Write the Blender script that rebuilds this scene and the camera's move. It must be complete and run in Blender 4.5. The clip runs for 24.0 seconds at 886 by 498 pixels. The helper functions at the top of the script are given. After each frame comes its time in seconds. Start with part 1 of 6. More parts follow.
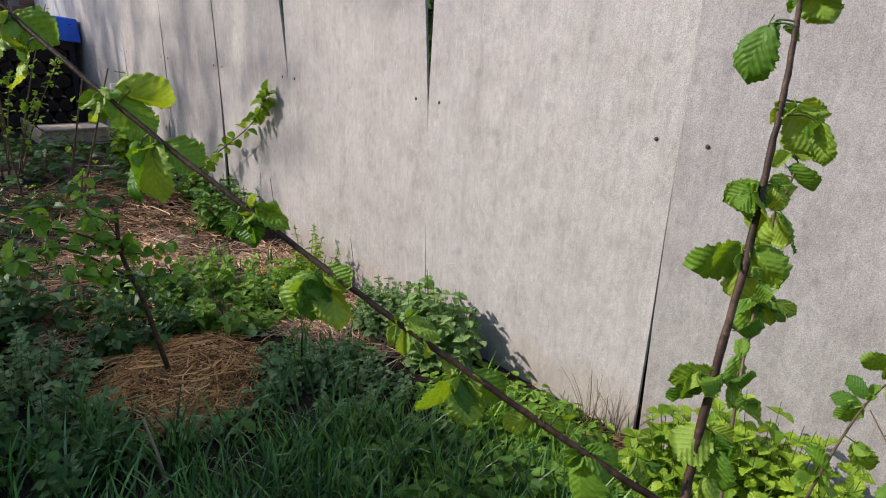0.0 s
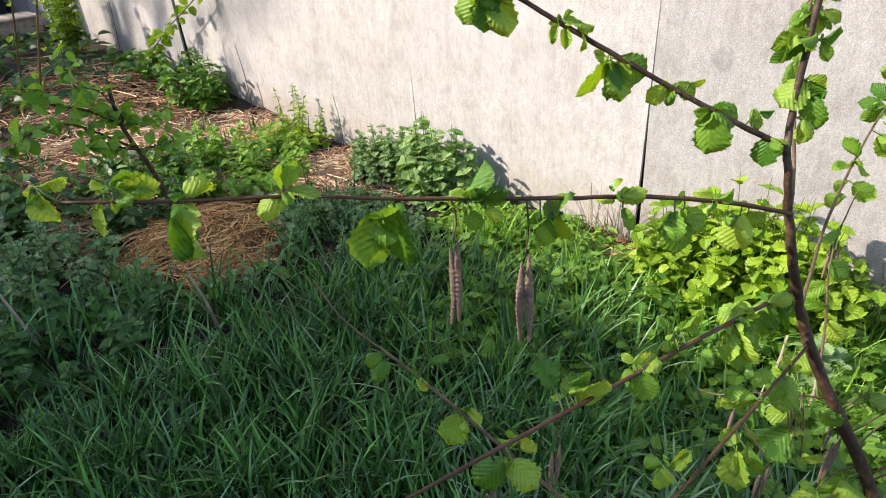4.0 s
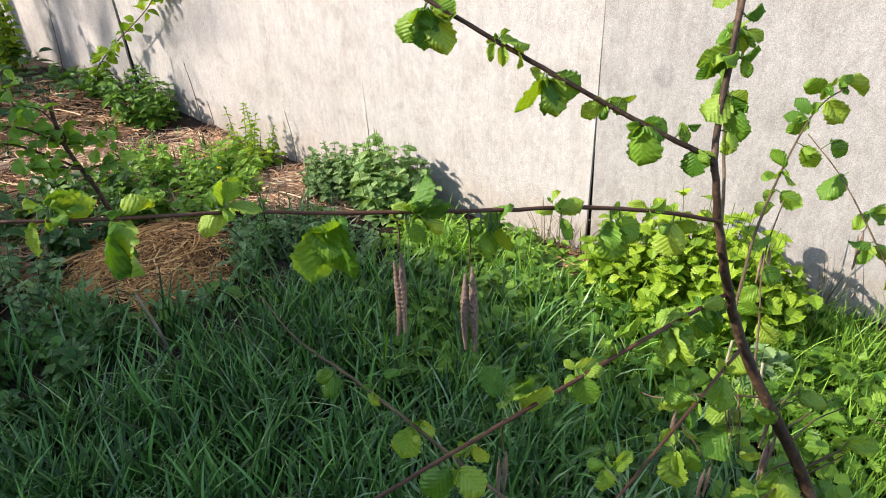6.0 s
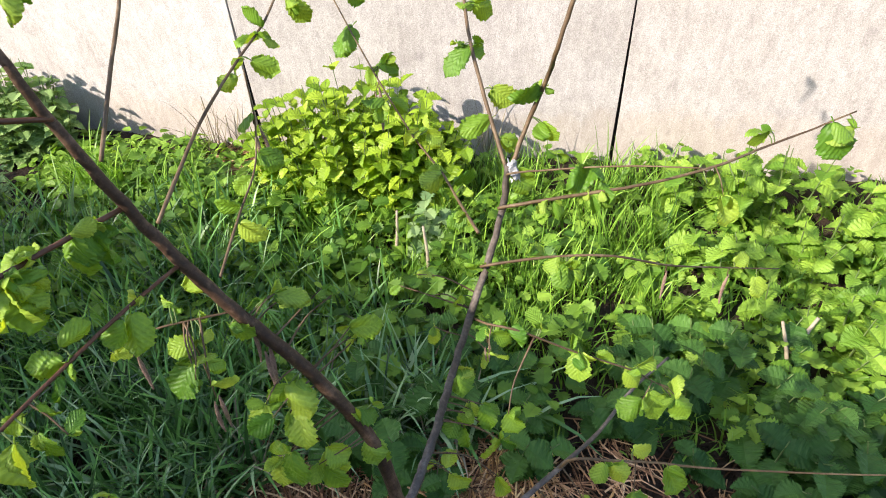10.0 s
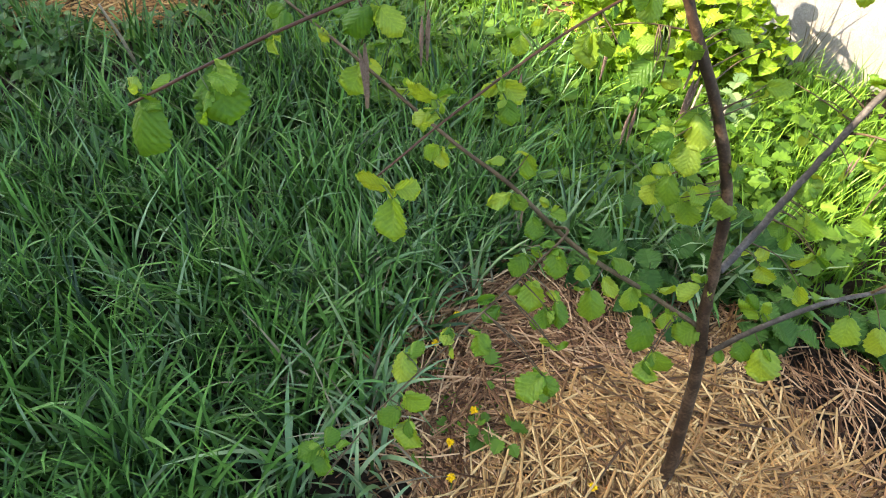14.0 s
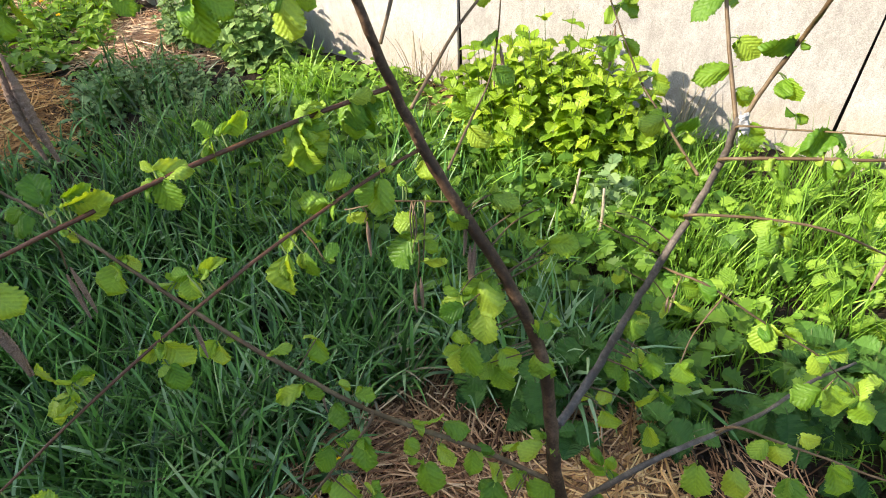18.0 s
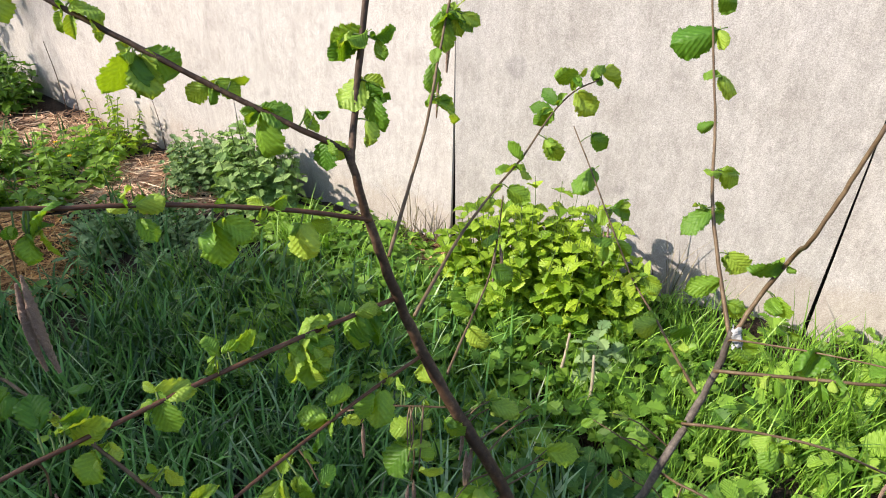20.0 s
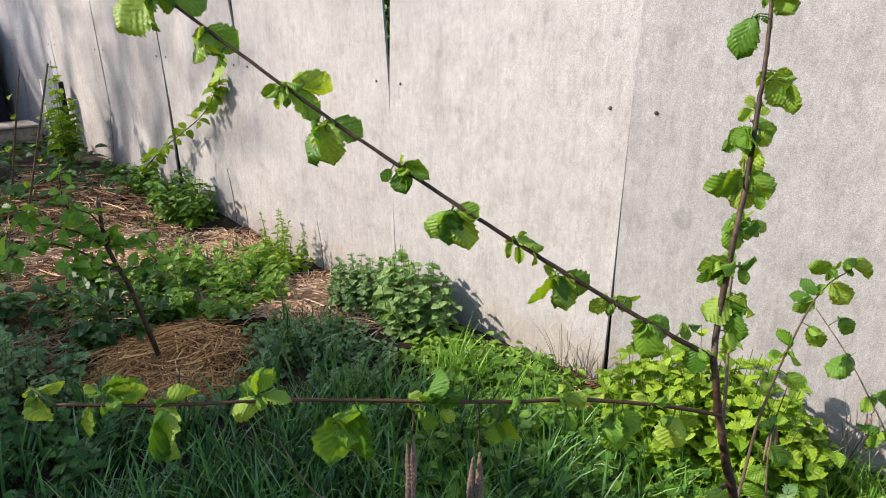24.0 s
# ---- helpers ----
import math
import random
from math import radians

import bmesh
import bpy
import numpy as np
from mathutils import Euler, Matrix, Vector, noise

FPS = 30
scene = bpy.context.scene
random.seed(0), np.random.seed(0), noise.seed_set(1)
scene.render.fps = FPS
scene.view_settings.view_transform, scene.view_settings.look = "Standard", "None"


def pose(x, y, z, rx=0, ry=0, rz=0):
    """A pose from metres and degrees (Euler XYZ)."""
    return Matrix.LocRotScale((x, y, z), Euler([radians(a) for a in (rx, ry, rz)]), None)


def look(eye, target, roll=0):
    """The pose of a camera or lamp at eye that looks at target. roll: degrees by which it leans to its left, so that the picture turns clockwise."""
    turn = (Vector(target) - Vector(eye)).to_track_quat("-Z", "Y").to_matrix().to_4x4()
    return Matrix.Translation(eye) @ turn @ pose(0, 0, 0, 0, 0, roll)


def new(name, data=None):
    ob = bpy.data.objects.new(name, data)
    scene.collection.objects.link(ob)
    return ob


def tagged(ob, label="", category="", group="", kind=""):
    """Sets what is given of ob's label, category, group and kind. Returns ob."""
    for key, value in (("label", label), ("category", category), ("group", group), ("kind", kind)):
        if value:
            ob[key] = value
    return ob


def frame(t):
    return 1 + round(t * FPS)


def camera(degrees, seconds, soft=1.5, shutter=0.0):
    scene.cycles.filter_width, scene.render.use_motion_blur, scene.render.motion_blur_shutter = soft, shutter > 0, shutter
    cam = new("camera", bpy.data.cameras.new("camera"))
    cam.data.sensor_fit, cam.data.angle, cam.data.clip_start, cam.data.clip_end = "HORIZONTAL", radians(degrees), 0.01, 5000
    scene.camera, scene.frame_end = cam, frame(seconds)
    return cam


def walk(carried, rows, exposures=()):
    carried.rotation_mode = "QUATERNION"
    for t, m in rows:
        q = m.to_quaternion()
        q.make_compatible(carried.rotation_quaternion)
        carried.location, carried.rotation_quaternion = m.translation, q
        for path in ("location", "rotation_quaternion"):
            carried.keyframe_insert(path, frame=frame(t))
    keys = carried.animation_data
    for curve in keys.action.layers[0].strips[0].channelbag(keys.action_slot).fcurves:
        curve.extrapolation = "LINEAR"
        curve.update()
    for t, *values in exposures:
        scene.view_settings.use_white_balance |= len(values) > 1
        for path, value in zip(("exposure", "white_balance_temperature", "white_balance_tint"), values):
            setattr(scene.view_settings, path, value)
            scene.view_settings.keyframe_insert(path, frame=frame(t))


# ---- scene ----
PATH = [
    (0, (-0.124, -0.553, 1.294), (-1.548, 0.697, 0.654), 2.54),
    (0.5, (-0.181, -0.623, 1.313), (-1.652, 0.562, 0.657), 0.87),
    (1, (-0.19, -0.68, 1.331), (-1.684, 0.502, 0.723), 0.30),
    (1.2, (-0.185, -0.699, 1.336), (-1.661, 0.509, 0.733), 0.10),
    (1.5, (-0.165, -0.715, 1.32), (-1.605, 0.506, 0.66), -1.88),
    (2, (-0.128, -0.731, 1.273), (-1.397, 0.553, 0.414), -2.70),
    (2.3, (-0.136, -0.736, 1.239), (-1.365, 0.519, 0.285), -0.81),
    (4.5, (-0.119, -0.756, 1.225), (-1.336, 0.461, 0.206), -4.03),
    (5, (-0.114, -0.757, 1.227), (-1.312, 0.49, 0.221), -3.99),
    (5.5, (-0.114, -0.756, 1.226), (-1.298, 0.497, 0.211), -4.00),
    (6, (-0.112, -0.753, 1.227), (-1.251, 0.563, 0.242), -2.35),
    (6.5, (-0.099, -0.734, 1.236), (-1.341, 0.5, 0.27), -4.02),
    (7, (-0.06, -0.683, 1.232), (-1.326, 0.524, 0.263), -3.42),
    (7.5, (-0.035, -0.647, 1.207), (-1.3, 0.481, 0.146), -2.97),
    (8, (-0.0, -0.617, 1.184), (-1.203, 0.509, 0.051), -4.36),
    (9, (0.048, -0.536, 1.177), (-0.76, 0.74, -0.134), -5.73),
    (9.3, (0.076, -0.52, 1.168), (-0.576, 0.856, -0.118), -4.6),
    (9.5, (0.1, -0.506, 1.16), (-0.412, 0.955, -0.105), -3.51),
    (11.5, (0.079, -0.606, 1.155), (-0.318, 0.756, -0.254), -2.58),
    (12, (0.046, -0.694, 1.137), (-0.491, 0.577, -0.31), -1.73),
    (12.5, (0.006, -0.762, 1.102), (-0.607, 0.378, -0.422), -0.09),
    (13, (-0.005, -0.781, 1.115), (-0.742, 0.18, -0.476), -0.41),
    (13.5, (-0.004, -0.804, 1.114), (-0.784, 0.094, -0.493), 0.98),
    (14, (0.011, -0.823, 1.104), (-0.845, 0.212, -0.378), 1.94),
    (14.5, (-0.023, -0.801, 1.142), (-1.037, 0.202, -0.259), -0.24),
    (15, (-0.037, -0.783, 1.154), (-1.071, 0.228, -0.227), -1.99),
    (15.5, (-0.008, -0.725, 1.158), (-0.992, 0.392, -0.178), -2.15),
    (16, (0.027, -0.643, 1.155), (-0.875, 0.495, -0.22), -3.49),
    (16.5, (0.057, -0.598, 1.144), (-0.821, 0.552, -0.238), -3.25),
    (17, (0.068, -0.58, 1.146), (-0.774, 0.581, -0.248), -2.39),
    (17.5, (0.076, -0.584, 1.147), (-0.781, 0.597, -0.221), -2.71),
    (19.5, (0.069, -0.577, 1.143), (-0.76, 0.689, -0.165), -1.50),
    (19.8, (0.057, -0.57, 1.176), (-0.839, 0.788, 0.034), -0.2),
    (20.1, (0.043, -0.561, 1.214), (-0.932, 0.905, 0.267), 1.31),
    (20.5, (0.049, -0.566, 1.27), (-1.031, 0.964, 0.568), 0.63),
    (21, (0.039, -0.569, 1.302), (-1.064, 0.993, 0.714), 0.01),
    (21.5, (0.029, -0.585, 1.295), (-1.052, 0.972, 0.658), 0.26),
    (22, (0.005, -0.64, 1.279), (-1.143, 0.815, 0.528), -1.12),
    (22.5, (-0.015, -0.689, 1.276), (-1.173, 0.736, 0.483), -2.09),
    (23, (-0.025, -0.718, 1.265), (-1.157, 0.701, 0.425), -1.66),
    (23.5, (-0.048, -0.739, 1.28), (-1.192, 0.692, 0.478), -0.97),
    (24, (-0.101, -0.759, 1.307), (-1.377, 0.617, 0.616), 0.65),
]
cam = camera(70.14, 24.0, soft=1.0)
EXPOSURES = [(0, 0.86, 6500, 14), (1.2, 1.06, 6500, 14), (2.3, 1.25, 6600, 14), (4.5, 1.72, 6750, 12), (7, 1.64, 6800, 12), (8, 1.77, 7000, 15), (9.5, 1.95, 6850, 15), (11.5, 1.7, 7100, 12), (12.5, 2.1, 7250, 10), (14, 2.6, 7650, 10), (15, 2.45, 7800, 10), (17, 2.1, 7400, 10), (19.5, 2.0, 7200, 10), (20.1, 1.55, 6800, 13), (21, 0.96, 6500, 13), (22, 1.07, 6500, 13), (24, 1.34, 6600, 13)]
walk(cam, [(t, look(eye, target, roll)) for t, eye, target, roll in PATH], EXPOSURES)

# world, sun
world = bpy.data.worlds.new("sky")
scene.world = world
world.use_nodes = True
sky = world.node_tree.nodes.new("ShaderNodeTexSky")
sky.sky_type = "NISHITA"
sky.sun_disc = False
SUN = Vector((0.62, 0.74, -0.66)).normalized()
sky.sun_elevation = math.asin(-SUN.z)
sky.sun_rotation = math.atan2(-SUN.x, -SUN.y)
bg = world.node_tree.nodes["Background"]
world.node_tree.links.new(sky.outputs[0], bg.inputs[0])
bg.inputs[1].default_value = 0.138
sun_data = bpy.data.lights.new("sun", "SUN")
sun_data.energy = 2.8
sun_data.angle = radians(0.6)
sun_data.color = (1.0, 0.93, 0.82)
sun = new("sun", sun_data)
sun.matrix_world = Matrix.LocRotScale((0, 0, 6), SUN.to_track_quat("-Z", "Y"), None)

# ---------------------------------------------------------------- materials
def mat(name, rough=0.8):
    m = bpy.data.materials.new(name)
    m.use_nodes = True
    nt = m.node_tree
    b = nt.nodes["Principled BSDF"]
    b.inputs["Roughness"].default_value = rough
    b.inputs["Specular IOR Level"].default_value = 0.3
    return m, nt, b


def node(nt, kind, **settings):
    n = nt.nodes.new(kind)
    for key, value in settings.items():
        if key in n.inputs.keys():
            n.inputs[key].default_value = value
    return n


def ramp(nt, fac, stops):
    r = nt.nodes.new("ShaderNodeValToRGB")
    els = r.color_ramp.elements
    while len(els) < len(stops):
        els.new(0.5)
    for e, (p, c) in zip(els, stops):
        e.position = p
        e.color = (*c, 1)
    nt.links.new(fac, r.inputs[0])
    return r.outputs[0]


def noise_tex(nt, scale, detail=6.0, rough=0.6, stretch=None, coord="Object"):
    tc = nt.nodes.new("ShaderNodeTexCoord")
    n = node(nt, "ShaderNodeTexNoise", Scale=scale, Detail=detail, Roughness=rough)
    if stretch:
        mp = nt.nodes.new("ShaderNodeMapping")
        mp.inputs["Scale"].default_value = stretch
        nt.links.new(tc.outputs[coord], mp.inputs[0])
        nt.links.new(mp.outputs[0], n.inputs["Vector"])
    else:
        nt.links.new(tc.outputs[coord], n.inputs["Vector"])
    return n.outputs["Fac"]


def mix_rgb(nt, fac, a, b, kind="MIX"):
    m = nt.nodes.new("ShaderNodeMix")
    m.data_type = "RGBA"
    m.blend_type = kind
    for sock, v in ((m.inputs[0], fac), (m.inputs[6], a), (m.inputs[7], b)):
        if hasattr(v, "is_linked"):
            nt.links.new(v, sock)
        elif isinstance(v, (int, float)):
            sock.default_value = v
        else:
            sock.default_value = (*v, 1)
    return m.outputs[2]


def bump(nt, b, height, strength=0.4, distance=0.002):
    n = node(nt, "ShaderNodeBump", Strength=strength, Distance=distance)
    nt.links.new(height, n.inputs["Height"])
    nt.links.new(n.outputs[0], b.inputs["Normal"])


def math_node(nt, op, a, b):
    m = nt.nodes.new("ShaderNodeMath")
    m.operation = op
    for sock, v in ((m.inputs[0], a), (m.inputs[1], b)):
        if hasattr(v, "is_linked"):
            nt.links.new(v, sock)
        else:
            sock.default_value = v
    return m.outputs[0]


def leaf_mat(name, dark, light, rough=0.45, through_light=0.35, per_object=False, yellow=(1.15, 1.25, 0.5), spec=0.3):
    m, nt, b = mat(name, rough)
    b.inputs["Specular IOR Level"].default_value = spec
    if per_object:
        rnd = nt.nodes.new("ShaderNodeObjectInfo").outputs["Random"]
    else:
        rnd = nt.nodes.new("ShaderNodeNewGeometry").outputs["Random Per Island"]
    col = ramp(nt, rnd, [(0.0, dark), (1.0, light)])
    fine = noise_tex(nt, 60, 4, 0.6)
    col = mix_rgb(nt, 0.5, col, ramp(nt, fine, [(0.3, (0.62, 0.66, 0.6)), (0.7, (1.25, 1.2, 1.1))]), "MULTIPLY")
    nt.links.new(col, b.inputs["Base Color"])
    bump(nt, b, noise_tex(nt, 220, 3, 0.6), 0.25, 0.0008)
    tr = nt.nodes.new("ShaderNodeBsdfTranslucent")
    tint = mix_rgb(nt, 1.0, col, yellow, "MULTIPLY")
    nt.links.new(tint, tr.inputs["Color"])
    mx = nt.nodes.new("ShaderNodeMixShader")
    mx.inputs[0].default_value = through_light
    out = nt.nodes["Material Output"]
    nt.links.new(b.outputs[0], mx.inputs[1])
    nt.links.new(tr.outputs[0], mx.inputs[2])
    nt.links.new(mx.outputs[0], out.inputs[0])
    return m


def hazel_mat():
    """Fresh hazel leaf: yellow-green, paler along the side veins, letting light through."""
    m, nt, b = mat("hazel_leaf", 0.42)
    rnd = nt.nodes.new("ShaderNodeObjectInfo").outputs["Random"]
    col = ramp(nt, rnd, [(0.0, (0.07, 0.19, 0.022)), (0.5, (0.178, 0.33, 0.04)), (1.0, (0.295, 0.43, 0.07))])
    tc = nt.nodes.new("ShaderNodeTexCoord")
    sx = nt.nodes.new("ShaderNodeSeparateXYZ")
    nt.links.new(tc.outputs["Object"], sx.inputs[0])
    ax = math_node(nt, "ABSOLUTE", sx.outputs["X"], 0.0)
    ph = math_node(nt, "MULTIPLY", math_node(nt, "SUBTRACT", sx.outputs["Y"], math_node(nt, "MULTIPLY", ax, 0.95)), 40.0)
    wave = math_node(nt, "ADD", math_node(nt, "MULTIPLY", math_node(nt, "SINE", ph, 0.0), 0.5), 0.5)
    mid = math_node(nt, "LESS_THAN", ax, 0.014)
    vein = math_node(nt, "MAXIMUM", math_node(nt, "POWER", wave, 3.0), mid)
    col = mix_rgb(nt, 0.8, col, ramp(nt, vein, [(0.0, (0.93, 0.94, 0.92)), (0.45, (0.99, 1.0, 0.98)), (1.0, (1.1, 1.07, 1.06))]), "MULTIPLY")
    fine = noise_tex(nt, 9, 5, 0.65)
    col = mix_rgb(nt, 0.6, col, ramp(nt, fine, [(0.3, (0.7, 0.74, 0.7)), (0.7, (1.2, 1.15, 1.05))]), "MULTIPLY")
    nt.links.new(col, b.inputs["Base Color"])
    bump(nt, b, math_node(nt, "ADD", wave, noise_tex(nt, 14, 4, 0.6)), 0.4, 0.0012)
    tr = nt.nodes.new("ShaderNodeBsdfTranslucent")
    nt.links.new(mix_rgb(nt, 1.0, col, (1.95, 1.5, 0.3), "MULTIPLY"), tr.inputs["Color"])
    mx = nt.nodes.new("ShaderNodeMixShader")
    mx.inputs[0].default_value = 0.38
    nt.links.new(b.outputs[0], mx.inputs[1])
    nt.links.new(tr.outputs[0], mx.inputs[2])
    nt.links.new(mx.outputs[0], nt.nodes["Material Output"].inputs[0])
    return m


def island_mat(name, stops, rough=0.85, grain=(60, 0.5), spec=0.2):
    m, nt, b = mat(name, rough)
    b.inputs["Specular IOR Level"].default_value = spec
    rnd = nt.nodes.new("ShaderNodeNewGeometry").outputs["Random Per Island"]
    col = ramp(nt, rnd, stops)
    g = noise_tex(nt, grain[0], 4, 0.6)
    col = mix_rgb(nt, grain[1], col, ramp(nt, g, [(0.3, (0.55, 0.55, 0.55)), (0.7, (1.25, 1.25, 1.25))]), "MULTIPLY")
    nt.links.new(col, b.inputs["Base Color"])
    return m


def two_scale(name, stops, big, small, rough=0.85, depth=0.003, strength=0.6, stretch=None):
    m, nt, b = mat(name, rough)
    a = noise_tex(nt, big, 6, 0.6, stretch)
    c = noise_tex(nt, small, 5, 0.65, stretch)
    f = math_node(nt, "ADD", math_node(nt, "MULTIPLY", a, 0.6), math_node(nt, "MULTIPLY", c, 0.4))
    nt.links.new(ramp(nt, f, stops), b.inputs["Base Color"])
    bump(nt, b, c, strength, depth)
    return m


def sheet_mat():
    """Weathered fibre cement: pale grey, streaked down, blotched, with a fine cloth-like grain."""
    m, nt, b = mat("fibre_cement", 0.72)
    b.inputs["Specular IOR Level"].default_value = 0.35
    rnd = nt.nodes.new("ShaderNodeObjectInfo").outputs["Random"]
    base = ramp(nt, rnd, [(0.0, (0.405, 0.376, 0.36)), (0.5, (0.415, 0.392, 0.381)), (1.0, (0.41, 0.393, 0.386))])
    streak = noise_tex(nt, 14, 8, 0.65, (1.0, 1.0, 0.09))
    col = mix_rgb(nt, 0.36, base, ramp(nt, streak, [(0.3, (0.72, 0.71, 0.7)), (0.52, (1.0, 1.0, 1.0)), (0.75, (1.2, 1.19, 1.18))]), "MULTIPLY")
    comb = noise_tex(nt, 90, 5, 0.7, (1.0, 1.0, 0.05))
    col = mix_rgb(nt, 0.26, col, ramp(nt, comb, [(0.34, (0.76, 0.75, 0.74)), (0.52, (1.0, 1.0, 1.0)), (0.68, (1.14, 1.14, 1.14))]), "MULTIPLY")
    blot = noise_tex(nt, 7.0, 6, 0.6)
    col = mix_rgb(nt, 0.55, col, ramp(nt, blot, [(0.3, (0.74, 0.72, 0.7)), (0.5, (0.97, 0.97, 0.97)), (0.7, (1.12, 1.12, 1.14))]), "MULTIPLY")
    spots = noise_tex(nt, 13, 2, 0.4)
    col = mix_rgb(nt, 0.65, col, ramp(nt, spots, [(0.0, (1, 1, 1)), (0.66, (1, 1, 1)), (0.74, (0.78, 0.78, 0.79))]), "MULTIPLY")
    grit = noise_tex(nt, 300, 4, 0.75)
    col = mix_rgb(nt, 0.62, col, ramp(nt, grit, [(0.34, (0.5, 0.49, 0.48)), (0.5, (1, 1, 1)), (0.66, (1.6, 1.6, 1.6))]), "MULTIPLY")
    pits = noise_tex(nt, 130, 3, 0.6, (1.0, 1.0, 0.35))
    col = mix_rgb(nt, 0.6, col, ramp(nt, pits, [(0.0, (0.6, 0.58, 0.57)), (0.27, (0.7, 0.69, 0.68)), (0.34, (1, 1, 1)), (0.66, (1, 1, 1)), (0.72, (1.35, 1.35, 1.35))]), "MULTIPLY")
    mottle = noise_tex(nt, 48, 7, 0.8, (1.0, 1.0, 0.5))
    col = mix_rgb(nt, 0.55, col, ramp(nt, mottle, [(0.36, (0.7, 0.69, 0.68)), (0.6, (1.14, 1.14, 1.14))]), "MULTIPLY")
    # a round water stain, and earth splashed up along the foot
    tc = nt.nodes.new("ShaderNodeTexCoord")
    away = nt.nodes.new("ShaderNodeVectorMath")
    away.operation = "DISTANCE"
    nt.links.new(tc.outputs["Object"], away.inputs[0])
    away.inputs[1].default_value = (-0.855, 1.195, 0.704)
    ring = math_node(nt, "ADD", away.outputs["Value"], math_node(nt, "MULTIPLY", noise_tex(nt, 25, 3, 0.6), 0.03))
    col = mix_rgb(nt, 1.0, col, ramp(nt, ring, [(0.0, (0.84, 0.84, 0.85)), (0.044, (0.80, 0.80, 0.81)), (0.056, (1, 1, 1))]), "MULTIPLY")
    sx = nt.nodes.new("ShaderNodeSeparateXYZ")
    nt.links.new(tc.outputs["Object"], sx.inputs[0])
    foot = math_node(nt, "ADD", sx.outputs["Z"], math_node(nt, "MULTIPLY", noise_tex(nt, 9, 5, 0.7), -0.28))
    dirt = ramp(nt, foot, [(0.0, (0.25, 0.25, 0.25)), (0.05, (0.0, 0.0, 0.0))])
    col = mix_rgb(nt, dirt, col, (0.36, 0.28, 0.2))
    nt.links.new(col, b.inputs["Base Color"])
    mp = nt.nodes.new("ShaderNodeMapping")
    mp.inputs["Scale"].default_value = (1.0, 1.0, 0.5)
    nt.links.new(tc.outputs["Object"], mp.inputs[0])
    v = node(nt, "ShaderNodeTexVoronoi", Scale=330)
    nt.links.new(mp.outputs[0], v.inputs["Vector"])
    h = math_node(nt, "ADD", v.outputs["Distance"], grit)
    bump(nt, b, h, 0.5, 0.0009)
    return m


M_SHEET = sheet_mat()
M_BOLT = two_scale("rusty_bolt", [(0.3, (0.03, 0.025, 0.022)), (0.7, (0.09, 0.06, 0.045))], 60, 300, 0.6)
M_POST = two_scale("dark_post", [(0.3, (0.012, 0.011, 0.011)), (0.7, (0.03, 0.027, 0.025))], 8, 90, 0.9)
M_SOIL = two_scale("garden_soil", [(0.28, (0.012, 0.008, 0.005)), (0.5, (0.03, 0.019, 0.012)), (0.72, (0.07, 0.047, 0.03))], 2.2, 70, 0.95, 0.012, 0.9)
M_STRAW = island_mat("straw", [(0.0, (0.05, 0.024, 0.012)), (0.2, (0.22, 0.105, 0.04)), (0.6, (0.58, 0.32, 0.115)), (1.0, (0.82, 0.57, 0.27))], 0.55, (90, 0.4), 0.4)
M_MULCH = island_mat("old_mulch", [(0.0, (0.0575, 0.0248, 0.0129)), (0.35, (0.23, 0.114, 0.0569)), (0.75, (0.529, 0.3, 0.155)), (1.0, (0.782, 0.538, 0.31))], 0.75, (90, 0.5))
# lit copy of the mulch, lightened where sun patches fall
M_MULCH_LIT = island_mat("mulch_lit", [(0.0, (0.103, 0.0517, 0.0296)), (0.3, (0.38, 0.217, 0.125)), (0.7, (0.667, 0.435, 0.269)), (1.0, (0.84, 0.662, 0.43))], 0.75, (90, 0.4))
# dark end near black: shade between the blades put into their colour
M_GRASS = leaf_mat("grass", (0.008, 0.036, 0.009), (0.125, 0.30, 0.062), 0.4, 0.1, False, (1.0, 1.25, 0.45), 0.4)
# pale blades, with the sky's bluish highlights put into their colour
M_GRASS_SHEEN = leaf_mat("pale_sheen_grass", (0.11, 0.23, 0.10), (0.29, 0.40, 0.22), 0.33, 0.12)
M_HEAP = island_mat("old_straw", [(0.0, (0.05, 0.0234, 0.00825)), (0.3, (0.28, 0.126, 0.039)), (0.7, (0.58, 0.297, 0.0975)), (1.0, (0.80, 0.504, 0.203))], 0.6, (90, 0.4), 0.3)
# lit copy of the grass: sunlight put into brighter, yellower blade colours
M_GRASS_LIT = leaf_mat("grass_lit", (0.075, 0.19, 0.018), (0.24, 0.42, 0.06), 0.45, 0.3, False, (1.1, 1.25, 0.4))
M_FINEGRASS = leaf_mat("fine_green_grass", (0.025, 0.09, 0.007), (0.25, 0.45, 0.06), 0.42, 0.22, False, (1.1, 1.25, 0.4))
# log colour darkened for the shade below the tarpaulin
M_LOG = two_scale("shaded_log", [(0.3, (0.012, 0.008, 0.006)), (0.5, (0.028, 0.019, 0.014)), (0.7, (0.05, 0.035, 0.026))], 9, 70, 0.9)
M_DRYGRASS = island_mat("withered_grass", [(0.0, (0.10, 0.085, 0.055)), (0.5, (0.22, 0.185, 0.115)), (1.0, (0.38, 0.33, 0.23))], 0.7)
M_HAZEL = hazel_mat()
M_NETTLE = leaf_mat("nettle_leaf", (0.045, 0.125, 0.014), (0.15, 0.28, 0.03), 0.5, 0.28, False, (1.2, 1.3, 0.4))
M_BRIGHT = leaf_mat("bright_weed_leaf", (0.13, 0.25, 0.016), (0.33, 0.46, 0.04), 0.45, 0.34, False, (1.3, 1.3, 0.35))
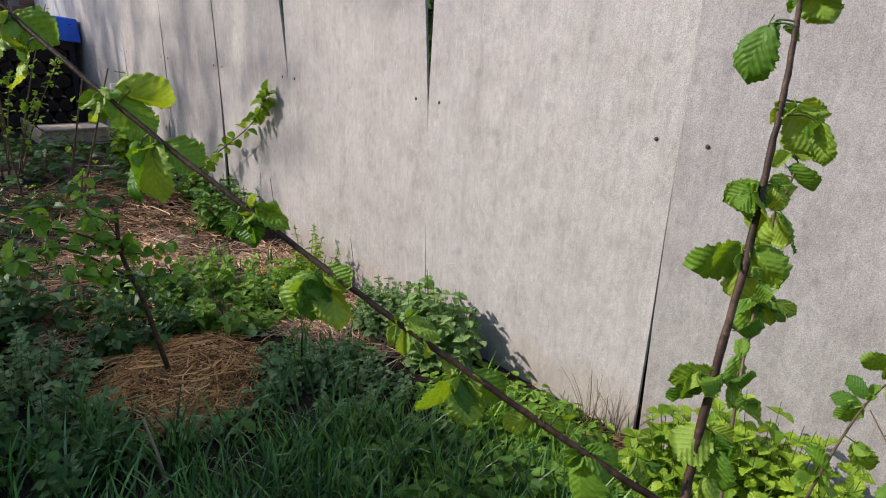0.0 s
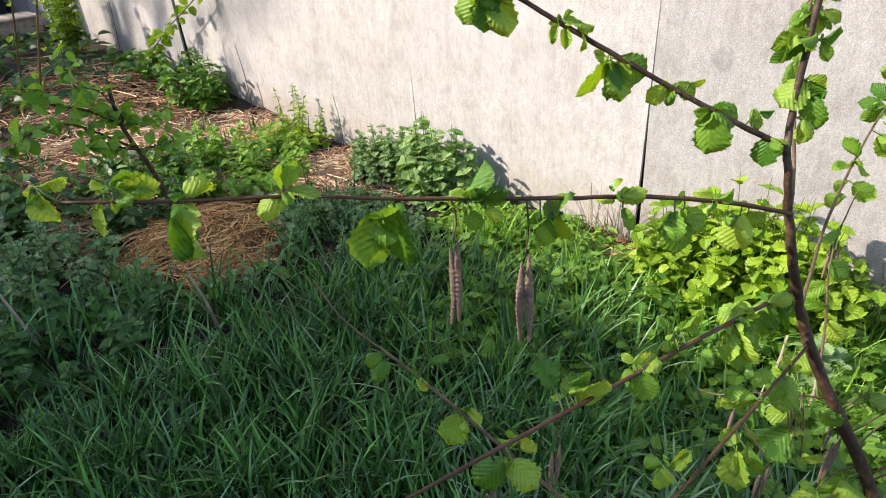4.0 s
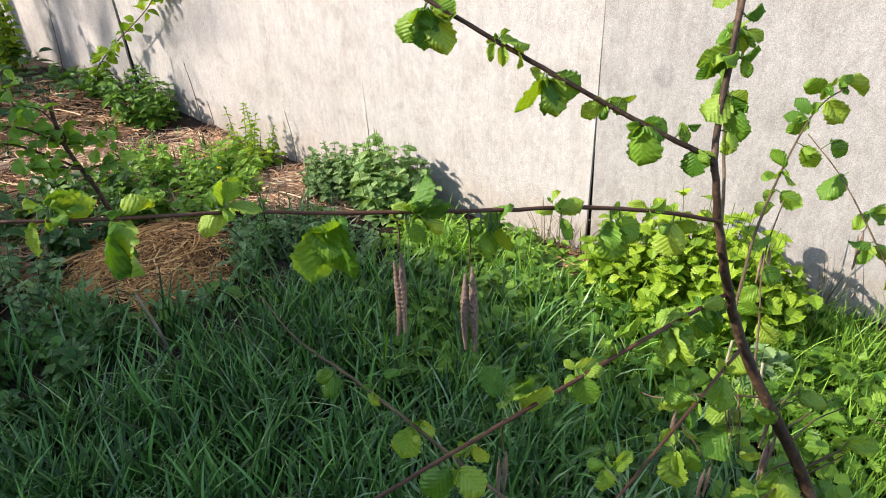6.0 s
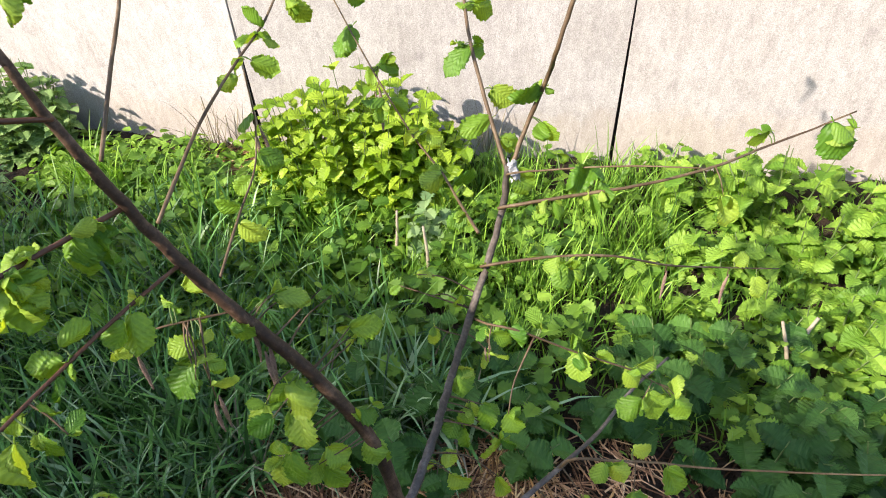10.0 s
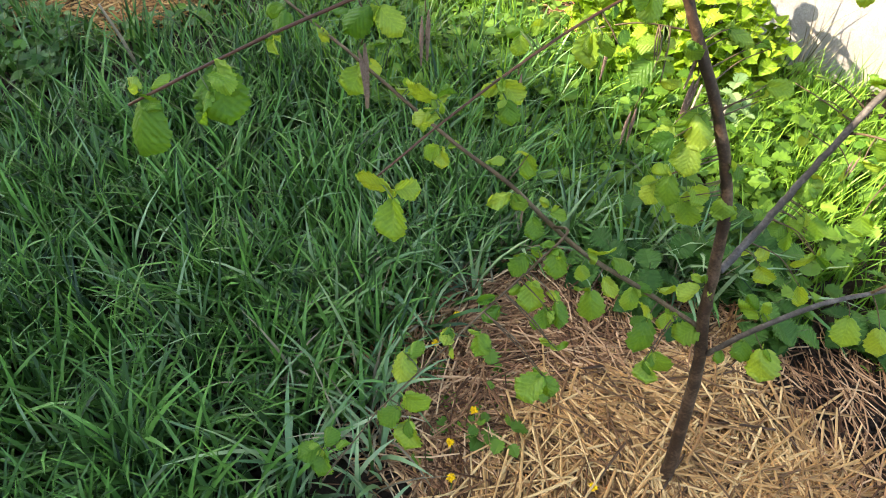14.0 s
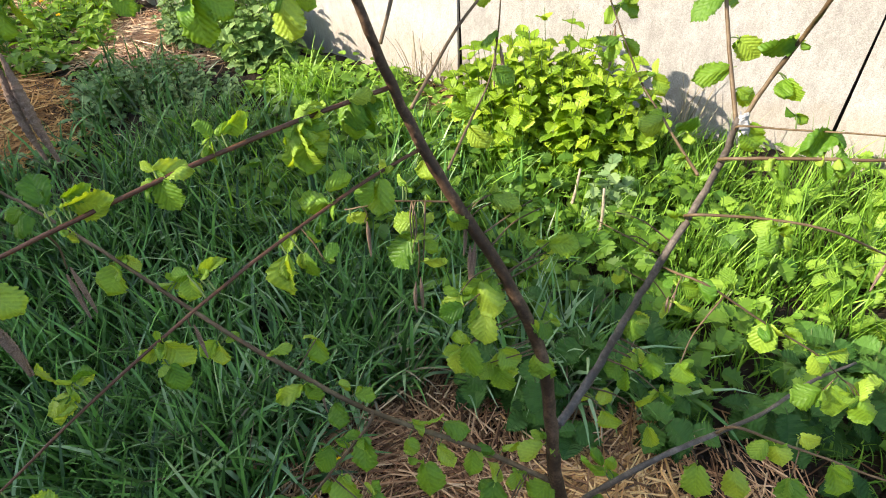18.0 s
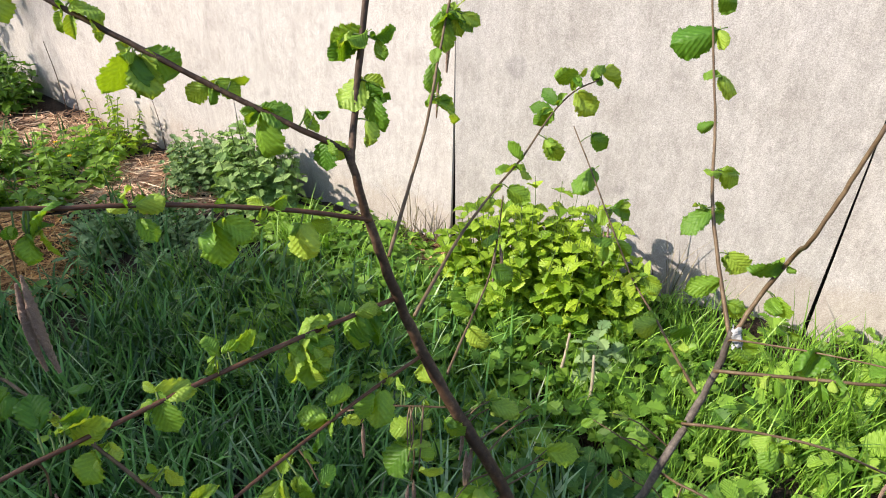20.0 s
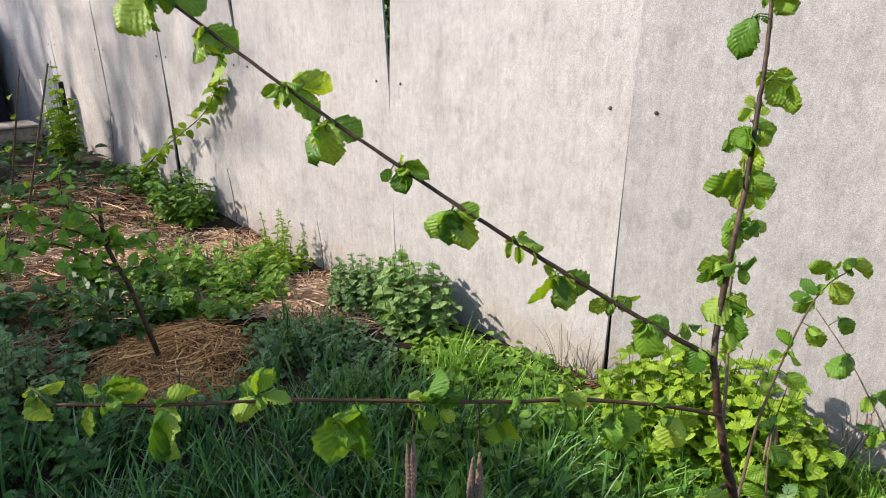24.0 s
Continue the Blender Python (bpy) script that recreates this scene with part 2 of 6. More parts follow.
M_MINT = leaf_mat("minty_weed_leaf", (0.13, 0.24, 0.07), (0.30, 0.43, 0.16), 0.6, 0.3)
# lit copy of the weed leaf, brightened for plants in the sun
M_LEAF_LIT = leaf_mat("sunlit_leaf", (0.10, 0.22, 0.022), (0.27, 0.43, 0.06), 0.5, 0.34, False, (1.2, 1.3, 0.4))
M_DUSTY = leaf_mat("dusty_weed_leaf", (0.095, 0.185, 0.07), (0.25, 0.36, 0.155), 0.7, 0.25)
# shaded copy of the weed leaf, darkened for clumps standing in shade
M_SHADEWEED = leaf_mat("shaded_weed_leaf", (0.018, 0.068, 0.012), (0.075, 0.175, 0.032), 0.5, 0.18, False, (1.1, 1.3, 0.45), 0.22)
# dark foliage; on low weeds the dark colour stands in for shade
M_DARKLEAF = leaf_mat("dark_shaded_leaf", (0.025, 0.075, 0.014), (0.07, 0.15, 0.025), 0.45, 0.28)
M_BARK = two_scale("hazel_bark", [(0.3, (0.012, 0.006, 0.004)), (0.5, (0.048, 0.026, 0.015)), (0.68, (0.16, 0.098, 0.064))], 30, 220, 0.6, 0.0012, 0.7)
M_BARK_GREY = two_scale("grey_stem_bark", [(0.3, (0.025, 0.02, 0.017)), (0.5, (0.08, 0.066, 0.056)), (0.68, (0.19, 0.16, 0.14))], 30, 220, 0.6, 0.0012, 0.7)
M_BARK_RED = two_scale("young_red_bark", [(0.25, (0.03, 0.011, 0.006)), (0.5, (0.088, 0.036, 0.019)), (0.75, (0.17, 0.085, 0.05))], 30, 200, 0.5, 0.0006, 0.5)
M_BARK_PALE = two_scale("pale_shoot_bark", [(0.28, (0.045, 0.027, 0.014)), (0.5, (0.10, 0.065, 0.035)), (0.72, (0.21, 0.155, 0.092))], 26, 180, 0.55, 0.0008, 0.5)
M_CATKIN = two_scale("dry_catkin", [(0.3, (0.12, 0.07, 0.05)), (0.5, (0.29, 0.19, 0.145)), (0.66, (0.48, 0.36, 0.29))], 120, 700, 0.9, 0.0012, 0.9)
M_STEM = two_scale("green_stem", [(0.3, (0.06, 0.11, 0.03)), (0.7, (0.14, 0.19, 0.06))], 40, 200, 0.6)
M_DRYSTALK = two_scale("dry_stalk", [(0.3, (0.22, 0.18, 0.12)), (0.7, (0.38, 0.33, 0.25))], 30, 150, 0.7)
M_YELLOW, _nt, _b = mat("yellow_petal", 0.6)
_b.inputs["Base Color"].default_value = (0.85, 0.55, 0.01, 1)
M_WOOD = two_scale("weathered_board", [(0.3, (0.18, 0.14, 0.11)), (0.5, (0.34, 0.28, 0.22)), (0.7, (0.48, 0.42, 0.34))], 3, 60, 0.85, 0.002, 0.5, (1, 6, 6))
M_WHITE = two_scale("white_paint", [(0.3, (0.62, 0.6, 0.57)), (0.7, (0.8, 0.79, 0.77))], 8, 80, 0.6)
M_WRAP = two_scale("pale_wrapping", [(0.3, (0.22, 0.23, 0.25)), (0.7, (0.4, 0.41, 0.43))], 60, 300, 0.5, 0.001, 0.6)
M_TARP = two_scale("blue_tarpaulin", [(0.3, (0.01, 0.075, 0.45)), (0.7, (0.028, 0.14, 0.7))], 4, 40, 0.35, 0.01, 0.6)
M_BRICK = two_scale("red_brick", [(0.3, (0.16, 0.07, 0.05)), (0.7, (0.32, 0.16, 0.11))], 7, 90, 0.9)
M_MORTAR = two_scale("mortar", [(0.3, (0.2, 0.17, 0.15)), (0.7, (0.34, 0.3, 0.27))], 9, 90, 0.95)
M_DARKWALL = two_scale("dark_boards", [(0.3, (0.012, 0.012, 0.016)), (0.7, (0.03, 0.03, 0.036))], 3, 60, 0.9)
M_CORRUGATED = two_scale("corrugated_sheet", [(0.3, (0.2, 0.2, 0.22)), (0.7, (0.34, 0.35, 0.37))], 3, 60, 0.7)
M_ORANGE, _nt, _b = mat("orange_plastic", 0.4)
_b.inputs["Base Color"].default_value = (0.8, 0.06, 0.02, 1)
M_SHADE_WALL = two_scale("shade_wall_render", [(0.3, (0.42, 0.39, 0.35)), (0.7, (0.52, 0.49, 0.45))], 1.5, 40, 0.9)


# ---------------------------------------------------------------- mesh helpers
def part(name, bm, material, parent=None, label=""):
    me = bpy.data.meshes.new(name)
    bm.to_mesh(me)
    bm.free()
    me.materials.append(material)
    ob = new(name, me)
    ob.parent = parent
    if label:
        ob["label"] = label
    return ob


def mesh_part(name, verts, faces, material, parent=None, label="", smooth=False):
    me = bpy.data.meshes.new(name)
    me.from_pydata(np.asarray(verts).tolist(), [], faces if isinstance(faces, list) else faces.tolist())
    me.materials.append(material)
    if smooth:
        me.polygons.foreach_set("use_smooth", [True] * len(me.polygons))
    me.update()
    ob = new(name, me)
    ob.parent = parent
    if label:
        ob["label"] = label
    return ob


def empty(name, at=(0, 0, 0)):
    ob = new(name)
    ob.empty_display_size = 0.1
    ob.location = at
    return ob


def add_box(bm, a, b, bevel=0.0):
    r = bmesh.ops.create_cube(bm, size=1)
    for v in r["verts"]:
        v.co = Vector([(a[i] + b[i]) / 2 + v.co[i] * (b[i] - a[i]) for i in range(3)])
    if bevel:
        edges = list({e for v in r["verts"] for e in v.link_edges})
        bmesh.ops.bevel(bm, geom=edges, offset=bevel, segments=1, affect="EDGES")


def smooth_line(points, k=5):
    """A Catmull-Rom line through the points."""
    p = np.asarray(points, float)
    q = np.vstack([2 * p[0] - p[1], p, 2 * p[-1] - p[-2]])
    out = []
    for i in range(len(p) - 1):
        for t in np.arange(k) / k:
            a, b, c, d = q[i : i + 4]
            out.append(0.5 * (2 * b + (c - a) * t + (2 * a - 5 * b + 4 * c - d) * t**2 + (3 * b - a - 3 * c + d) * t**3))
    out.append(p[-1])
    return np.array(out)


def tube_data(line, r0, r1, sides=8, knots=0.0, rng=None, power=1.0):
    line = np.asarray(line, float)
    n = len(line)
    tang = np.gradient(line, axis=0)
    tang /= np.linalg.norm(tang, axis=1)[:, None] + 1e-9
    ref = np.array([0.31, 0.87, 0.38])
    a = np.cross(tang, ref)
    a /= np.linalg.norm(a, axis=1)[:, None] + 1e-9
    b = np.cross(tang, a)
    rad = r0 + (r1 - r0) * np.linspace(0, 1, n) ** power
    if knots and rng is not None:
        rad = rad * (1 + knots * rng.uniform(-0.5, 1.0, n))
    ang = np.linspace(0, 2 * np.pi, sides, endpoint=False)
    v = line[:, None] + rad[:, None, None] * (np.cos(ang)[None, :, None] * a[:, None] + np.sin(ang)[None, :, None] * b[:, None])
    v = v.reshape(-1, 3)
    i, j = np.meshgrid(np.arange(n - 1), np.arange(sides), indexing="ij")
    k = (j + 1) % sides
    f = np.stack([i * sides + j, i * sides + k, (i + 1) * sides + k, (i + 1) * sides + j], -1).reshape(-1, 4).tolist()
    f.append(list(range(sides - 1, -1, -1)))
    f.append(list(range((n - 1) * sides, n * sides)))
    return v, f


def tube(name, line, r0, r1, material, parent=None, sides=8, knots=0.0, rng=None, label="", power=1.0):
    v, f = tube_data(line, r0, r1, sides, knots, rng, power)
    return mesh_part(name, v, f, material, parent, label, True)


def joined(chunks):
    """One vertex and face list out of several."""
    vs, fs, at = [], [], 0
    for v, f in chunks:
        vs.append(np.asarray(v))
        fs += [[i + at for i in face] for face in f]
        at += len(v)
    return np.vstack(vs), fs


def scatter(template_v, template_f, frames):
    """Copies of a template in one mesh; frames: rows of 3 x 4 transforms."""
    tv = np.asarray(template_v, float)
    fr = np.asarray(frames, float)
    v = np.einsum("nij,mj->nmi", fr[:, :, :3], tv) + fr[:, None, :, 3]
    f = np.asarray(template_f)[None] + (np.arange(len(fr)) * len(tv))[:, None, None]
    return v.reshape(-1, 3), f.reshape(-1, f.shape[2])


def leaf_frames(at, along, up, size, width=1.0):
    """Transforms that lay a leaf from each place along a way, its face towards up."""
    along = along / (np.linalg.norm(along, axis=1)[:, None] + 1e-9)
    side = np.cross(along, up)
    side /= np.linalg.norm(side, axis=1)[:, None] + 1e-9
    face = np.cross(side, along)
    s = np.asarray(size)[:, None]
    return np.stack([side * s * width, along * s, face * s, at], -1)


def leaf_grid(rows, cols, width, serr=0.0, pleats=0, depth=0.03, cup=0.1, droop=0.2, point=0.6, stalk=0.0):
    """A leaf of length 1 along +y: toothed, pleated along its side veins, folded and drooping."""
    v = []
    for i in range(rows):
        u = i / (rows - 1)
        w = width * 0.5 * (math.sin(math.pi * min(1.0, 0.06 + 0.94 * u) ** point)) ** 0.72
        w = max(w, 0.004)
        if serr and 0 < i < rows - 1:
            w *= 1 + serr * (1 if i % 2 else -1)
        for j in range(cols):
            t = 2 * j / (cols - 1) - 1
            x = w * t
            y = u + (0.10 * abs(t) * (1 - u) if 0 < i < rows - 1 else 0)
            z = cup * abs(t) * w * 2 - droop * u * u
            if pleats:
                z += depth * math.sin(2 * math.pi * pleats * (u - 0.22 * abs(t))) * (0.25 + 0.75 * abs(t)) * (1 if 0 < i < rows - 1 else 0)
            v.append((x, y + stalk, z))
    f = [(i * cols + j, i * cols + j + 1, (i + 1) * cols + j + 1, (i + 1) * cols + j) for i in range(rows - 1) for j in range(cols - 1)]
    return np.array(v), np.array(f)


NETTLE_LEAF = leaf_grid(11, 3, 0.70, 0.15, 0, 0, 0.18, 0.22, 0.62)
JAGGED_LEAF = leaf_grid(23, 5, 0.95, 0.12, 5, 0.03, 0.16, 0.28, 0.72)
ROUND_LEAF = leaf_grid(9, 5, 0.85, 0.06, 3, 0.015, 0.25, 0.2, 0.72)
SMALL_LEAF = leaf_grid(5, 3, 0.6, 0.1, 0, 0, 0.2, 0.2, 0.7)
LOBED_LEAF = leaf_grid(10, 3, 0.95, 0.26, 0, 0, 0.15, 0.18, 0.8)


def ground_height(x, y):
    """The lie of the land: nearly level, with straw heaped at the feet of the two young trees."""
    h = 0.012 * np.sin(1.7 * x + 0.4) * np.cos(2.1 * y) + 0.008 * np.sin(5.1 * x + 1.3 * y)
    h = h + 0.022 * np.exp(-(((x + 0.0) / 0.42) ** 2 + ((y + 0.22) / 0.38) ** 2))
    h = h + 0.04 * np.exp(-(((x + 2.3) / 0.38) ** 2 + ((y - 0.14) / 0.34) ** 2))
    return h + 0.10 * np.clip((-2.8 - x) / 3.0, 0, 1)

# ---------------------------------------------------------------- ground
def build_ground():
    xs = np.unique(np.concatenate([[-400, -150, -60, -30, -18], np.linspace(-12, -3.4, 60), np.linspace(-3.3, 1.8, 120), [3, 6, 12, 30, 80, 200, 400]]))
    ys = np.unique(np.concatenate([[-400, -150, -60, -25, -12, -7, -4], np.linspace(-2.4, 1.9, 100), [2.5, 4, 8, 16, 40, 120, 400]]))
    gx, gy = np.meshgrid(xs, ys, indexing="ij")
    near = np.exp(-(np.maximum(np.abs(gx + 4) - 8, 0) ** 2 + np.maximum(np.abs(gy) - 2.5, 0) ** 2))
    gz = ground_height(gx, gy) * near
    rng = np.random.default_rng(3)
    gz += near * rng.normal(0, 0.006, gx.shape)
    n, m = gx.shape
    v = np.stack([gx, gy, gz], -1).reshape(-1, 3)
    i, j = np.meshgrid(np.arange(n - 1), np.arange(m - 1), indexing="ij")
    f = np.stack([i * m + j, (i + 1) * m + j, (i + 1) * m + j + 1, i * m + j + 1], -1).reshape(-1, 4)
    ob = mesh_part("ground", v, f, M_SOIL, smooth=True)
    tagged(ob, "dark crumbly garden soil under grass and mulch", "ground", kind="structure")


build_ground()

# ---------------------------------------------------------------- sheet fence
# joints: x at the foot, x at the top, y, gap at the foot, gap at the top, height where the gap closes
JOINTS = [
    (2.55, 2.55, 1.60, 0.004, 0.004, 0.7),
    (1.33, 1.33, 1.46, 0.004, 0.004, 0.7),
    (0.118, 0.125, 1.37, 0.012, 0.004, 0.9),
    (-1.052, -1.062, 1.160, 0.020, 0.003, 0.62),
    (-2.205, -2.262, 1.185, 0.003, 0.066, 0.90),
    (-3.40, -3.585, 1.195, 0.003, 0.042, 1.02),
    # foot gap widened to stand in for a shadowed sheet edge
    (-4.52, -4.62, 1.215, 0.105, 0.004, 1.08),
    (-5.66, -5.72, 1.22, 0.004, 0.004, 0.9),
    (-6.80, -6.86, 1.225, 0.004, 0.006, 0.9),
    (-7.95, -8.02, 1.23, 0.004, 0.006, 0.9),
    (-9.15, -9.2, 1.235, 0.004, 0.004, 0.9),
]
TOPS = [1.62, 1.60, 1.585, 1.545, 1.500, 1.555, 1.605, 1.595, 1.575, 1.575]
WALL_DEEP = 0.012


def half_gap(joint, z):
    foot, top, close = joint[3], joint[4], joint[5]
    if foot >= top:
        return 0.5 * max(0.003, foot * max(0.0, 1 - z / close))
    return 0.5 * max(0.003, top * max(0.0, (z - close) / (1.5 - close)))


def edge_x(joint, z):
    return joint[0] + (joint[1] - joint[0]) * z / 1.5


wall = empty("wall_north")
tagged(wall, "weathered pale grey fibre cement sheet fence", "wall", kind="structure")
for n, (right, left) in enumerate(zip(JOINTS, JOINTS[1:])):
    zs = [-0.15, 0.0, 0.25, 0.5, 0.75, 1.0, 1.2, 1.35, TOPS[n]]
    cols = 9
    rng = np.random.default_rng(40 + n)
    bow = rng.uniform(-0.012, 0.012)
    front, verts = [], []
    for z in zs:
        for c in range(cols):
            t = c / (cols - 1)
            xl, xr = edge_x(left, z) + half_gap(left, max(z, 0)), edge_x(right, z) - half_gap(right, max(z, 0))
            y = left[2] + (right[2] - left[2]) * t + bow * math.sin(math.pi * t) + 0.006 * math.sin(3 * z + n)
            front.append((xl + (xr - xl) * t, y, z if z < 1.4 else z + 0.012 * (t - 0.5) * (1 if n % 2 else -1)))
    bm = bmesh.new()
    fv = [bm.verts.new(p) for p in front]
    bv = [bm.verts.new((p[0], p[1] + WALL_DEEP, p[2])) for p in front]
    rows = len(zs)
    for i in range(rows - 1):
        for c in range(cols - 1):
            a, b, d, e = i * cols + c, i * cols + c + 1, (i + 1) * cols + c + 1, (i + 1) * cols + c
            bm.faces.new((fv[a], fv[b], fv[d], fv[e]))
            bm.faces.new((bv[e], bv[d], bv[b], bv[a]))
    for i in range(rows - 1):
        for c, flip in ((0, 0), (cols - 1, 1)):
            a, e = i * cols + c, (i + 1) * cols + c
            q = (fv[a], fv[e], bv[e], bv[a])
            bm.faces.new(q[::-1] if flip else q)
    for c in range(cols - 1):
        a, b = (rows - 1) * cols + c, (rows - 1) * cols + c + 1
        bm.faces.new((fv[a], fv[b], bv[b], bv[a]))
    panel = part("panel", bm, M_SHEET, wall)
    for t in (0.066, 0.934):
        zb = 1.03
        xl, xr = edge_x(left, zb), edge_x(right, zb)
        y = left[2] + (right[2] - left[2]) * t + bow * math.sin(math.pi * t) + 0.006 * math.sin(3 * zb + n)
        bm = bmesh.new()
        bmesh.ops.create_uvsphere(bm, u_segments=10, v_segments=6, radius=0.0068)
        for v in bm.verts:
            v.co = Vector((xl + (xr - xl) * t + v.co.x, y - 0.001 + v.co.y * 0.6, zb + v.co.z))
        part("bolt", bm, M_BOLT, panel)
# unseen posts and rail added behind, near-black so the gaps read dark
for joint in JOINTS[1:]:
    bm = bmesh.new()
    add_box(bm, (joint[0] - 0.06, joint[2] + 0.035, -0.2), (joint[0] + 0.06, joint[2] + 0.10, 1.42), 0.004)
    part("post", bm, M_POST, wall)
bm = bmesh.new()
for a, b in zip(JOINTS, JOINTS[1:]):
    y = max(a[2], b[2])
    add_box(bm, (b[0] + 0.07, y + 0.035, 0.98), (a[0] - 0.07, y + 0.07, 1.07), 0.003)
part("rail", bm, M_POST, wall)

# unseen wall added behind the camera to throw shade over the grass
bm = bmesh.new()
add_box(bm, (0, -0.3, -0.2), (30, 0.0, 8.2), 0.01)
shade_wall = part("wall_south", bm, M_SHADE_WALL)
shade_wall.matrix_world = pose(-9.845, -8.276, 0, 0, 0, -7.6)
tagged(shade_wall, "unseen plain wall added to shade the garden", "wall", kind="structure")

# ---------------------------------------------------------------- grass
def inside(x, y, cx, cy, rx, ry):
    return ((x - cx) / rx) ** 2 + ((y - cy) / ry) ** 2


def blades(count, x0, x1, y0, y1, low, high, wide, keep, seed, lean=0.55):
    rng = np.random.default_rng(seed)
    x, y = rng.uniform(x0, x1, count), rng.uniform(y0, y1, count)
    # tufts
    tx, ty = rng.uniform(x0, x1, count // 24), rng.uniform(y0, y1, count // 24)
    pick = rng.integers(0, len(tx), count)
    tuft = rng.random(count) < 0.85
    x = np.where(tuft, tx[pick] + rng.normal(0, 0.022, count), x)
    y = np.where(tuft, ty[pick] + rng.normal(0, 0.022, count), y)
    ok = keep(x, y, rng)
    x, y = x[ok], y[ok]
    n = len(x)
    length = rng.uniform(low, high, n) * rng.uniform(0.7, 1.15, n)
    turn = rng.uniform(0, 2 * np.pi, n)
    bend = rng.uniform(0.2, 1.0, n) ** 1.3 * lean * 2.2
    start = rng.uniform(0.02, 0.35, n)
    w = wide * rng.uniform(0.6, 1.3, n)
    rows = 6
    t = np.linspace(0, 1, rows)
    ang = start[:, None] + bend[:, None] * t[None] ** 1.4
    step = length[:, None] / (rows - 1)
    out = np.cumsum(np.concatenate([np.zeros((n, 1)), np.sin(ang[:, 1:]) * step], 1), 1)
    up = np.cumsum(np.concatenate([np.zeros((n, 1)), np.cos(ang[:, 1:]) * step], 1), 1)
    cx = x[:, None] + out * np.cos(turn)[:, None]
    cy = y[:, None] + out * np.sin(turn)[:, None]
    cz = ground_height(x, y)[:, None] + up - 0.005
    prof = np.array([0.7, 1.0, 1.0, 0.85, 0.55, 0.04])
    twist = rng.uniform(-0.7, 0.7, n)
    sx = -np.sin(turn + twist)[:, None] * w[:, None] * prof[None] * 0.5
    sy = np.cos(turn + twist)[:, None] * w[:, None] * prof[None] * 0.5
    a = np.stack([cx - sx, cy - sy, cz], -1)
    b = np.stack([cx + sx, cy + sy, cz + w[:, None] * 0.12], -1)
    v = np.stack([a, b], 2).reshape(n, rows * 2, 3)
    k = np.arange(rows - 1) * 2
    f = np.stack([k, k + 1, k + 3, k + 2], -1)[None] + (np.arange(n) * rows * 2)[:, None, None]
    return v.reshape(-1, 3), f.reshape(-1, 4)


def straw_free(x, y):
    return (inside(x, y, -0.02, -0.24, 0.50, 0.46) > 1) & (inside(x, y, -2.34, 0.11, 0.42, 0.33) > 1) & (inside(x, y, -2.45, 0.86, 0.34, 0.3) > 1)


def keep_tall(x, y, rng):
    edge = -0.42 + 0.10 * np.sin(4 * y)
    thick = 0.5 + 0.5 * np.sin(9 * x + 2 * np.sin(7 * y)) * np.sin(8 * y + 1.5 * np.sin(6 * x))
    return straw_free(x, y) & (rng.random(len(x)) < 0.3 + 0.7 * thick) & (x < edge + rng.normal(0, 0.05, len(x))) & ((y < 0.25) | (rng.random(len(x)) < 0.5)) & (y < 0.62 + 0.1 * np.sin(5 * x) + rng.normal(0, 0.06, len(x))) & ~((x < -1.68) & (y > -0.75) & (rng.random(len(x)) < 0.8))


def keep_short(x, y, rng):
    return straw_free(x, y) & ((x > -0.95) | (rng.random(len(x)) < 0.3)) & (y < 1.13 + 0.19 * np.clip(x + 1.0, 0, 3)) & (rng.random(len(x)) < 0.75)


def keep_dry(x, y, rng):
    d = inside(x, y, -0.02, -0.24, 0.62, 0.56)
    return (d > 0.55) & (d < 1.35) & (x < 0.0)


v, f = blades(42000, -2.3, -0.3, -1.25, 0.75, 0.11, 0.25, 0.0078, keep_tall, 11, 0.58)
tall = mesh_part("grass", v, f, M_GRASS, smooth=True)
v, f = blades(1700, -2.2, -0.35, -1.25, 0.7, 0.14, 0.27, 0.0062, keep_tall, 17, 0.95)
tagged(mesh_part("grass", v, f, M_GRASS_SHEEN, smooth=True), "arching pale blades coloured bluish for sky sheen", "grass", kind="stuff")
tagged(tall, "tall lush green grass in the shade", "grass", kind="stuff")
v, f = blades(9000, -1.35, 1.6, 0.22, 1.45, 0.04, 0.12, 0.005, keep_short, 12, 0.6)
tagged(mesh_part("grass", v, f, M_GRASS_LIT, smooth=True), "short sunlit grass between the weeds by the fence", "grass", kind="stuff")
v, f = blades(900, -0.75, 0.2, -0.85, 0.35, 0.10, 0.22, 0.005, keep_dry, 13, 0.9)
tagged(mesh_part("grass", v, f, M_DRYGRASS, smooth=True), "withered grass lying round the straw", "grass", kind="stuff")
v, f = blades(1700, -0.75, 0.2, -0.85, 0.35, 0.10, 0.26, 0.0085, keep_dry, 14, 0.95)
tagged(mesh_part("grass", v, f, M_GRASS, smooth=True), "long arching grass leaning over the straw", "grass", kind="stuff")
v, f = blades(1100, -0.8, 0.0, -0.75, 0.35, 0.12, 0.27, 0.0085, keep_dry, 18, 0.95)
tagged(mesh_part("grass", v, f, M_GRASS_SHEEN, smooth=True), "pale blades arching at the edge of the straw", "grass", kind="stuff")
v, f = blades(2500, -5.5, -2.2, -1.6, 1.1, 0.05, 0.15, 0.006, lambda x, y, rng: straw_free(x, y) & (rng.random(len(x)) < 0.5), 15, 0.6)
tagged(mesh_part("grass", v, f, M_GRASS, smooth=True), "thin grass among the mulch", "grass", kind="stuff")
v, f = blades(2600, -0.4, 1.8, -1.7, -0.55, 0.08, 0.2, 0.006, lambda x, y, rng: straw_free(x, y) & (rng.random(len(x)) < 0.7), 16, 0.6)
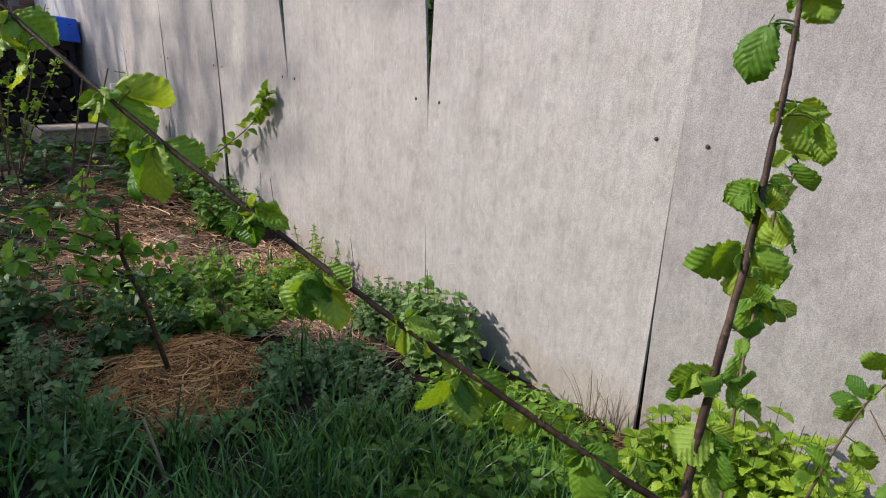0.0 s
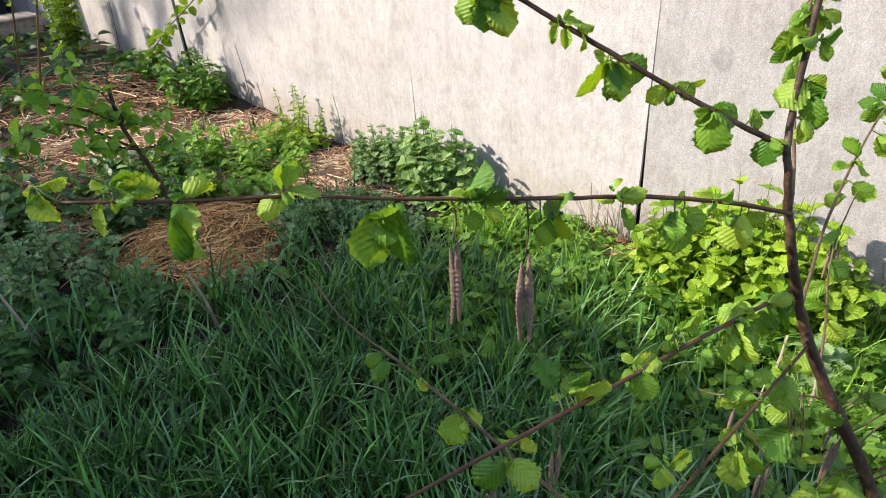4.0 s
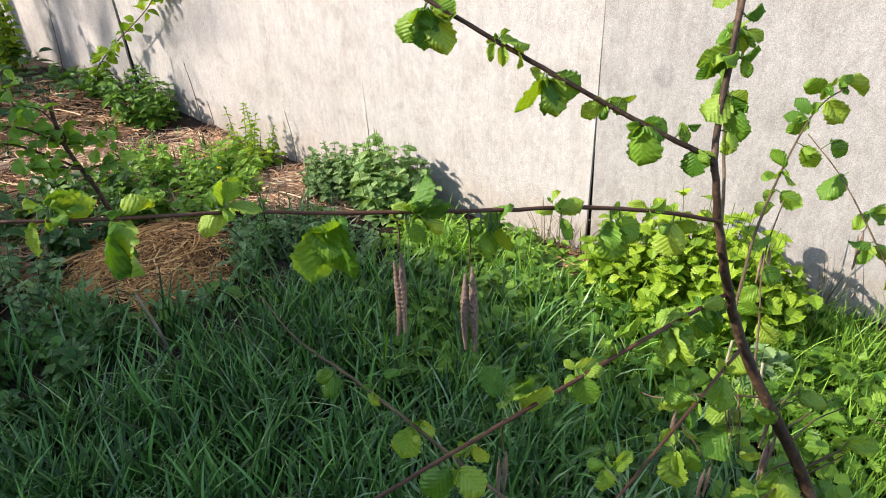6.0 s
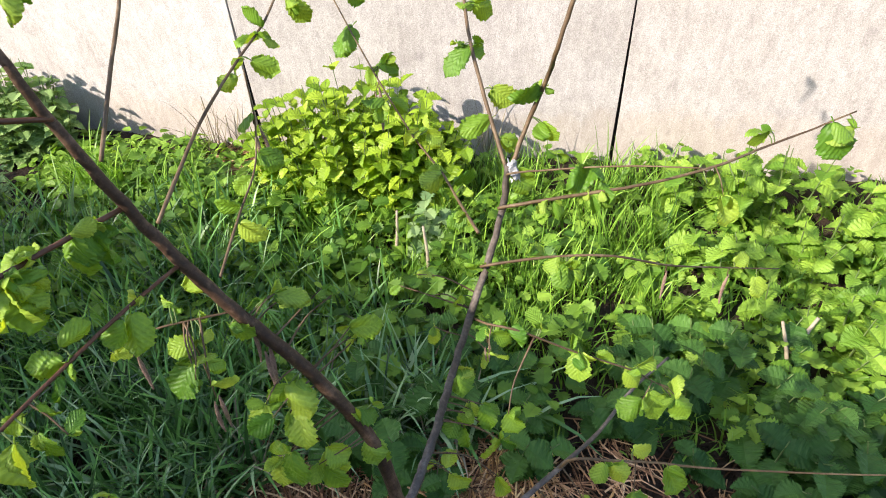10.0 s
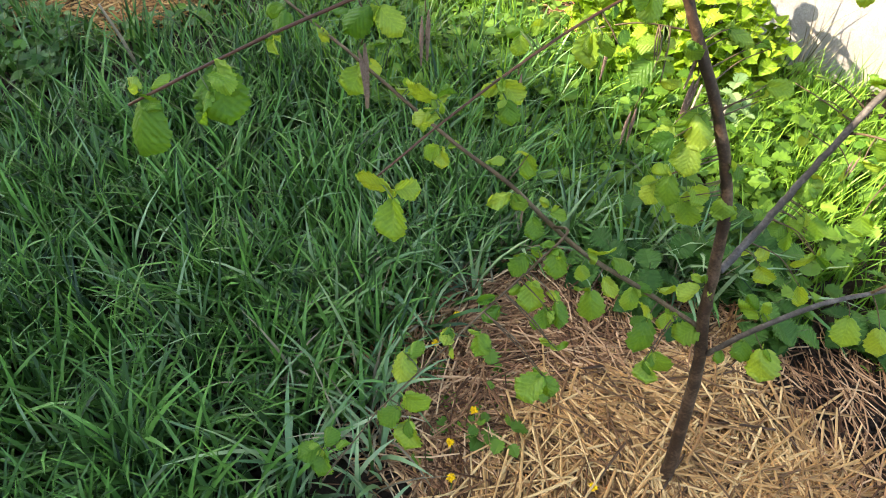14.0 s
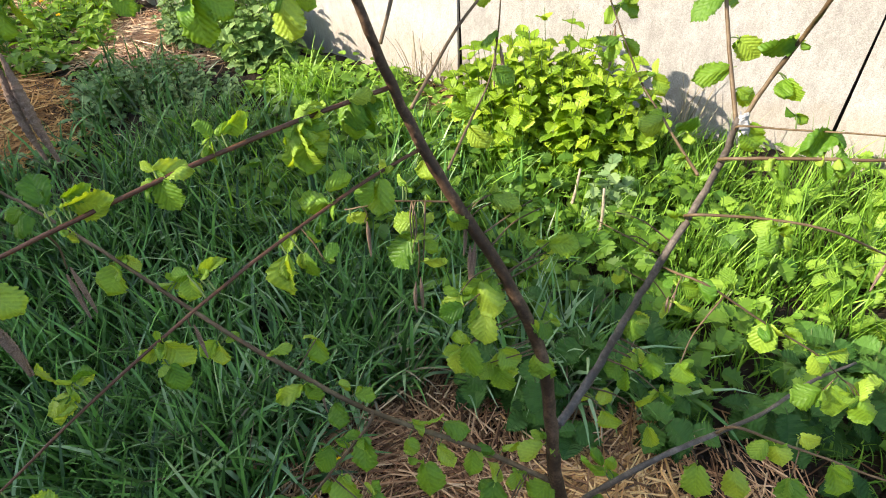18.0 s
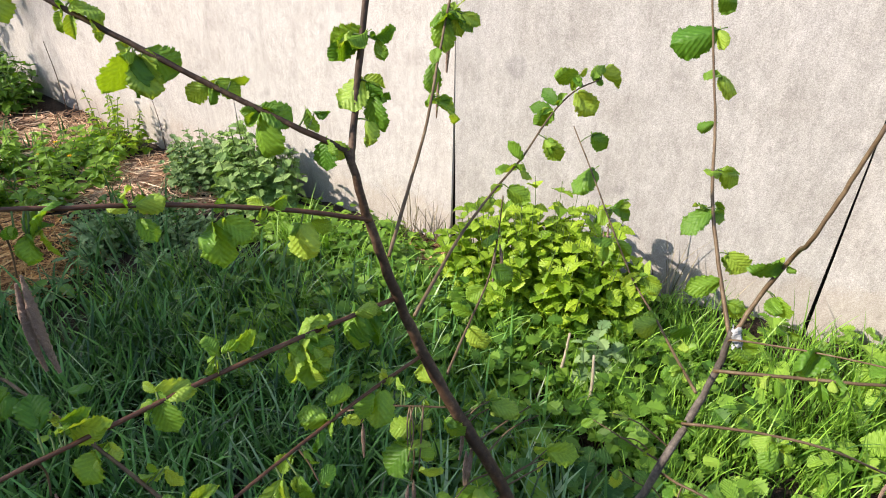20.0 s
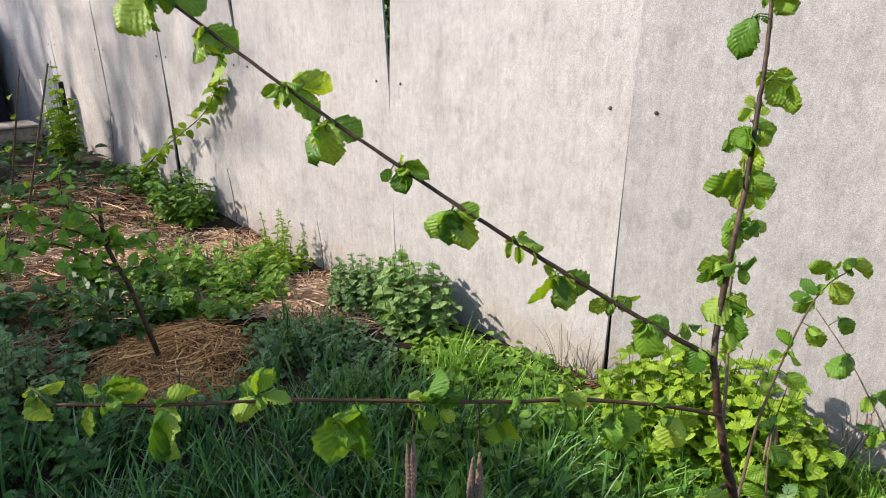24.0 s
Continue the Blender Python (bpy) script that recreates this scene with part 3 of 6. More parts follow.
tagged(mesh_part("grass", v, f, M_GRASS, smooth=True), "green grass round the straw bed", "grass", kind="stuff")


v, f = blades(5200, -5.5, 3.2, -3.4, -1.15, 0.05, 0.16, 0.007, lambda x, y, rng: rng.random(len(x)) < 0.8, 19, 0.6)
tagged(mesh_part("grass", v, f, M_GRASS, smooth=True), "sparse garden grass in the shade of the added wall", "grass", kind="stuff")
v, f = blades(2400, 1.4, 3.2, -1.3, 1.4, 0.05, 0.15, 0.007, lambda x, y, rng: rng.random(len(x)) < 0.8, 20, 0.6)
tagged(mesh_part("grass", v, f, M_GRASS_LIT, smooth=True), "short garden grass beyond the nettles", "grass", kind="stuff")


# lighter-coloured blades added to brighten the ground among the weeds
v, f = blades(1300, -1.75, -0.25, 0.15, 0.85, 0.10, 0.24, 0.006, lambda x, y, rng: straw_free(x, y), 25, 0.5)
tagged(mesh_part("grass", v, f, M_GRASS_LIT, smooth=True), "grass among the weeds, coloured as if sunlit", "grass", kind="stuff")


def grass_tussock(name, at, count, length, material, label, seed, spread=0.05, width=0.004, lean=0.7):
    rng = np.random.default_rng(seed)
    v, f = blades(count, at[0] - spread, at[0] + spread, at[1] - spread * 0.6, at[1] + spread * 0.6, length * 0.6, length, width, lambda x, y, r: np.ones(len(x), bool), seed, lean)
    ob = mesh_part(name, v, f, material, smooth=True)
    return tagged(ob, label, "grass", kind="stuff")


grass_tussock("dry_grass", (-1.15, 1.10), 55, 0.30, M_DRYGRASS, "tuft of dry grey grass stalks at the fence", 21, 0.12, 0.0028, 0.6)
grass_tussock("dry_grass", (-0.22, 1.22), 24, 0.32, M_DRYGRASS, "dry grass stalks standing against the fence", 22, 0.10, 0.004, 0.45)
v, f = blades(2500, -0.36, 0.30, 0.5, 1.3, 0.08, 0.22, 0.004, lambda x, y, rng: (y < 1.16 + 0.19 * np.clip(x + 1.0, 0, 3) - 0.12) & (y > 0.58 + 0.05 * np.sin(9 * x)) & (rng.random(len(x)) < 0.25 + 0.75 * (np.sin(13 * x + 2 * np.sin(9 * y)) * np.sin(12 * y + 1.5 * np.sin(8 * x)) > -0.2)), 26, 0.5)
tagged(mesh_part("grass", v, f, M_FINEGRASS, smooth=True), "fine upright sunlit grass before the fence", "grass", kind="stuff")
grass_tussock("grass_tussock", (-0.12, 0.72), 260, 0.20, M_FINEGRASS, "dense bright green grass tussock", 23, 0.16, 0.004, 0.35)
grass_tussock("grass_tussock", (0.02, 0.47), 150, 0.16, M_GRASS_LIT, "fine green grass tussock behind the hazel", 24, 0.13, 0.004, 0.4)

# ---------------------------------------------------------------- straw
def straws(count, cx, cy, rx, ry, low, high, thick, seed, lift=0.03, swirl=0.0, fill=0.62, open_soil=1.0):
    rng = np.random.default_rng(seed)
    r = rng.random(count) ** fill * np.where(rng.random(count) < 0.22, rng.uniform(1.0, 1.35, count), 1.0)
    th = rng.uniform(0, 2 * np.pi, count)
    x, y = cx + rx * r * np.cos(th), cy + ry * r * np.sin(th)
    length = rng.uniform(low, high, count)
    lay_way = np.sin(7 * x + 3 * y) + np.cos(6 * y - 4 * x)
    turn = th + np.pi / 2 + rng.normal(0, 0.8, count) if swirl else lay_way * 1.3 + rng.normal(0, 0.6, count)
    x = x + 0.05 * np.sin(5 * th + seed) * r * rx / 0.4
    y = y + 0.05 * np.sin(4 * th + 2 * seed) * r * rx / 0.4
    w = thick * rng.uniform(0.5, 1.3, count)
    rows = 4
    t = np.linspace(-0.5, 0.5, rows)
    curve = rng.normal(0, 0.35, count)
    head = turn[:, None] + curve[:, None] * t[None]
    px = x[:, None] + length[:, None] * t[None] * np.cos(head)
    py = y[:, None] + length[:, None] * t[None] * np.sin(head)
    # a patch of bare soil stays open beside the hazel
    bare = inside(px.mean(1), py.mean(1), 0.25, 0.12, 0.20, 0.11) < open_soil * rng.uniform(0.3, 1.4, count)
    px, py, head, w, length = px[~bare], py[~bare], head[~bare], w[~bare], length[~bare]
    count = len(px)
    d = np.sqrt(inside(px, py, cx, cy, rx * 1.05, ry * 1.05))
    dome = np.clip(1 - d**2, 0, 1)
    lay = rng.uniform(0.0, 1.0, count)
    tilt = rng.normal(0, 0.10, count)
    pz = ground_height(px, py) + 0.004 + lift * dome * lay[:, None] + np.abs(tilt[:, None] * t[None] * length[:, None]) * 0.7 + 0.008 * lay[:, None]
    sx, sy = -np.sin(head) * w[:, None] * 0.5, np.cos(head) * w[:, None] * 0.5
    a = np.stack([px - sx, py - sy, pz], -1)
    b = np.stack([px, py, pz + w[:, None] * 0.6], -1)
    c = np.stack([px + sx, py + sy, pz], -1)
    v = np.stack([a, b, c], 2).reshape(count, rows * 3, 3)
    fs = []
    for i in range(rows - 1):
        o = i * 3
        fs += [(o, o + 1, o + 4, o + 3), (o + 1, o + 2, o + 5, o + 4)]
    f = np.array(fs)[None] + (np.arange(count) * rows * 3)[:, None, None]
    return v.reshape(-1, 3), f.reshape(-1, 4)


for n, (count, cx, cy, rx, ry, low, high, thick, lift, m, label) in enumerate([
    (3900, 0.01, -0.25, 0.31, 0.34, 0.08, 0.34, 0.0040, 0.045, M_STRAW, "golden straw mulch heaped round the hazel"),
    (3900, -0.33, -0.10, 0.44, 0.42, 0.05, 0.24, 0.0032, 0.03, M_MULCH, "matted brown grass clippings beside the straw"),
    (2300, -2.34, 0.11, 0.36, 0.29, 0.06, 0.26, 0.0048, 0.04, M_HEAP, "loose heap of golden straw under the sapling"),
    (1900, -2.42, 0.86, 0.40, 0.30, 0.06, 0.22, 0.0045, 0.03, M_MULCH_LIT, "dry mulch at the foot of the fence, coloured sunlit"),
    (2600, -3.55, 0.42, 0.75, 0.42, 0.06, 0.24, 0.006, 0.03, M_MULCH_LIT, "dry mulch spread between the plants, coloured sunlit"),
    (2200, -3.4, -0.15, 0.70, 0.45, 0.06, 0.24, 0.006, 0.03, M_MULCH, "dry brown mulch in the shade"),
    (2200, -4.7, 0.55, 1.0, 0.6, 0.08, 0.26, 0.008, 0.04, M_MULCH, "brown mulch towards the raised bed"),
    (260, 0.38, -0.12, 0.24, 0.26, 0.05, 0.2, 0.003, 0.02, M_MULCH, "dark scattered litter beyond the straw"),
    (700, -1.02, 1.0, 0.20, 0.13, 0.05, 0.18, 0.004, 0.02, M_MULCH, "dead grass at the foot of the fence joint"),
    (700, -3.35, 0.98, 0.30, 0.17, 0.05, 0.2, 0.005, 0.02, M_MULCH_LIT, "dry stalks lying by the fence, coloured sunlit"),
]):
    v, f = straws(count, cx, cy, rx, ry, low, high, thick, 60 + n, lift, 1.0 if n == 2 else 0.0)
    tagged(mesh_part("straw" if m in (M_STRAW, M_HEAP) else "mulch", v, f, m), label, "straw" if m in (M_STRAW, M_HEAP) else "mulch", kind="stuff")

# crumbs of soil lying on the bare earth
def clods(count, cx, cy, rx, ry, seed, label):
    rng = np.random.default_rng(seed)
    base = np.array([(1, 0, 0), (0, 1, 0), (-1, 0, 0), (0, -1, 0), (0, 0, 0.8), (0, 0, -0.6), (0.6, 0.6, 0.45), (-0.6, 0.55, 0.4)], float)
    faces = np.array([(0, 6, 4), (6, 1, 4), (1, 7, 4), (7, 2, 4), (2, 3, 4), (3, 0, 4), (0, 1, 6), (1, 2, 7), (1, 0, 5), (2, 1, 5), (3, 2, 5), (0, 3, 5)])
    r, th = np.sqrt(rng.random(count)), rng.uniform(0, 2 * np.pi, count)
    x, y = cx + rx * r * np.cos(th), cy + ry * r * np.sin(th)
    size = 0.003 + 0.011 * rng.random(count) ** 3
    v = base[None] * size[:, None, None] * rng.uniform(0.6, 1.3, (count, 8, 3))
    a = rng.uniform(0, 2 * np.pi, count)
    px = v[:, :, 0] * np.cos(a)[:, None] - v[:, :, 1] * np.sin(a)[:, None] + x[:, None]
    py = v[:, :, 0] * np.sin(a)[:, None] + v[:, :, 1] * np.cos(a)[:, None] + y[:, None]
    pz = v[:, :, 2] + (ground_height(x, y) + size * 0.3)[:, None]
    f = faces[None] + (np.arange(count) * 8)[:, None, None]
    tagged(mesh_part("soil_crumbs", np.stack([px, py, pz], -1).reshape(-1, 3), f.reshape(-1, 3), M_SOIL), label, "soil", kind="stuff")


clods(5200, 0.36, 0.02, 0.34, 0.32, 71, "dark crumbs of soil beside the straw")
clods(2600, -3.3, 0.3, 1.1, 0.7, 72, "crumbs of soil among the mulch")
v, f = straws(420, 0.25, 0.12, 0.27, 0.17, 0.04, 0.16, 0.003, 73, 0.01, 0.0, 0.5, 0.0)
tagged(mesh_part("mulch", v, f, M_MULCH), "scattered litter on the bare soil", "mulch", kind="stuff")

# ---------------------------------------------------------------- weeds
def weed_clump(name, label, at, radius, height, stems, leaf, material, size, seed, pairs=6, category="weed", lean=0.25, squat=1.0, stem_mat=None, top_small=0.55):
    """Upright leafy stems side by side: a stem mesh and a foliage mesh."""
    rng = np.random.default_rng(seed)
    root = empty(name, (at[0], at[1], float(ground_height(np.array(at[0]), np.array(at[1])))))
    chunks, places, ways, ups, sizes = [], [], [], [], []
    for _ in range(stems):
        r, th = radius * math.sqrt(rng.random()), rng.uniform(0, 2 * math.pi)
        bx, by = r * math.cos(th), r * math.sin(th) * squat
        h = height * (1 - 0.45 * (r / radius) ** 2) * rng.uniform(0.75, 1.1)
        tx, ty = bx * (1 + lean) + rng.normal(0, 0.02), by * (1 + lean) + rng.normal(0, 0.02)
        line = np.array([(bx, by, -0.02), (bx + (tx - bx) * 0.3, by + (ty - by) * 0.3, h * 0.45), (tx, ty, h)])
        chunks.append(tube_data(smooth_line(line, 2), 0.0028, 0.0012, 4))
        a0 = rng.uniform(0, math.pi)
        for k in range(pairs):
            t = 0.18 + 0.82 * (k + rng.uniform(0, 0.5)) / pairs
            p = line[0] * (1 - t) ** 2 + 2 * line[1] * t * (1 - t) + line[2] * t * t
            s = size * (1 - (1 - top_small) * t) * rng.uniform(0.7, 1.2)
            for side in (0, math.pi):
                a = a0 + k * math.pi / 2 + side + rng.normal(0, 0.35)
                e = rng.uniform(-0.45, 0.35) + (0.5 if t > 0.9 else 0)
                places.append(p)
                ways.append((math.cos(a) * math.cos(e), math.sin(a) * math.cos(e), math.sin(e)))
                ups.append((rng.normal(0, 0.25), rng.normal(0, 0.25), 1))
                sizes.append(s)
    v, f = joined(chunks)
    tagged(mesh_part("stem_tangle", v, f, stem_mat or M_STEM, root, "thin crowded stems"), kind="stuff")
    v, f = scatter(*leaf, leaf_frames(np.array(places), np.array(ways), np.array(ups), np.array(sizes)))
    tagged(mesh_part("foliage", v, f, material, root, smooth=False), kind="stuff")
    return tagged(root, label, category)


def ground_cover(label, count, keep, leaf, material, size, height, seed, box, per=7, name="weeds"):
    rng = np.random.default_rng(seed)
    x, y = rng.uniform(box[0], box[1], count), rng.uniform(box[2], box[3], count)
    ok = keep(x, y, rng)
    x, y = x[ok], y[ok]
    n = len(x)
    at, way, up, sz = [], [], [], []
    h = rng.uniform(0.25, 1.0, n) * height
    gz = ground_height(x, y)
    chunks = []
    for i in range(n):
        a0 = rng.uniform(0, 6.28)
        for k in range(per):
            a = a0 + k * 2.4 + rng.normal(0, 0.3)
            z = h[i] * rng.uniform(0.35, 1.0)
            rr = size * rng.uniform(0.1, 0.8)
            at.append((x[i] + rr * math.cos(a), y[i] + rr * math.sin(a), gz[i] + z))
            e = rng.uniform(-0.4, 0.45)
            way.append((math.cos(a) * math.cos(e), math.sin(a) * math.cos(e), math.sin(e)))
            up.append((rng.normal(0, 0.3), rng.normal(0, 0.3), 1))
            sz.append(size * rng.uniform(0.55, 1.25))
    v, f = scatter(*leaf, leaf_frames(np.array(at), np.array(way), np.array(up), np.array(sz)))
    return tagged(mesh_part(name, v, f, material), label, "weeds", kind="stuff")


def near_ellipse(cx, cy, rx, ry, soft=0.25):
    return lambda x, y, rng: inside(x, y, cx, cy, rx, ry) < 1 + rng.normal(0, soft, len(x))


weed_clump("nettle_clump", "bright yellow-green nettle clump against the fence", (-0.62, 1.00), 0.28, 0.43, 100, JAGGED_LEAF, M_BRIGHT, 0.067, 31, 7, "nettle", 0.2, 0.55)
weed_clump("nettle_clump", "leafy green weed clump against the fence", (-1.95, 1.02), 0.22, 0.37, 58, JAGGED_LEAF, M_MINT, 0.066, 32, 6, "nettle", 0.25, 0.5)
weed_clump("dusty_weed", "pale minty weed clump against the fence", (-2.22, 0.98), 0.17, 0.26, 60, LOBED_LEAF, M_DUSTY, 0.042, 49, 9, "weed", 0.3, 0.7)
weed_clump("dusty_weed", "pale stemmed dead-nettle with round paired leaves", (-0.33, 0.74), 0.05, 0.24, 5, LOBED_LEAF, M_DUSTY, 0.055, 50, 7, "weed", 0.3)
weed_clump("nettle_clump", "dark green weed clump by the far fence joint", (-4.05, 1.0), 0.30, 0.34, 34, NETTLE_LEAF, M_NETTLE, 0.08, 33, 6, "nettle", 0.25, 0.55)
weed_clump("nettle_clump", "green weeds at the fence beyond the clump", (-4.75, 1.05), 0.26, 0.24, 20, NETTLE_LEAF, M_NETTLE, 0.08, 34, 5, "nettle", 0.25, 0.5)
weed_clump("feathery_weed", "slender feathery weed standing before the fence", (-2.98, 1.03), 0.13, 0.34, 9, SMALL_LEAF, M_BRIGHT, 0.046, 35, 11, "weed", 0.3)
weed_clump("leafy_weed", "low bright green weeds by the fence", (-3.0, 0.98), 0.22, 0.13, 26, NETTLE_LEAF, M_BRIGHT, 0.06, 36, 4, "weed", 0.3, 0.6)
weed_clump("leafy_weed", "patch of fresh bright green leafy weeds", (-2.90, 0.56), 0.40, 0.22, 90, NETTLE_LEAF, M_LEAF_LIT, 0.062, 37, 6, "weed", 0.25, 0.8)
weed_clump("dusty_weed", "soft grey-green feathery weed clump", (-1.93, 0.52), 0.30, 0.16, 110, LOBED_LEAF, M_DUSTY, 0.03, 38, 8, "weed", 0.3, 0.7)
weed_clump("dusty_weed", "soft grey-green weed clump in the shade", (-2.55, -0.42), 0.24, 0.27, 46, LOBED_LEAF, M_DUSTY, 0.04, 39, 8, "weed", 0.25, 0.9)
weed_clump("dusty_weed", "weeds coloured dark for the shade", (-2.05, -0.50), 0.34, 0.20, 60, LOBED_LEAF, M_SHADEWEED, 0.05, 41, 6, "weed", 0.25, 0.9)
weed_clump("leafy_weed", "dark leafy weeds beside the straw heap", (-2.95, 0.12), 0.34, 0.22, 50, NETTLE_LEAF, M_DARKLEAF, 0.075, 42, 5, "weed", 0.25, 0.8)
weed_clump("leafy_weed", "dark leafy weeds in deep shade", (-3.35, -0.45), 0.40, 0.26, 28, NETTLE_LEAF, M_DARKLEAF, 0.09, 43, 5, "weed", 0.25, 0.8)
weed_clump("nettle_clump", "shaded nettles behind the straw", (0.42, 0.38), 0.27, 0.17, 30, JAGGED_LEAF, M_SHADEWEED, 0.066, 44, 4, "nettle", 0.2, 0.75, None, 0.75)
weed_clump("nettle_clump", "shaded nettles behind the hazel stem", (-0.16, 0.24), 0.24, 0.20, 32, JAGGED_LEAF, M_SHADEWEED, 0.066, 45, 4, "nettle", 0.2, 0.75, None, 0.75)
weed_clump("nettle_clump", "sunlit nettles in front of the fence", (0.60, 1.05), 0.40, 0.27, 44, JAGGED_LEAF, M_LEAF_LIT, 0.072, 46, 4, "nettle", 0.2, 0.5, None, 0.7)
weed_clump("nettle_clump", "sunlit nettles by the fence further along", (1.25, 1.05), 0.40, 0.28, 36, JAGGED_LEAF, M_LEAF_LIT, 0.075, 47, 4, "nettle", 0.2, 0.6, None, 0.7)
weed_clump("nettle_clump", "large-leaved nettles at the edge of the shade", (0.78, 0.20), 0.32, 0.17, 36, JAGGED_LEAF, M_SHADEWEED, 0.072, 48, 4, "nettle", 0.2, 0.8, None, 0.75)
weed_clump("nettle_clump", "sunlit broad-leaved nettles at the edge of the shade", (0.56, 0.66), 0.36, 0.15, 44, JAGGED_LEAF, M_LEAF_LIT, 0.06, 90, 4, "nettle", 0.2, 0.7, None, 0.75)
ground_cover("low bright weeds with scalloped leaves", 520, lambda x, y, rng: straw_free(x, y) & (y < 1.12 + 0.19 * np.clip(x + 1, 0, 3)) & (y > 0.32) & ((x < -0.35) | (x > 0.2) | (rng.random(len(x)) < 0.3)), LOBED_LEAF, M_LEAF_LIT, 0.032, 0.12, 51, (-1.0, 1.5, 0.32, 1.4))
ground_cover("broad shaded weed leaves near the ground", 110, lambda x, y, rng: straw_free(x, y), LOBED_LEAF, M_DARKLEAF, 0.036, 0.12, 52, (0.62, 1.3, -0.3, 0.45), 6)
ground_cover("low round-leaved weeds in the grass", 430, lambda x, y, rng: straw_free(x, y) & (x > -1.5), LOBED_LEAF, M_NETTLE, 0.036, 0.15, 53, (-1.7, 0.0, 0.2, 0.95), 6)
ground_cover("fresh weeds between the grass tufts", 200, lambda x, y, rng: straw_free(x, y), LOBED_LEAF, M_NETTLE, 0.04, 0.16, 63, (-1.5, 0.1, 0.25, 0.9), 6)
ground_cover("grey-green weeds creeping over the straw heap's edge", 330, lambda x, y, rng: (inside(x, y, -2.34, 0.11, 0.36, 0.29) > 0.95) & (inside(x, y, -2.34, 0.11, 0.36, 0.29) < rng.uniform(1.0, 2.2, len(x))), LOBED_LEAF, M_DUSTY, 0.032, 0.10, 64, (-3.0, -1.7, -0.4, 0.65), 6)
ground_cover("small green weeds in the mulch", 120, lambda x, y, rng: straw_free(x, y) & near_ellipse(-2.6, 0.35, 0.8, 0.6)(x, y, rng), NETTLE_LEAF, M_NETTLE, 0.05, 0.12, 54, (-3.5, -1.6, -0.4, 1.0), 6)
ground_cover("small weeds at the foot of the fence", 220, lambda x, y, rng: y < 1.1, SMALL_LEAF, M_LEAF_LIT, 0.035, 0.08, 55, (-1.75, -1.1, 0.75, 1.12), 6)
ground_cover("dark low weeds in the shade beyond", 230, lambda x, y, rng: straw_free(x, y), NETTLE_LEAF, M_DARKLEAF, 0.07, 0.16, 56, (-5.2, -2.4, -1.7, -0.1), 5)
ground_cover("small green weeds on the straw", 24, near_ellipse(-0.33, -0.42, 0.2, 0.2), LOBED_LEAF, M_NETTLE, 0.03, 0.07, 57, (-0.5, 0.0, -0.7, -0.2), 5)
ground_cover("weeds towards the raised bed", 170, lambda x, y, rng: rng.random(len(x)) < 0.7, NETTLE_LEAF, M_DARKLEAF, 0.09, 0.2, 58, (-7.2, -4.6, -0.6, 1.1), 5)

# ---------------------------------------------------------------- the hazel's frame
TRUNK = [(0.040, -0.252, -0.020), (0.027, -0.239, 0.090), (0.005, -0.221, 0.219), (-0.018, -0.207, 0.334), (-0.041, -0.201, 0.412), (-0.060, -0.190, 0.494), (-0.085, -0.180, 0.593), (-0.128, -0.186, 0.691), (-0.175, -0.199, 0.774), (-0.208, -0.207, 0.836), (-0.230, -0.216, 0.896), (-0.247, -0.226, 0.963), (-0.260, -0.233, 1.025)]
BRANCH_SET = []
BRANCH_SET.append(("trunk", "trunk", TRUNK, 0.0109, 0.0030, M_BARK, "dark brown main stem"))
BRANCH_SET.append(("top", "leader", [(-0.258, -0.232, 1.014), (-0.266, -0.217, 1.042), (-0.272, -0.196, 1.101), (-0.277, -0.172, 1.168), (-0.285, -0.149, 1.221), (-0.291, -0.132, 1.262), (-0.297, -0.118, 1.295), (-0.304, -0.104, 1.323), (-0.313, -0.087, 1.348)], 0.0029, 0.0015, M_BARK, "upright leading shoot"))
BRANCH_SET.append(("stemR", "side_stem", [(-0.060, -0.193, 0.477), (-0.053, -0.167, 0.488), (-0.048, -0.133, 0.501), (-0.041, -0.100, 0.531), (-0.031, -0.073, 0.584), (-0.018, -0.044, 0.647), (-0.004, -0.014, 0.711), (0.006, 0.007, 0.769), (0.009, 0.015, 0.818)], 0.0059, 0.0034, M_BARK_GREY, "grey-brown second stem"))
BRANCH_SET.append(("U", "branch", [(-0.260, -0.233, 1.025), (-0.312, -0.269, 1.057), (-0.362, -0.304, 1.091), (-0.411, -0.339, 1.126), (-0.460, -0.373, 1.162), (-0.508, -0.406, 1.199), (-0.556, -0.438, 1.236), (-0.605, -0.469, 1.275), (-0.655, -0.498, 1.314)], 0.0023, 0.0014, M_BARK, "long rising branch"))
BRANCH_SET.append(("H", "branch", [(-0.246, -0.226, 0.968), (-0.279, -0.284, 0.991), (-0.318, -0.347, 1.009), (-0.350, -0.408, 1.022), (-0.383, -0.463, 1.033), (-0.418, -0.513, 1.042), (-0.437, -0.569, 1.060), (-0.466, -0.625, 1.070), (-0.504, -0.678, 1.078)], 0.0019, 0.0010, M_BARK_RED, "level reddish branch"))
BRANCH_SET.append(("C", "branch", [(-0.231, -0.216, 0.893), (-0.247, -0.295, 0.901), (-0.266, -0.370, 0.903), (-0.286, -0.441, 0.900), (-0.309, -0.508, 0.893), (-0.335, -0.571, 0.880), (-0.363, -0.629, 0.862), (-0.393, -0.684, 0.840)], 0.0020, 0.0010, M_BARK_RED, ""))
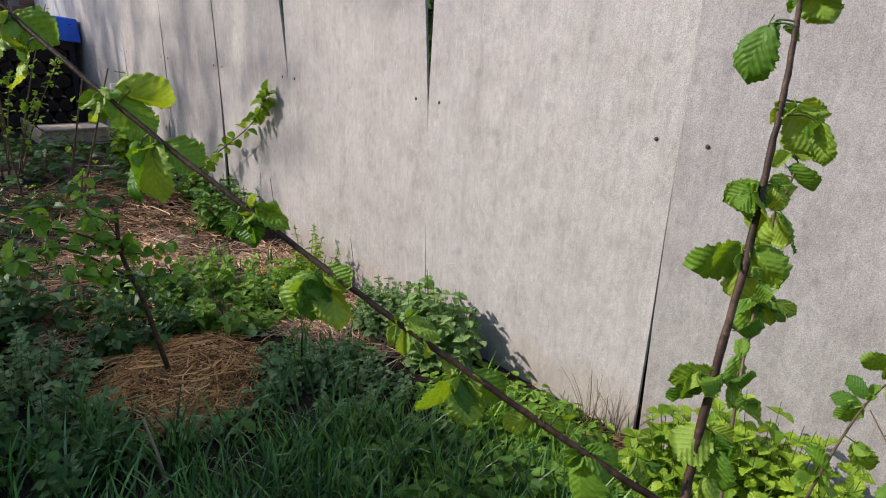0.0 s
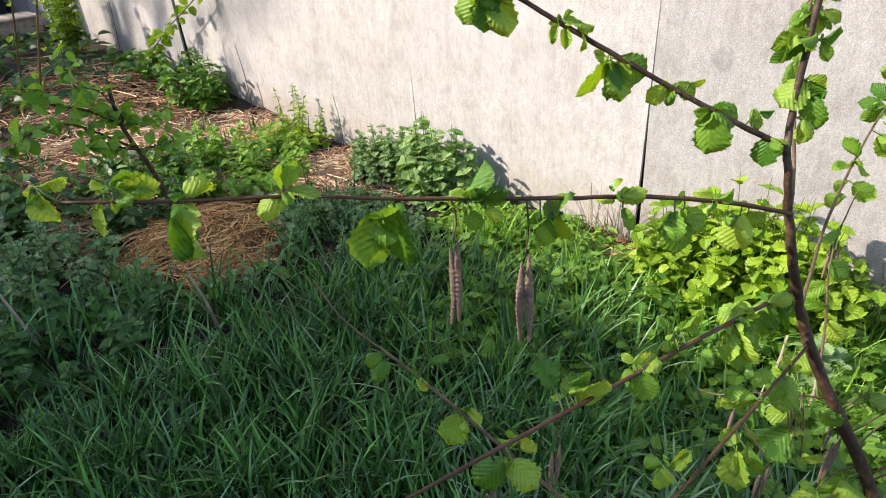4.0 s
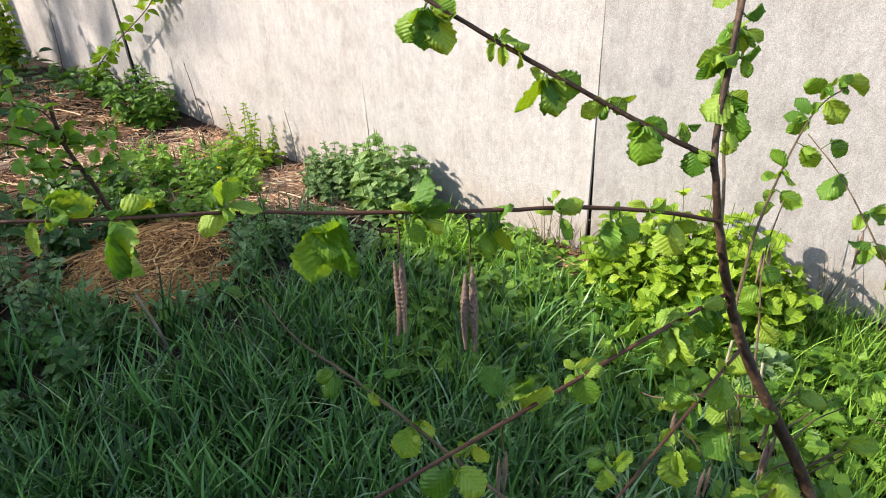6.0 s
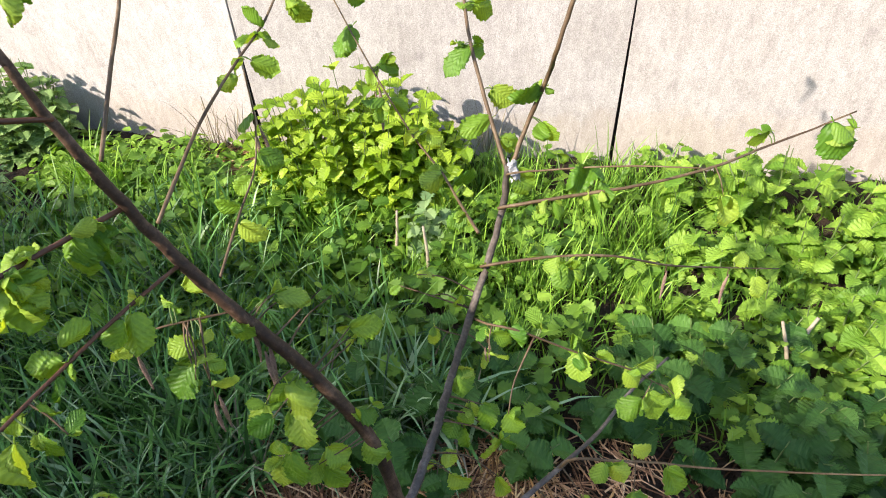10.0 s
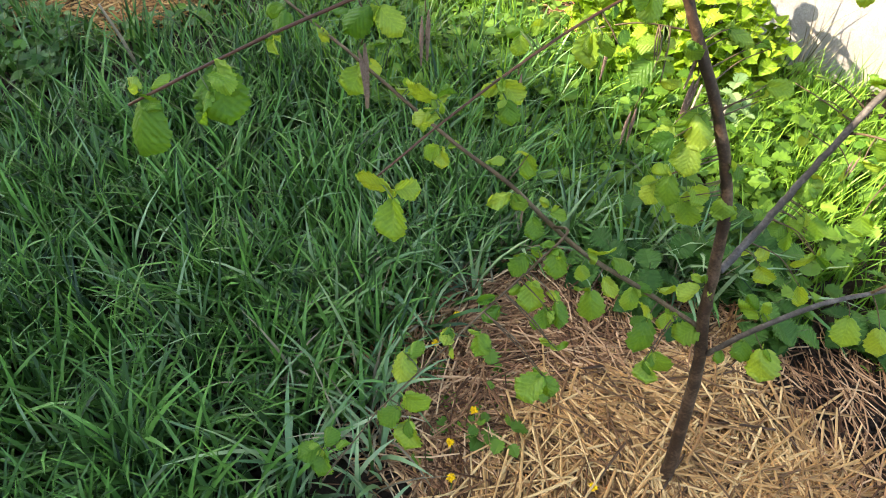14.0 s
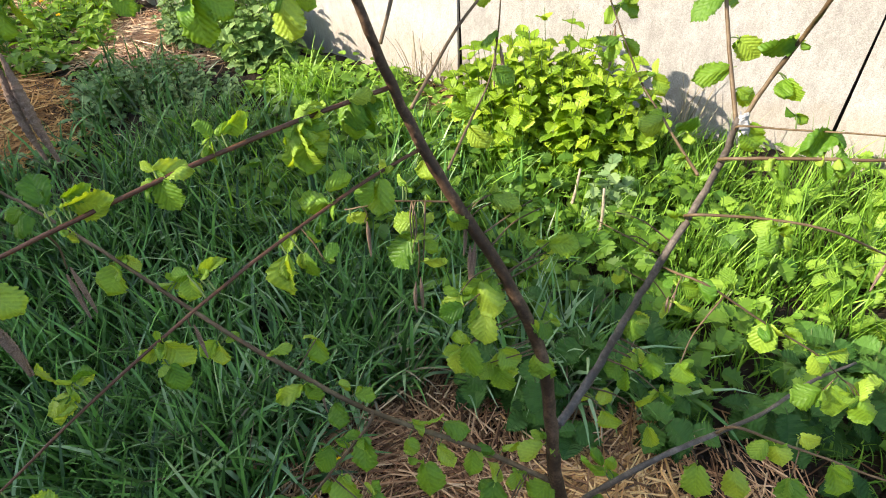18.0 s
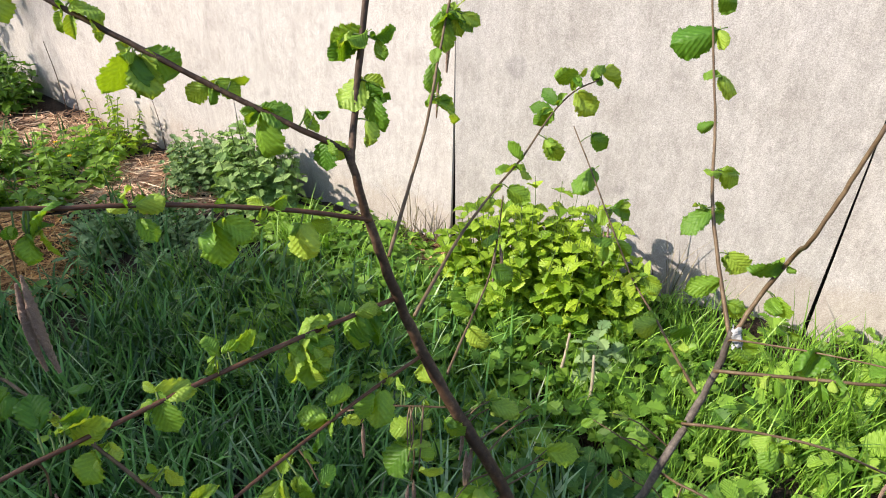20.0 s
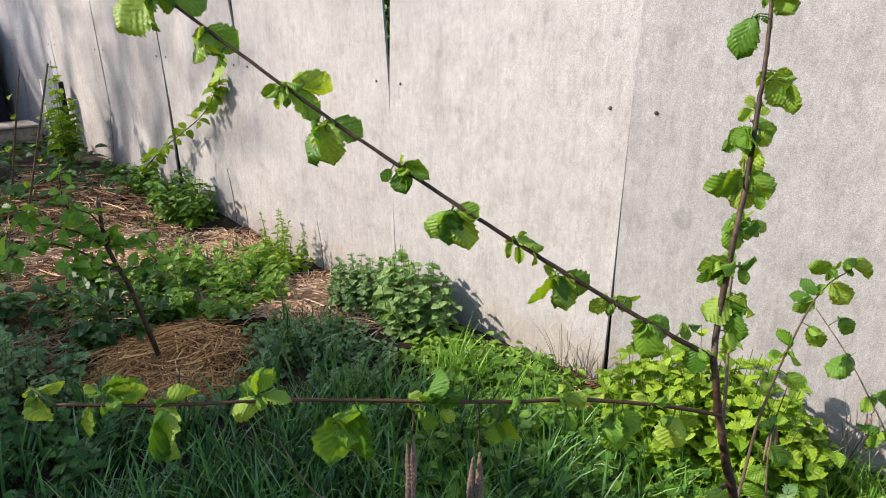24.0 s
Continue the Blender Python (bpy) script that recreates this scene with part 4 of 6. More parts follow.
BRANCH_SET.append(("K", "branch", [(-0.209, -0.209, 0.836), (-0.210, -0.274, 0.846), (-0.213, -0.338, 0.849), (-0.218, -0.403, 0.847), (-0.225, -0.467, 0.838), (-0.234, -0.531, 0.823), (-0.245, -0.594, 0.801)], 0.0016, 0.0008, M_BARK_RED, ""))
BRANCH_SET.append(("L", "branch", [(-0.044, -0.205, 0.401), (-0.130, -0.237, 0.444), (-0.197, -0.278, 0.492), (-0.238, -0.317, 0.552), (-0.286, -0.344, 0.605), (-0.358, -0.359, 0.635), (-0.433, -0.372, 0.671), (-0.509, -0.385, 0.709), (-0.587, -0.402, 0.748), (-0.601, -0.407, 0.755), (-0.646, -0.418, 0.781), (-0.691, -0.418, 0.814)], 0.0035, 0.0010, M_BARK_PALE, "long low branch"))
BRANCH_SET.append(("Lb", "branch", [(-0.234, -0.313, 0.546), (-0.208, -0.328, 0.564), (-0.227, -0.374, 0.518), (-0.247, -0.421, 0.473), (-0.267, -0.468, 0.427), (-0.287, -0.514, 0.381), (-0.307, -0.561, 0.335), (-0.310, -0.593, 0.314), (-0.317, -0.663, 0.270)], 0.0018, 0.0008, M_BARK_PALE, ""))
BRANCH_SET.append(("R1", "branch", [(-0.015, -0.204, 0.360), (0.020, -0.200, 0.450), (0.062, -0.163, 0.501), (0.103, -0.107, 0.505), (0.142, -0.037, 0.487), (0.179, 0.046, 0.475), (0.226, 0.125, 0.462)], 0.0040, 0.0017, M_BARK_GREY, "low spreading branch"))
BRANCH_SET.append(("R1b", "branch", [(0.102, -0.108, 0.505), (0.116, -0.114, 0.539), (0.159, -0.090, 0.515), (0.207, -0.068, 0.495), (0.267, -0.053, 0.484), (0.342, -0.035, 0.479), (0.421, -0.016, 0.475), (0.484, 0.000, 0.473)], 0.0018, 0.0008, M_BARK_PALE, ""))
BRANCH_SET.append(("Rs1", "shoot", [(0.009, 0.014, 0.810), (-0.025, 0.062, 0.862), (-0.054, 0.110, 0.911), (-0.077, 0.169, 0.964), (-0.104, 0.230, 1.012), (-0.131, 0.291, 1.061), (-0.159, 0.353, 1.111), (-0.187, 0.416, 1.161)], 0.0022, 0.0010, M_BARK_PALE, "slender upright shoot"))
BRANCH_SET.append(("Rs2", "shoot", [(0.009, 0.014, 0.806), (0.025, 0.044, 0.860), (0.040, 0.040, 0.907), (0.047, 0.003, 0.938), (0.058, 0.007, 0.987), (0.069, 0.009, 1.045)], 0.0024, 0.0018, M_BARK_PALE, ""))
BRANCH_SET.append(("Rc", "branch", [(0.008, 0.010, 0.769), (0.012, -0.017, 0.790), (0.078, -0.006, 0.807), (0.143, 0.018, 0.814), (0.205, 0.053, 0.821), (0.251, 0.102, 0.818), (0.297, 0.142, 0.820), (0.342, 0.169, 0.833)], 0.0019, 0.0009, M_BARK_PALE, ""))
BRANCH_SET.append(("Rb3", "branch", [(0.009, 0.014, 0.804), (0.014, 0.004, 0.816), (0.050, 0.015, 0.818), (0.088, 0.008, 0.831), (0.130, -0.011, 0.850), (0.178, -0.029, 0.866)], 0.0012, 0.0006, M_BARK_PALE, ""))
BRANCH_SET.append(("Rd", "branch", [(-0.005, -0.014, 0.705), (-0.001, -0.039, 0.730), (0.060, -0.025, 0.742), (0.122, -0.004, 0.738), (0.183, 0.047, 0.694), (0.250, 0.120, 0.641), (0.338, 0.190, 0.596)], 0.0017, 0.0008, M_BARK_PALE, ""))
BRANCH_SET.append(("Re", "branch", [(-0.020, -0.050, 0.638), (-0.017, -0.035, 0.644), (0.007, -0.061, 0.669), (0.042, -0.065, 0.671), (0.098, -0.048, 0.636), (0.161, -0.025, 0.597), (0.199, 0.009, 0.542)], 0.0017, 0.0008, M_BARK_PALE, ""))
BRANCH_SET.append(("Rf", "branch", [(0.002, -0.084, 0.809), (-0.036, -0.014, 0.791), (-0.070, 0.048, 0.778), (-0.114, 0.090, 0.792), (-0.160, 0.117, 0.842), (-0.213, 0.166, 0.885), (-0.273, 0.245, 0.905)], 0.0015, 0.0008, M_BARK_PALE, "arching slender shoot"))
BRANCH_SET.append(("V1", "shoot", [(-0.248, -0.203, 0.922), (-0.272, -0.139, 0.961), (-0.300, -0.073, 0.994), (-0.323, -0.019, 1.047), (-0.340, 0.031, 1.107), (-0.365, 0.092, 1.150), (-0.361, 0.100, 1.163), (-0.361, 0.111, 1.192)], 0.0017, 0.0009, M_BARK_PALE, ""))
BRANCH_SET.append(("V2", "shoot", [(-0.225, -0.198, 0.866), (-0.243, -0.100, 0.893), (-0.254, -0.010, 0.910), (-0.261, 0.068, 0.922), (-0.260, 0.127, 0.952), (-0.253, 0.179, 0.973), (-0.240, 0.236, 0.979)], 0.0017, 0.0009, M_BARK_PALE, ""))
BRANCH_SET.append(("V3", "shoot", [(-0.198, -0.184, 0.802), (-0.217, -0.111, 0.814), (-0.235, -0.048, 0.819), (-0.243, -0.017, 0.852), (-0.237, -0.022, 0.912)], 0.0013, 0.0007, M_BARK_PALE, ""))
BRANCH_SET.append(("M1", "twig", [(-0.180, -0.200, 0.782), (-0.222, -0.238, 0.791), (-0.262, -0.257, 0.778), (-0.289, -0.233, 0.752)], 0.0010, 0.0006, M_BARK_PALE, ""))
# leaves by limb: thousandths along it; blade base from the limb and blade, both in millimetres; width in hundredths of length
LEAF_ROWS = {}
LEAF_ROWS.setdefault("U", []).extend([(714, -1, -4, -4, 12, -8, -31, 85), (724, -2, -6, -7, 0, -16, -26, 30), (704, 0, 0, 0, 20, 11, -8, 85), (711, 0, 0, 0, 6, -1, -11, 50), (580, -1, -3, -4, 8, -4, -17, 80), (589, -1, -4, -5, -3, -8, -8, 50), (576, 1, 3, 4, 19, 9, -10, 60), (580, 0, 0, 0, -2, 4, 9, 50), (568, -1, -2, -3, 7, -1, -11, 40), (470, 0, -1, -1, 16, 8, -7, 90), (464, -1, -3, -4, 15, -4, -27, 65)])
LEAF_ROWS.setdefault("U", []).extend([(475, -1, -4, -5, 7, -9, -25, 50), (476, -2, -6, -7, -3, -15, -21, 50), (369, 0, 0, 0, -3, -9, -12, 60), (358, 0, -1, -2, 5, -4, -13, 50), (365, 1, 3, 4, 19, 12, -6, 35), (340, 1, 4, 5, 9, -1, -14, 35), (272, 0, -1, -2, 20, 10, -10, 90), (270, -1, -3, -4, 9, -8, -25, 75), (280, -1, -3, -4, 5, -11, -26, 60), (285, -1, -5, -6, -2, -15, -24, 40), (189, 0, 0, 0, -9, -14, -11, 40)])
LEAF_ROWS.setdefault("U", []).extend([(182, 0, -1, -1, 0, -6, -10, 60), (182, 1, 3, 4, 13, 5, -10, 70), (166, 1, 5, 7, 10, 7, -2, 20), (120, 0, -1, -2, 3, -13, -26, 95), (119, 0, 1, 2, 20, 11, -9, 85), (69, 2, 8, 12, 7, -3, -14, 70), (58, 2, 9, 13, 8, 5, -2, 25), (30, 0, 0, 0, 1, -10, -19, 85), (22, 0, 0, 0, 11, 3, -11, 90), (898, -3, -7, -8, -1, -12, -22, 90)])
LEAF_ROWS.setdefault("U", []).extend([(791, 0, -1, -1, -1, -8, -14, 80), (790, 1, 2, 2, 24, 16, -21, 50), (790, 1, 4, 4, 22, 20, -11, 40), (775, 3, 8, 9, -4, -3, 3, 60), (784, -1, -2, -3, 2, -3, -10, 50)])
LEAF_ROWS.setdefault("U", []).extend([(1000, -6, -2, 9, 11, 27, 6, 100), (1000, -13, -12, 9, -6, -28, -26, 85), (1000, -11, -9, 9, 16, 6, -9, 95), (1000, -10, -4, 17, -11, -12, 5, 75), (1000, -14, -13, 8, 0, -7, -27, 45), (1000, -10, -2, 19, -4, 14, 9, 60), (938, 0, 0, 0, -6, -17, -19, 105), (940, 0, 0, 0, 18, 16, -13, 85)])
LEAF_ROWS.setdefault("H", []).extend([(770, 0, 0, -1, -12, -13, -6, 80), (769, -1, 1, 4, -5, 5, 15, 60), (765, -2, 2, 6, 6, 11, 10, 40), (759, -1, 1, 4, 14, 12, 1, 55), (779, -1, 1, 3, -4, 2, 9, 50), (619, 1, -1, -3, 12, -13, -38, 60), (631, 2, -3, -9, 1, -20, -35, 40), (627, 3, -4, -11, 2, -10, -19, 50), (513, 0, 0, 1, -1, 12, 21, 40), (505, 0, 0, 0, 9, 13, 11, 30), (517, 0, 0, 1, -9, -4, 6, 50)])
LEAF_ROWS.setdefault("H", []).extend([(497, 0, -1, -2, 16, 14, 1, 50), (514, 2, -3, -7, 10, 1, -13, 70), (489, 2, -2, -6, 10, 4, -6, 70), (522, 2, -3, -7, -9, -6, 2, 40), (396, 4, -5, -14, 3, 15, 20, 80), (398, 4, -5, -14, 4, -8, -18, 70), (387, 4, -4, -12, 8, -3, -16, 50), (411, 3, -3, -10, -2, -6, -8, 50), (296, 0, 0, -1, -12, -8, 3, 60), (292, 0, 0, 0, 15, 15, 6, 60), (300, -1, 1, 4, 2, 6, 8, 50)])
LEAF_ROWS.setdefault("H", []).extend([(284, 2, -3, -8, 12, 3, -11, 50), (206, 3, -4, -11, 11, -8, -29, 70), (193, 2, -3, -8, 17, 6, -12, 80), (202, 1, -2, -4, 4, 7, 7, 40), (148, 0, 0, 1, -12, -5, 7, 40), (143, 0, 1, 2, 9, 9, 4, 40), (100, 1, -4, -8, 4, -11, -25, 85), (87, 1, -3, -6, 13, 6, -7, 80), (875, 0, -1, -1, 17, -6, -28, 85), (884, 1, -1, -2, 1, -16, -21, 40), (875, -1, 1, 2, 11, 13, 3, 40)])
LEAF_ROWS.setdefault("H", []).extend([(947, -3, 3, 7, 14, 16, 3, 60), (944, -2, 3, 6, 16, 14, -2, 40), (956, -3, 3, 7, -8, -6, 2, 80), (962, 0, 0, -1, 2, -9, -14, 70), (947, -1, 1, 2, 4, -2, -7, 50), (1000, -10, -6, 5, 10, -1, -13, 100), (1000, -11, -4, 9, 10, 11, 1, 30), (1000, -15, -7, 9, 0, -5, -5, 50)])
LEAF_ROWS.setdefault("C", []).extend([(76, -1, 0, 2, 3, -14, -27, 70), (48, 0, 0, 0, 14, -5, -28, 60), (125, -2, 0, 3, -17, -16, -4, 80), (164, 3, 0, -4, 9, -13, -33, 70), (150, 3, 0, -4, 14, 3, -14, 60), (56, 0, 0, 0, 7, -17, -19, 55), (46, 0, 0, 0, 13, 1, -7, 75), (116, -2, 1, 2, -12, -10, -1, 60), (163, 2, -1, -2, 13, -17, -22, 40), (173, 4, -2, -4, 8, -16, -18, 70), (163, 7, -3, -7, 17, 0, -11, 70)])
LEAF_ROWS.setdefault("C", []).extend([(160, 0, 0, 0, 19, 6, -7, 60), (283, -9, 4, 9, -11, 4, 10, 40), (285, -8, 4, 8, -5, -10, -5, 40), (283, -6, 3, 6, 5, -8, -10, 60), (276, -8, 4, 8, 8, 9, 2, 50), (267, -9, 4, 9, 14, 15, 4, 20), (365, -5, 2, 5, 17, 15, 2, 65), (365, 0, 0, 0, 15, -7, -15, 85), (374, -1, 1, 1, -1, -10, -8, 40), (500, -13, 5, 12, -16, 8, 16, 50), (477, -11, 5, 11, 11, 12, 3, 40)])
LEAF_ROWS.setdefault("C", []).extend([(479, -8, 3, 7, 24, 14, -3, 45), (489, -8, 3, 8, -7, -5, 0, 40), (959, -3, 1, 2, 0, 12, 8, 60), (977, -1, 0, 1, 11, -25, -23, 85), (976, -5, 1, 4, -13, -3, 5, 60), (856, 1, 0, -1, 23, -16, -24, 85), (882, 13, -3, -10, 9, -16, -16, 85), (759, 2, -1, -1, 8, -6, -8, 90), (609, 6, -2, -5, -5, -20, -11, 80), (597, 9, -3, -7, 21, 1, -11, 85)])
LEAF_ROWS.setdefault("K", []).extend([(130, 2, -1, -2, -10, 3, 8, 60), (152, 3, -1, -3, 9, -18, -20, 70), (173, 4, -1, -3, 2, -16, -14, 50), (298, -2, 0, 2, -19, -13, 1, 75), (283, -8, 2, 6, 13, 15, 4, 40), (296, 0, 0, 0, 3, -7, -8, 40), (317, 2, 0, -2, 2, -11, -10, 60), (368, 4, -1, -3, 11, -1, -8, 50), (393, 3, -1, -2, -8, -12, -5, 80), (429, 9, -2, -7, 8, -16, -18, 90), (404, 13, -2, -10, 12, -7, -13, 60)])
LEAF_ROWS.setdefault("K", []).extend([(377, 24, -4, -18, 3, 13, 9, 60), (590, -15, 2, 10, 6, -9, -11, 90), (590, -17, 2, 12, -9, -7, -1, 80), (570, -13, 1, 9, 7, 14, 7, 60), (576, -13, 1, 9, -7, 0, 4, 50), (686, 3, 0, -2, 18, -1, -12, 90), (702, 13, -1, -9, 11, -7, -13, 80), (700, 4, 0, -3, -10, -11, -3, 70), (689, 0, 0, 0, -5, 2, 5, 50), (823, -13, 1, 9, -22, -11, 4, 30), (818, -13, 1, 9, 6, 11, 5, 35)])
LEAF_ROWS.setdefault("K", []).extend([(833, -9, 0, 6, -7, -15, -8, 70), (833, -5, 0, 3, -5, -14, -8, 50), (989, 11, 0, -6, -21, -16, 1, 50), (981, 13, 0, -8, 14, 12, 0, 80), (996, 17, 0, -10, 14, -18, -21, 85)])
LEAF_ROWS.setdefault("L", []).extend([(543, 3, 19, 12, 20, -2, -13, 70), (547, 2, 13, 8, -11, -13, -3, 50), (613, 0, -3, -2, 6, -26, -22, 90), (607, 1, 8, 5, 16, -3, -11, 60), (674, 0, -1, 0, 13, -5, -11, 80), (674, 2, 21, 13, 9, 15, 5, 50), (715, -1, -7, -4, -7, -22, -12, 80), (728, 0, -6, -4, -14, -19, -5, 70), (407, 0, 6, 4, 12, 17, 5, 60), (369, 3, 34, 22, 13, -15, -18, 70), (352, -1, -7, -4, -15, -26, -10, 70)])
LEAF_ROWS.setdefault("L", []).extend([(349, -1, -5, -3, 15, -7, -13, 90), (317, 3, 11, 6, 13, 1, -7, 60), (300, -2, -7, -4, 14, -15, -18, 80), (286, 2, 10, 6, 19, 10, -4, 50), (178, 0, -12, -8, 12, -10, -13, 90), (139, 1, -9, -7, 23, -8, -19, 60), (147, 2, -30, -22, 20, -22, -27, 80), (96, 0, -4, -3, 8, -23, -21, 70), (95, 0, 0, 0, 21, 0, -12, 80), (183, 0, 4, 3, 29, 18, -4, 40), (143, -1, 14, 10, 28, 14, -7, 50)])
LEAF_ROWS.setdefault("L", []).extend([(65, 0, 9, 6, 17, 15, 1, 40), (38, 0, -6, -4, 4, -19, -16, 80), (57, 0, -25, -17, 16, -35, -34, 55), (31, 0, -66, -46, 15, -17, -21, 100), (28, 0, -53, -37, 27, -7, -20, 90), (469, -2, -12, -9, -10, -17, -8, 80), (464, -2, -13, -10, 10, -11, -15, 80), (462, -1, -7, -5, 6, 12, 6, 80)])
LEAF_ROWS.setdefault("Lb", []).extend([(174, 3, 0, -1, 16, -23, -25, 70), (228, -14, 0, 8, -1, -25, -17, 75), (211, -15, 0, 9, 14, -1, -9, 60), (258, 11, 1, -6, 18, -20, -24, 80), (282, 5, 0, -3, -1, -14, -10, 70), (246, 45, 2, -25, 18, -15, -21, 60), (273, 46, 2, -25, 4, -20, -16, 90), (343, -4, 0, 2, -12, -18, -5, 70), (351, 9, 0, -5, -4, -21, -12, 80), (427, 15, 1, -8, 9, -20, -19, 90), (472, -13, -1, 7, 6, -17, -16, 80)])
LEAF_ROWS.setdefault("Lb", []).extend([(501, 5, 0, -3, 4, -10, -10, 60), (600, -28, -1, 15, 14, -26, -26, 80), (605, -21, -1, 11, 3, 24, 15, 60), (673, 8, 0, -4, 31, 2, -17, 90), (709, 16, 1, -8, -9, -30, -16, 80), (706, 34, 1, -19, 15, -28, -28, 90), (937, -10, -2, 5, 9, 15, 5, 60), (947, -23, -4, 10, -8, 17, 17, 90), (953, -28, -5, 13, -14, -27, -11, 80), (951, -21, -4, 9, 12, -30, -28, 70), (321, 75, 3, -41, -14, -5, 4, 60)])
LEAF_ROWS.setdefault("Lb", []).extend([(320, 84, 4, -46, 5, 15, 7, 60), (386, 95, 4, -52, -12, -34, -17, 80), (386, 99, 5, -54, 18, -9, -16, 90)])
LEAF_ROWS.setdefault("trunk", []).extend([(385, -10, -6, 2, -10, -27, -13, 80), (395, -9, -5, 1, -16, -4, 6, 60), (384, 0, 0, 0, 11, -5, -10, 60), (319, -5, -4, 0, -13, -26, -11, 100), (670, -6, -9, -4, 18, -3, -13, 80), (671, 4, 6, 2, 7, 9, 3, 70), (665, 14, 23, 10, 5, 12, 7, 50), (655, 14, 23, 11, 19, 15, 1, 40), (635, 30, 50, 24, 14, 3, -6, 50), (590, 26, 38, 16, 9, 11, 4, 50), (586, 27, 39, 16, -7, -10, -4, 50)])
LEAF_ROWS.setdefault("trunk", []).extend([(585, -27, -40, -17, -16, -20, -7, 80), (597, -11, -16, -7, 24, -17, -28, 70), (568, -19, -26, -10, 7, -21, -22, 80), (546, -38, -49, -18, 9, -21, -23, 75), (524, -23, -26, -8, 19, -7, -17, 90), (507, -34, -36, -9, 18, -11, -20, 90), (512, -37, -39, -10, -2, -17, -13, 70), (505, -2, -3, -1, 15, -13, -20, 95), (540, 2, 3, 1, 25, 10, -7, 50), (663, 11, 15, 13, -13, -9, -5, 60), (659, 16, 22, 18, 29, 6, -5, 60)])
LEAF_ROWS.setdefault("trunk", []).extend([(593, 30, 36, 29, 27, 8, -1, 70), (620, 33, 44, 37, -15, -3, 3, 40), (595, -6, -8, -6, 4, -16, -20, 70), (578, -23, -26, -20, 9, -16, -23, 80), (603, -25, -33, -27, -6, -19, -19, 80), (531, 14, 14, 11, 11, 2, -3, 50), (522, -28, -26, -18, 15, -14, -22, 90), (550, -47, -49, -38, 2, -18, -21, 80), (500, 0, 0, 0, 9, -14, -20, 90)])
LEAF_ROWS.setdefault("M1", []).extend([(72, -8, 13, 16, -20, -12, 3, 50), (261, -6, 9, 11, -11, -1, 6, 80), (277, -6, 9, 11, 9, 0, -6, 50), (158, -2, 4, 4, 6, -5, -7, 60), (198, 6, -10, -12, -16, -15, -3, 80), (183, 7, -12, -14, 4, 11, 7, 60), (231, 13, -21, -25, -8, -22, -13, 90), (210, 11, -20, -23, -11, -6, 2, 50), (164, 12, -21, -25, 14, 1, -8, 70), (159, 19, -34, -40, 18, 6, -6, 70), (231, 18, -28, -34, 1, -8, -7, 60)])
LEAF_ROWS.setdefault("M1", []).extend([(654, 3, -3, -4, 14, 5, -4, 70)])
LEAF_ROWS.setdefault("stemR", []).extend([(525, 2, 0, -1, 12, -19, -23, 70), (529, 11, 2, -5, 13, -8, -14, 70), (396, 18, 3, -8, -5, -17, -12, 100), (384, 28, 5, -13, 9, -15, -18, 80), (450, 26, 5, -11, 8, -13, -16, 80), (409, 43, 8, -19, 13, 23, 11, 80), (419, 44, 8, -19, 10, -3, -9, 60), (254, 12, 2, -6, -10, -12, -4, 60), (249, 21, 3, -10, 13, 17, 7, 90), (235, 31, 4, -15, 17, -8, -17, 90), (381, 71, 13, -32, -6, -21, -14, 50)])
LEAF_ROWS.setdefault("stemR", []).extend([(381, 71, 13, -32, 19, 2, -10, 60), (275, 81, 13, -39, 13, -14, -20, 80), (998, 10, 3, -4, 14, -12, -19, 90), (654, -79, -7, 24, -10, -9, -7, 60), (686, -66, -6, 20, 17, 7, 1, 50), (651, -48, -4, 15, 17, -3, -10, 60), (595, -33, -3, 10, 6, -11, -15, 50), (673, -14, -1, 4, -5, -10, -9, 80), (515, 4, 0, -1, 1, -17, -21, 90), (453, 42, 5, -11, 13, -13, -20, 90), (435, 28, 3, -8, -3, -16, -17, 80)])
LEAF_ROWS.setdefault("R1", []).extend([(114, 6, -1, -4, 10, -17, -17, 90), (155, 21, -6, -17, 17, -24, -27, 90), (42, 3, -1, -2, 7, -13, -13, 70), (184, -10, 3, 8, -27, -13, 7, 40), (183, -16, 5, 13, -18, -2, 9, 50), (194, -11, 4, 9, 12, -3, -9, 60), (410, 16, -9, -17, 11, -24, -27, 80), (504, 30, -16, -31, 18, -17, -25, 70)])
LEAF_ROWS.setdefault("R1b", []).extend([(260, 0, -3, -3, -6, -19, -13, 80), (288, 0, -3, -3, 16, -9, -17, 90), (355, -1, 10, 9, 23, 5, -10, 70), (470, 0, -4, -3, 19, -18, -27, 90), (365, 3, -25, -23, 12, -18, -22, 100)])
LEAF_ROWS.setdefault("Re", []).extend([(550, -13, -67, -48, 11, -12, -17, 90), (555, 2, 9, 7, -11, 10, 15, 70), (559, 2, 11, 8, 6, 13, 7, 70), (372, 1, -5, -5, 22, -1, -14, 60), (333, 0, -3, -3, -9, -14, -6, 40), (456, 0, 0, 0, 14, -10, -17, 40), (0, 26, -5, -20, 2, -15, -13, 50), (365, 2, -22, -20, 19, 3, -9, 50), (681, 0, 0, 0, 3, -21, -19, 80), (691, 0, 0, 0, 15, -2, -11, 30), (661, 0, 2, 1, -1, 12, 10, 60)])
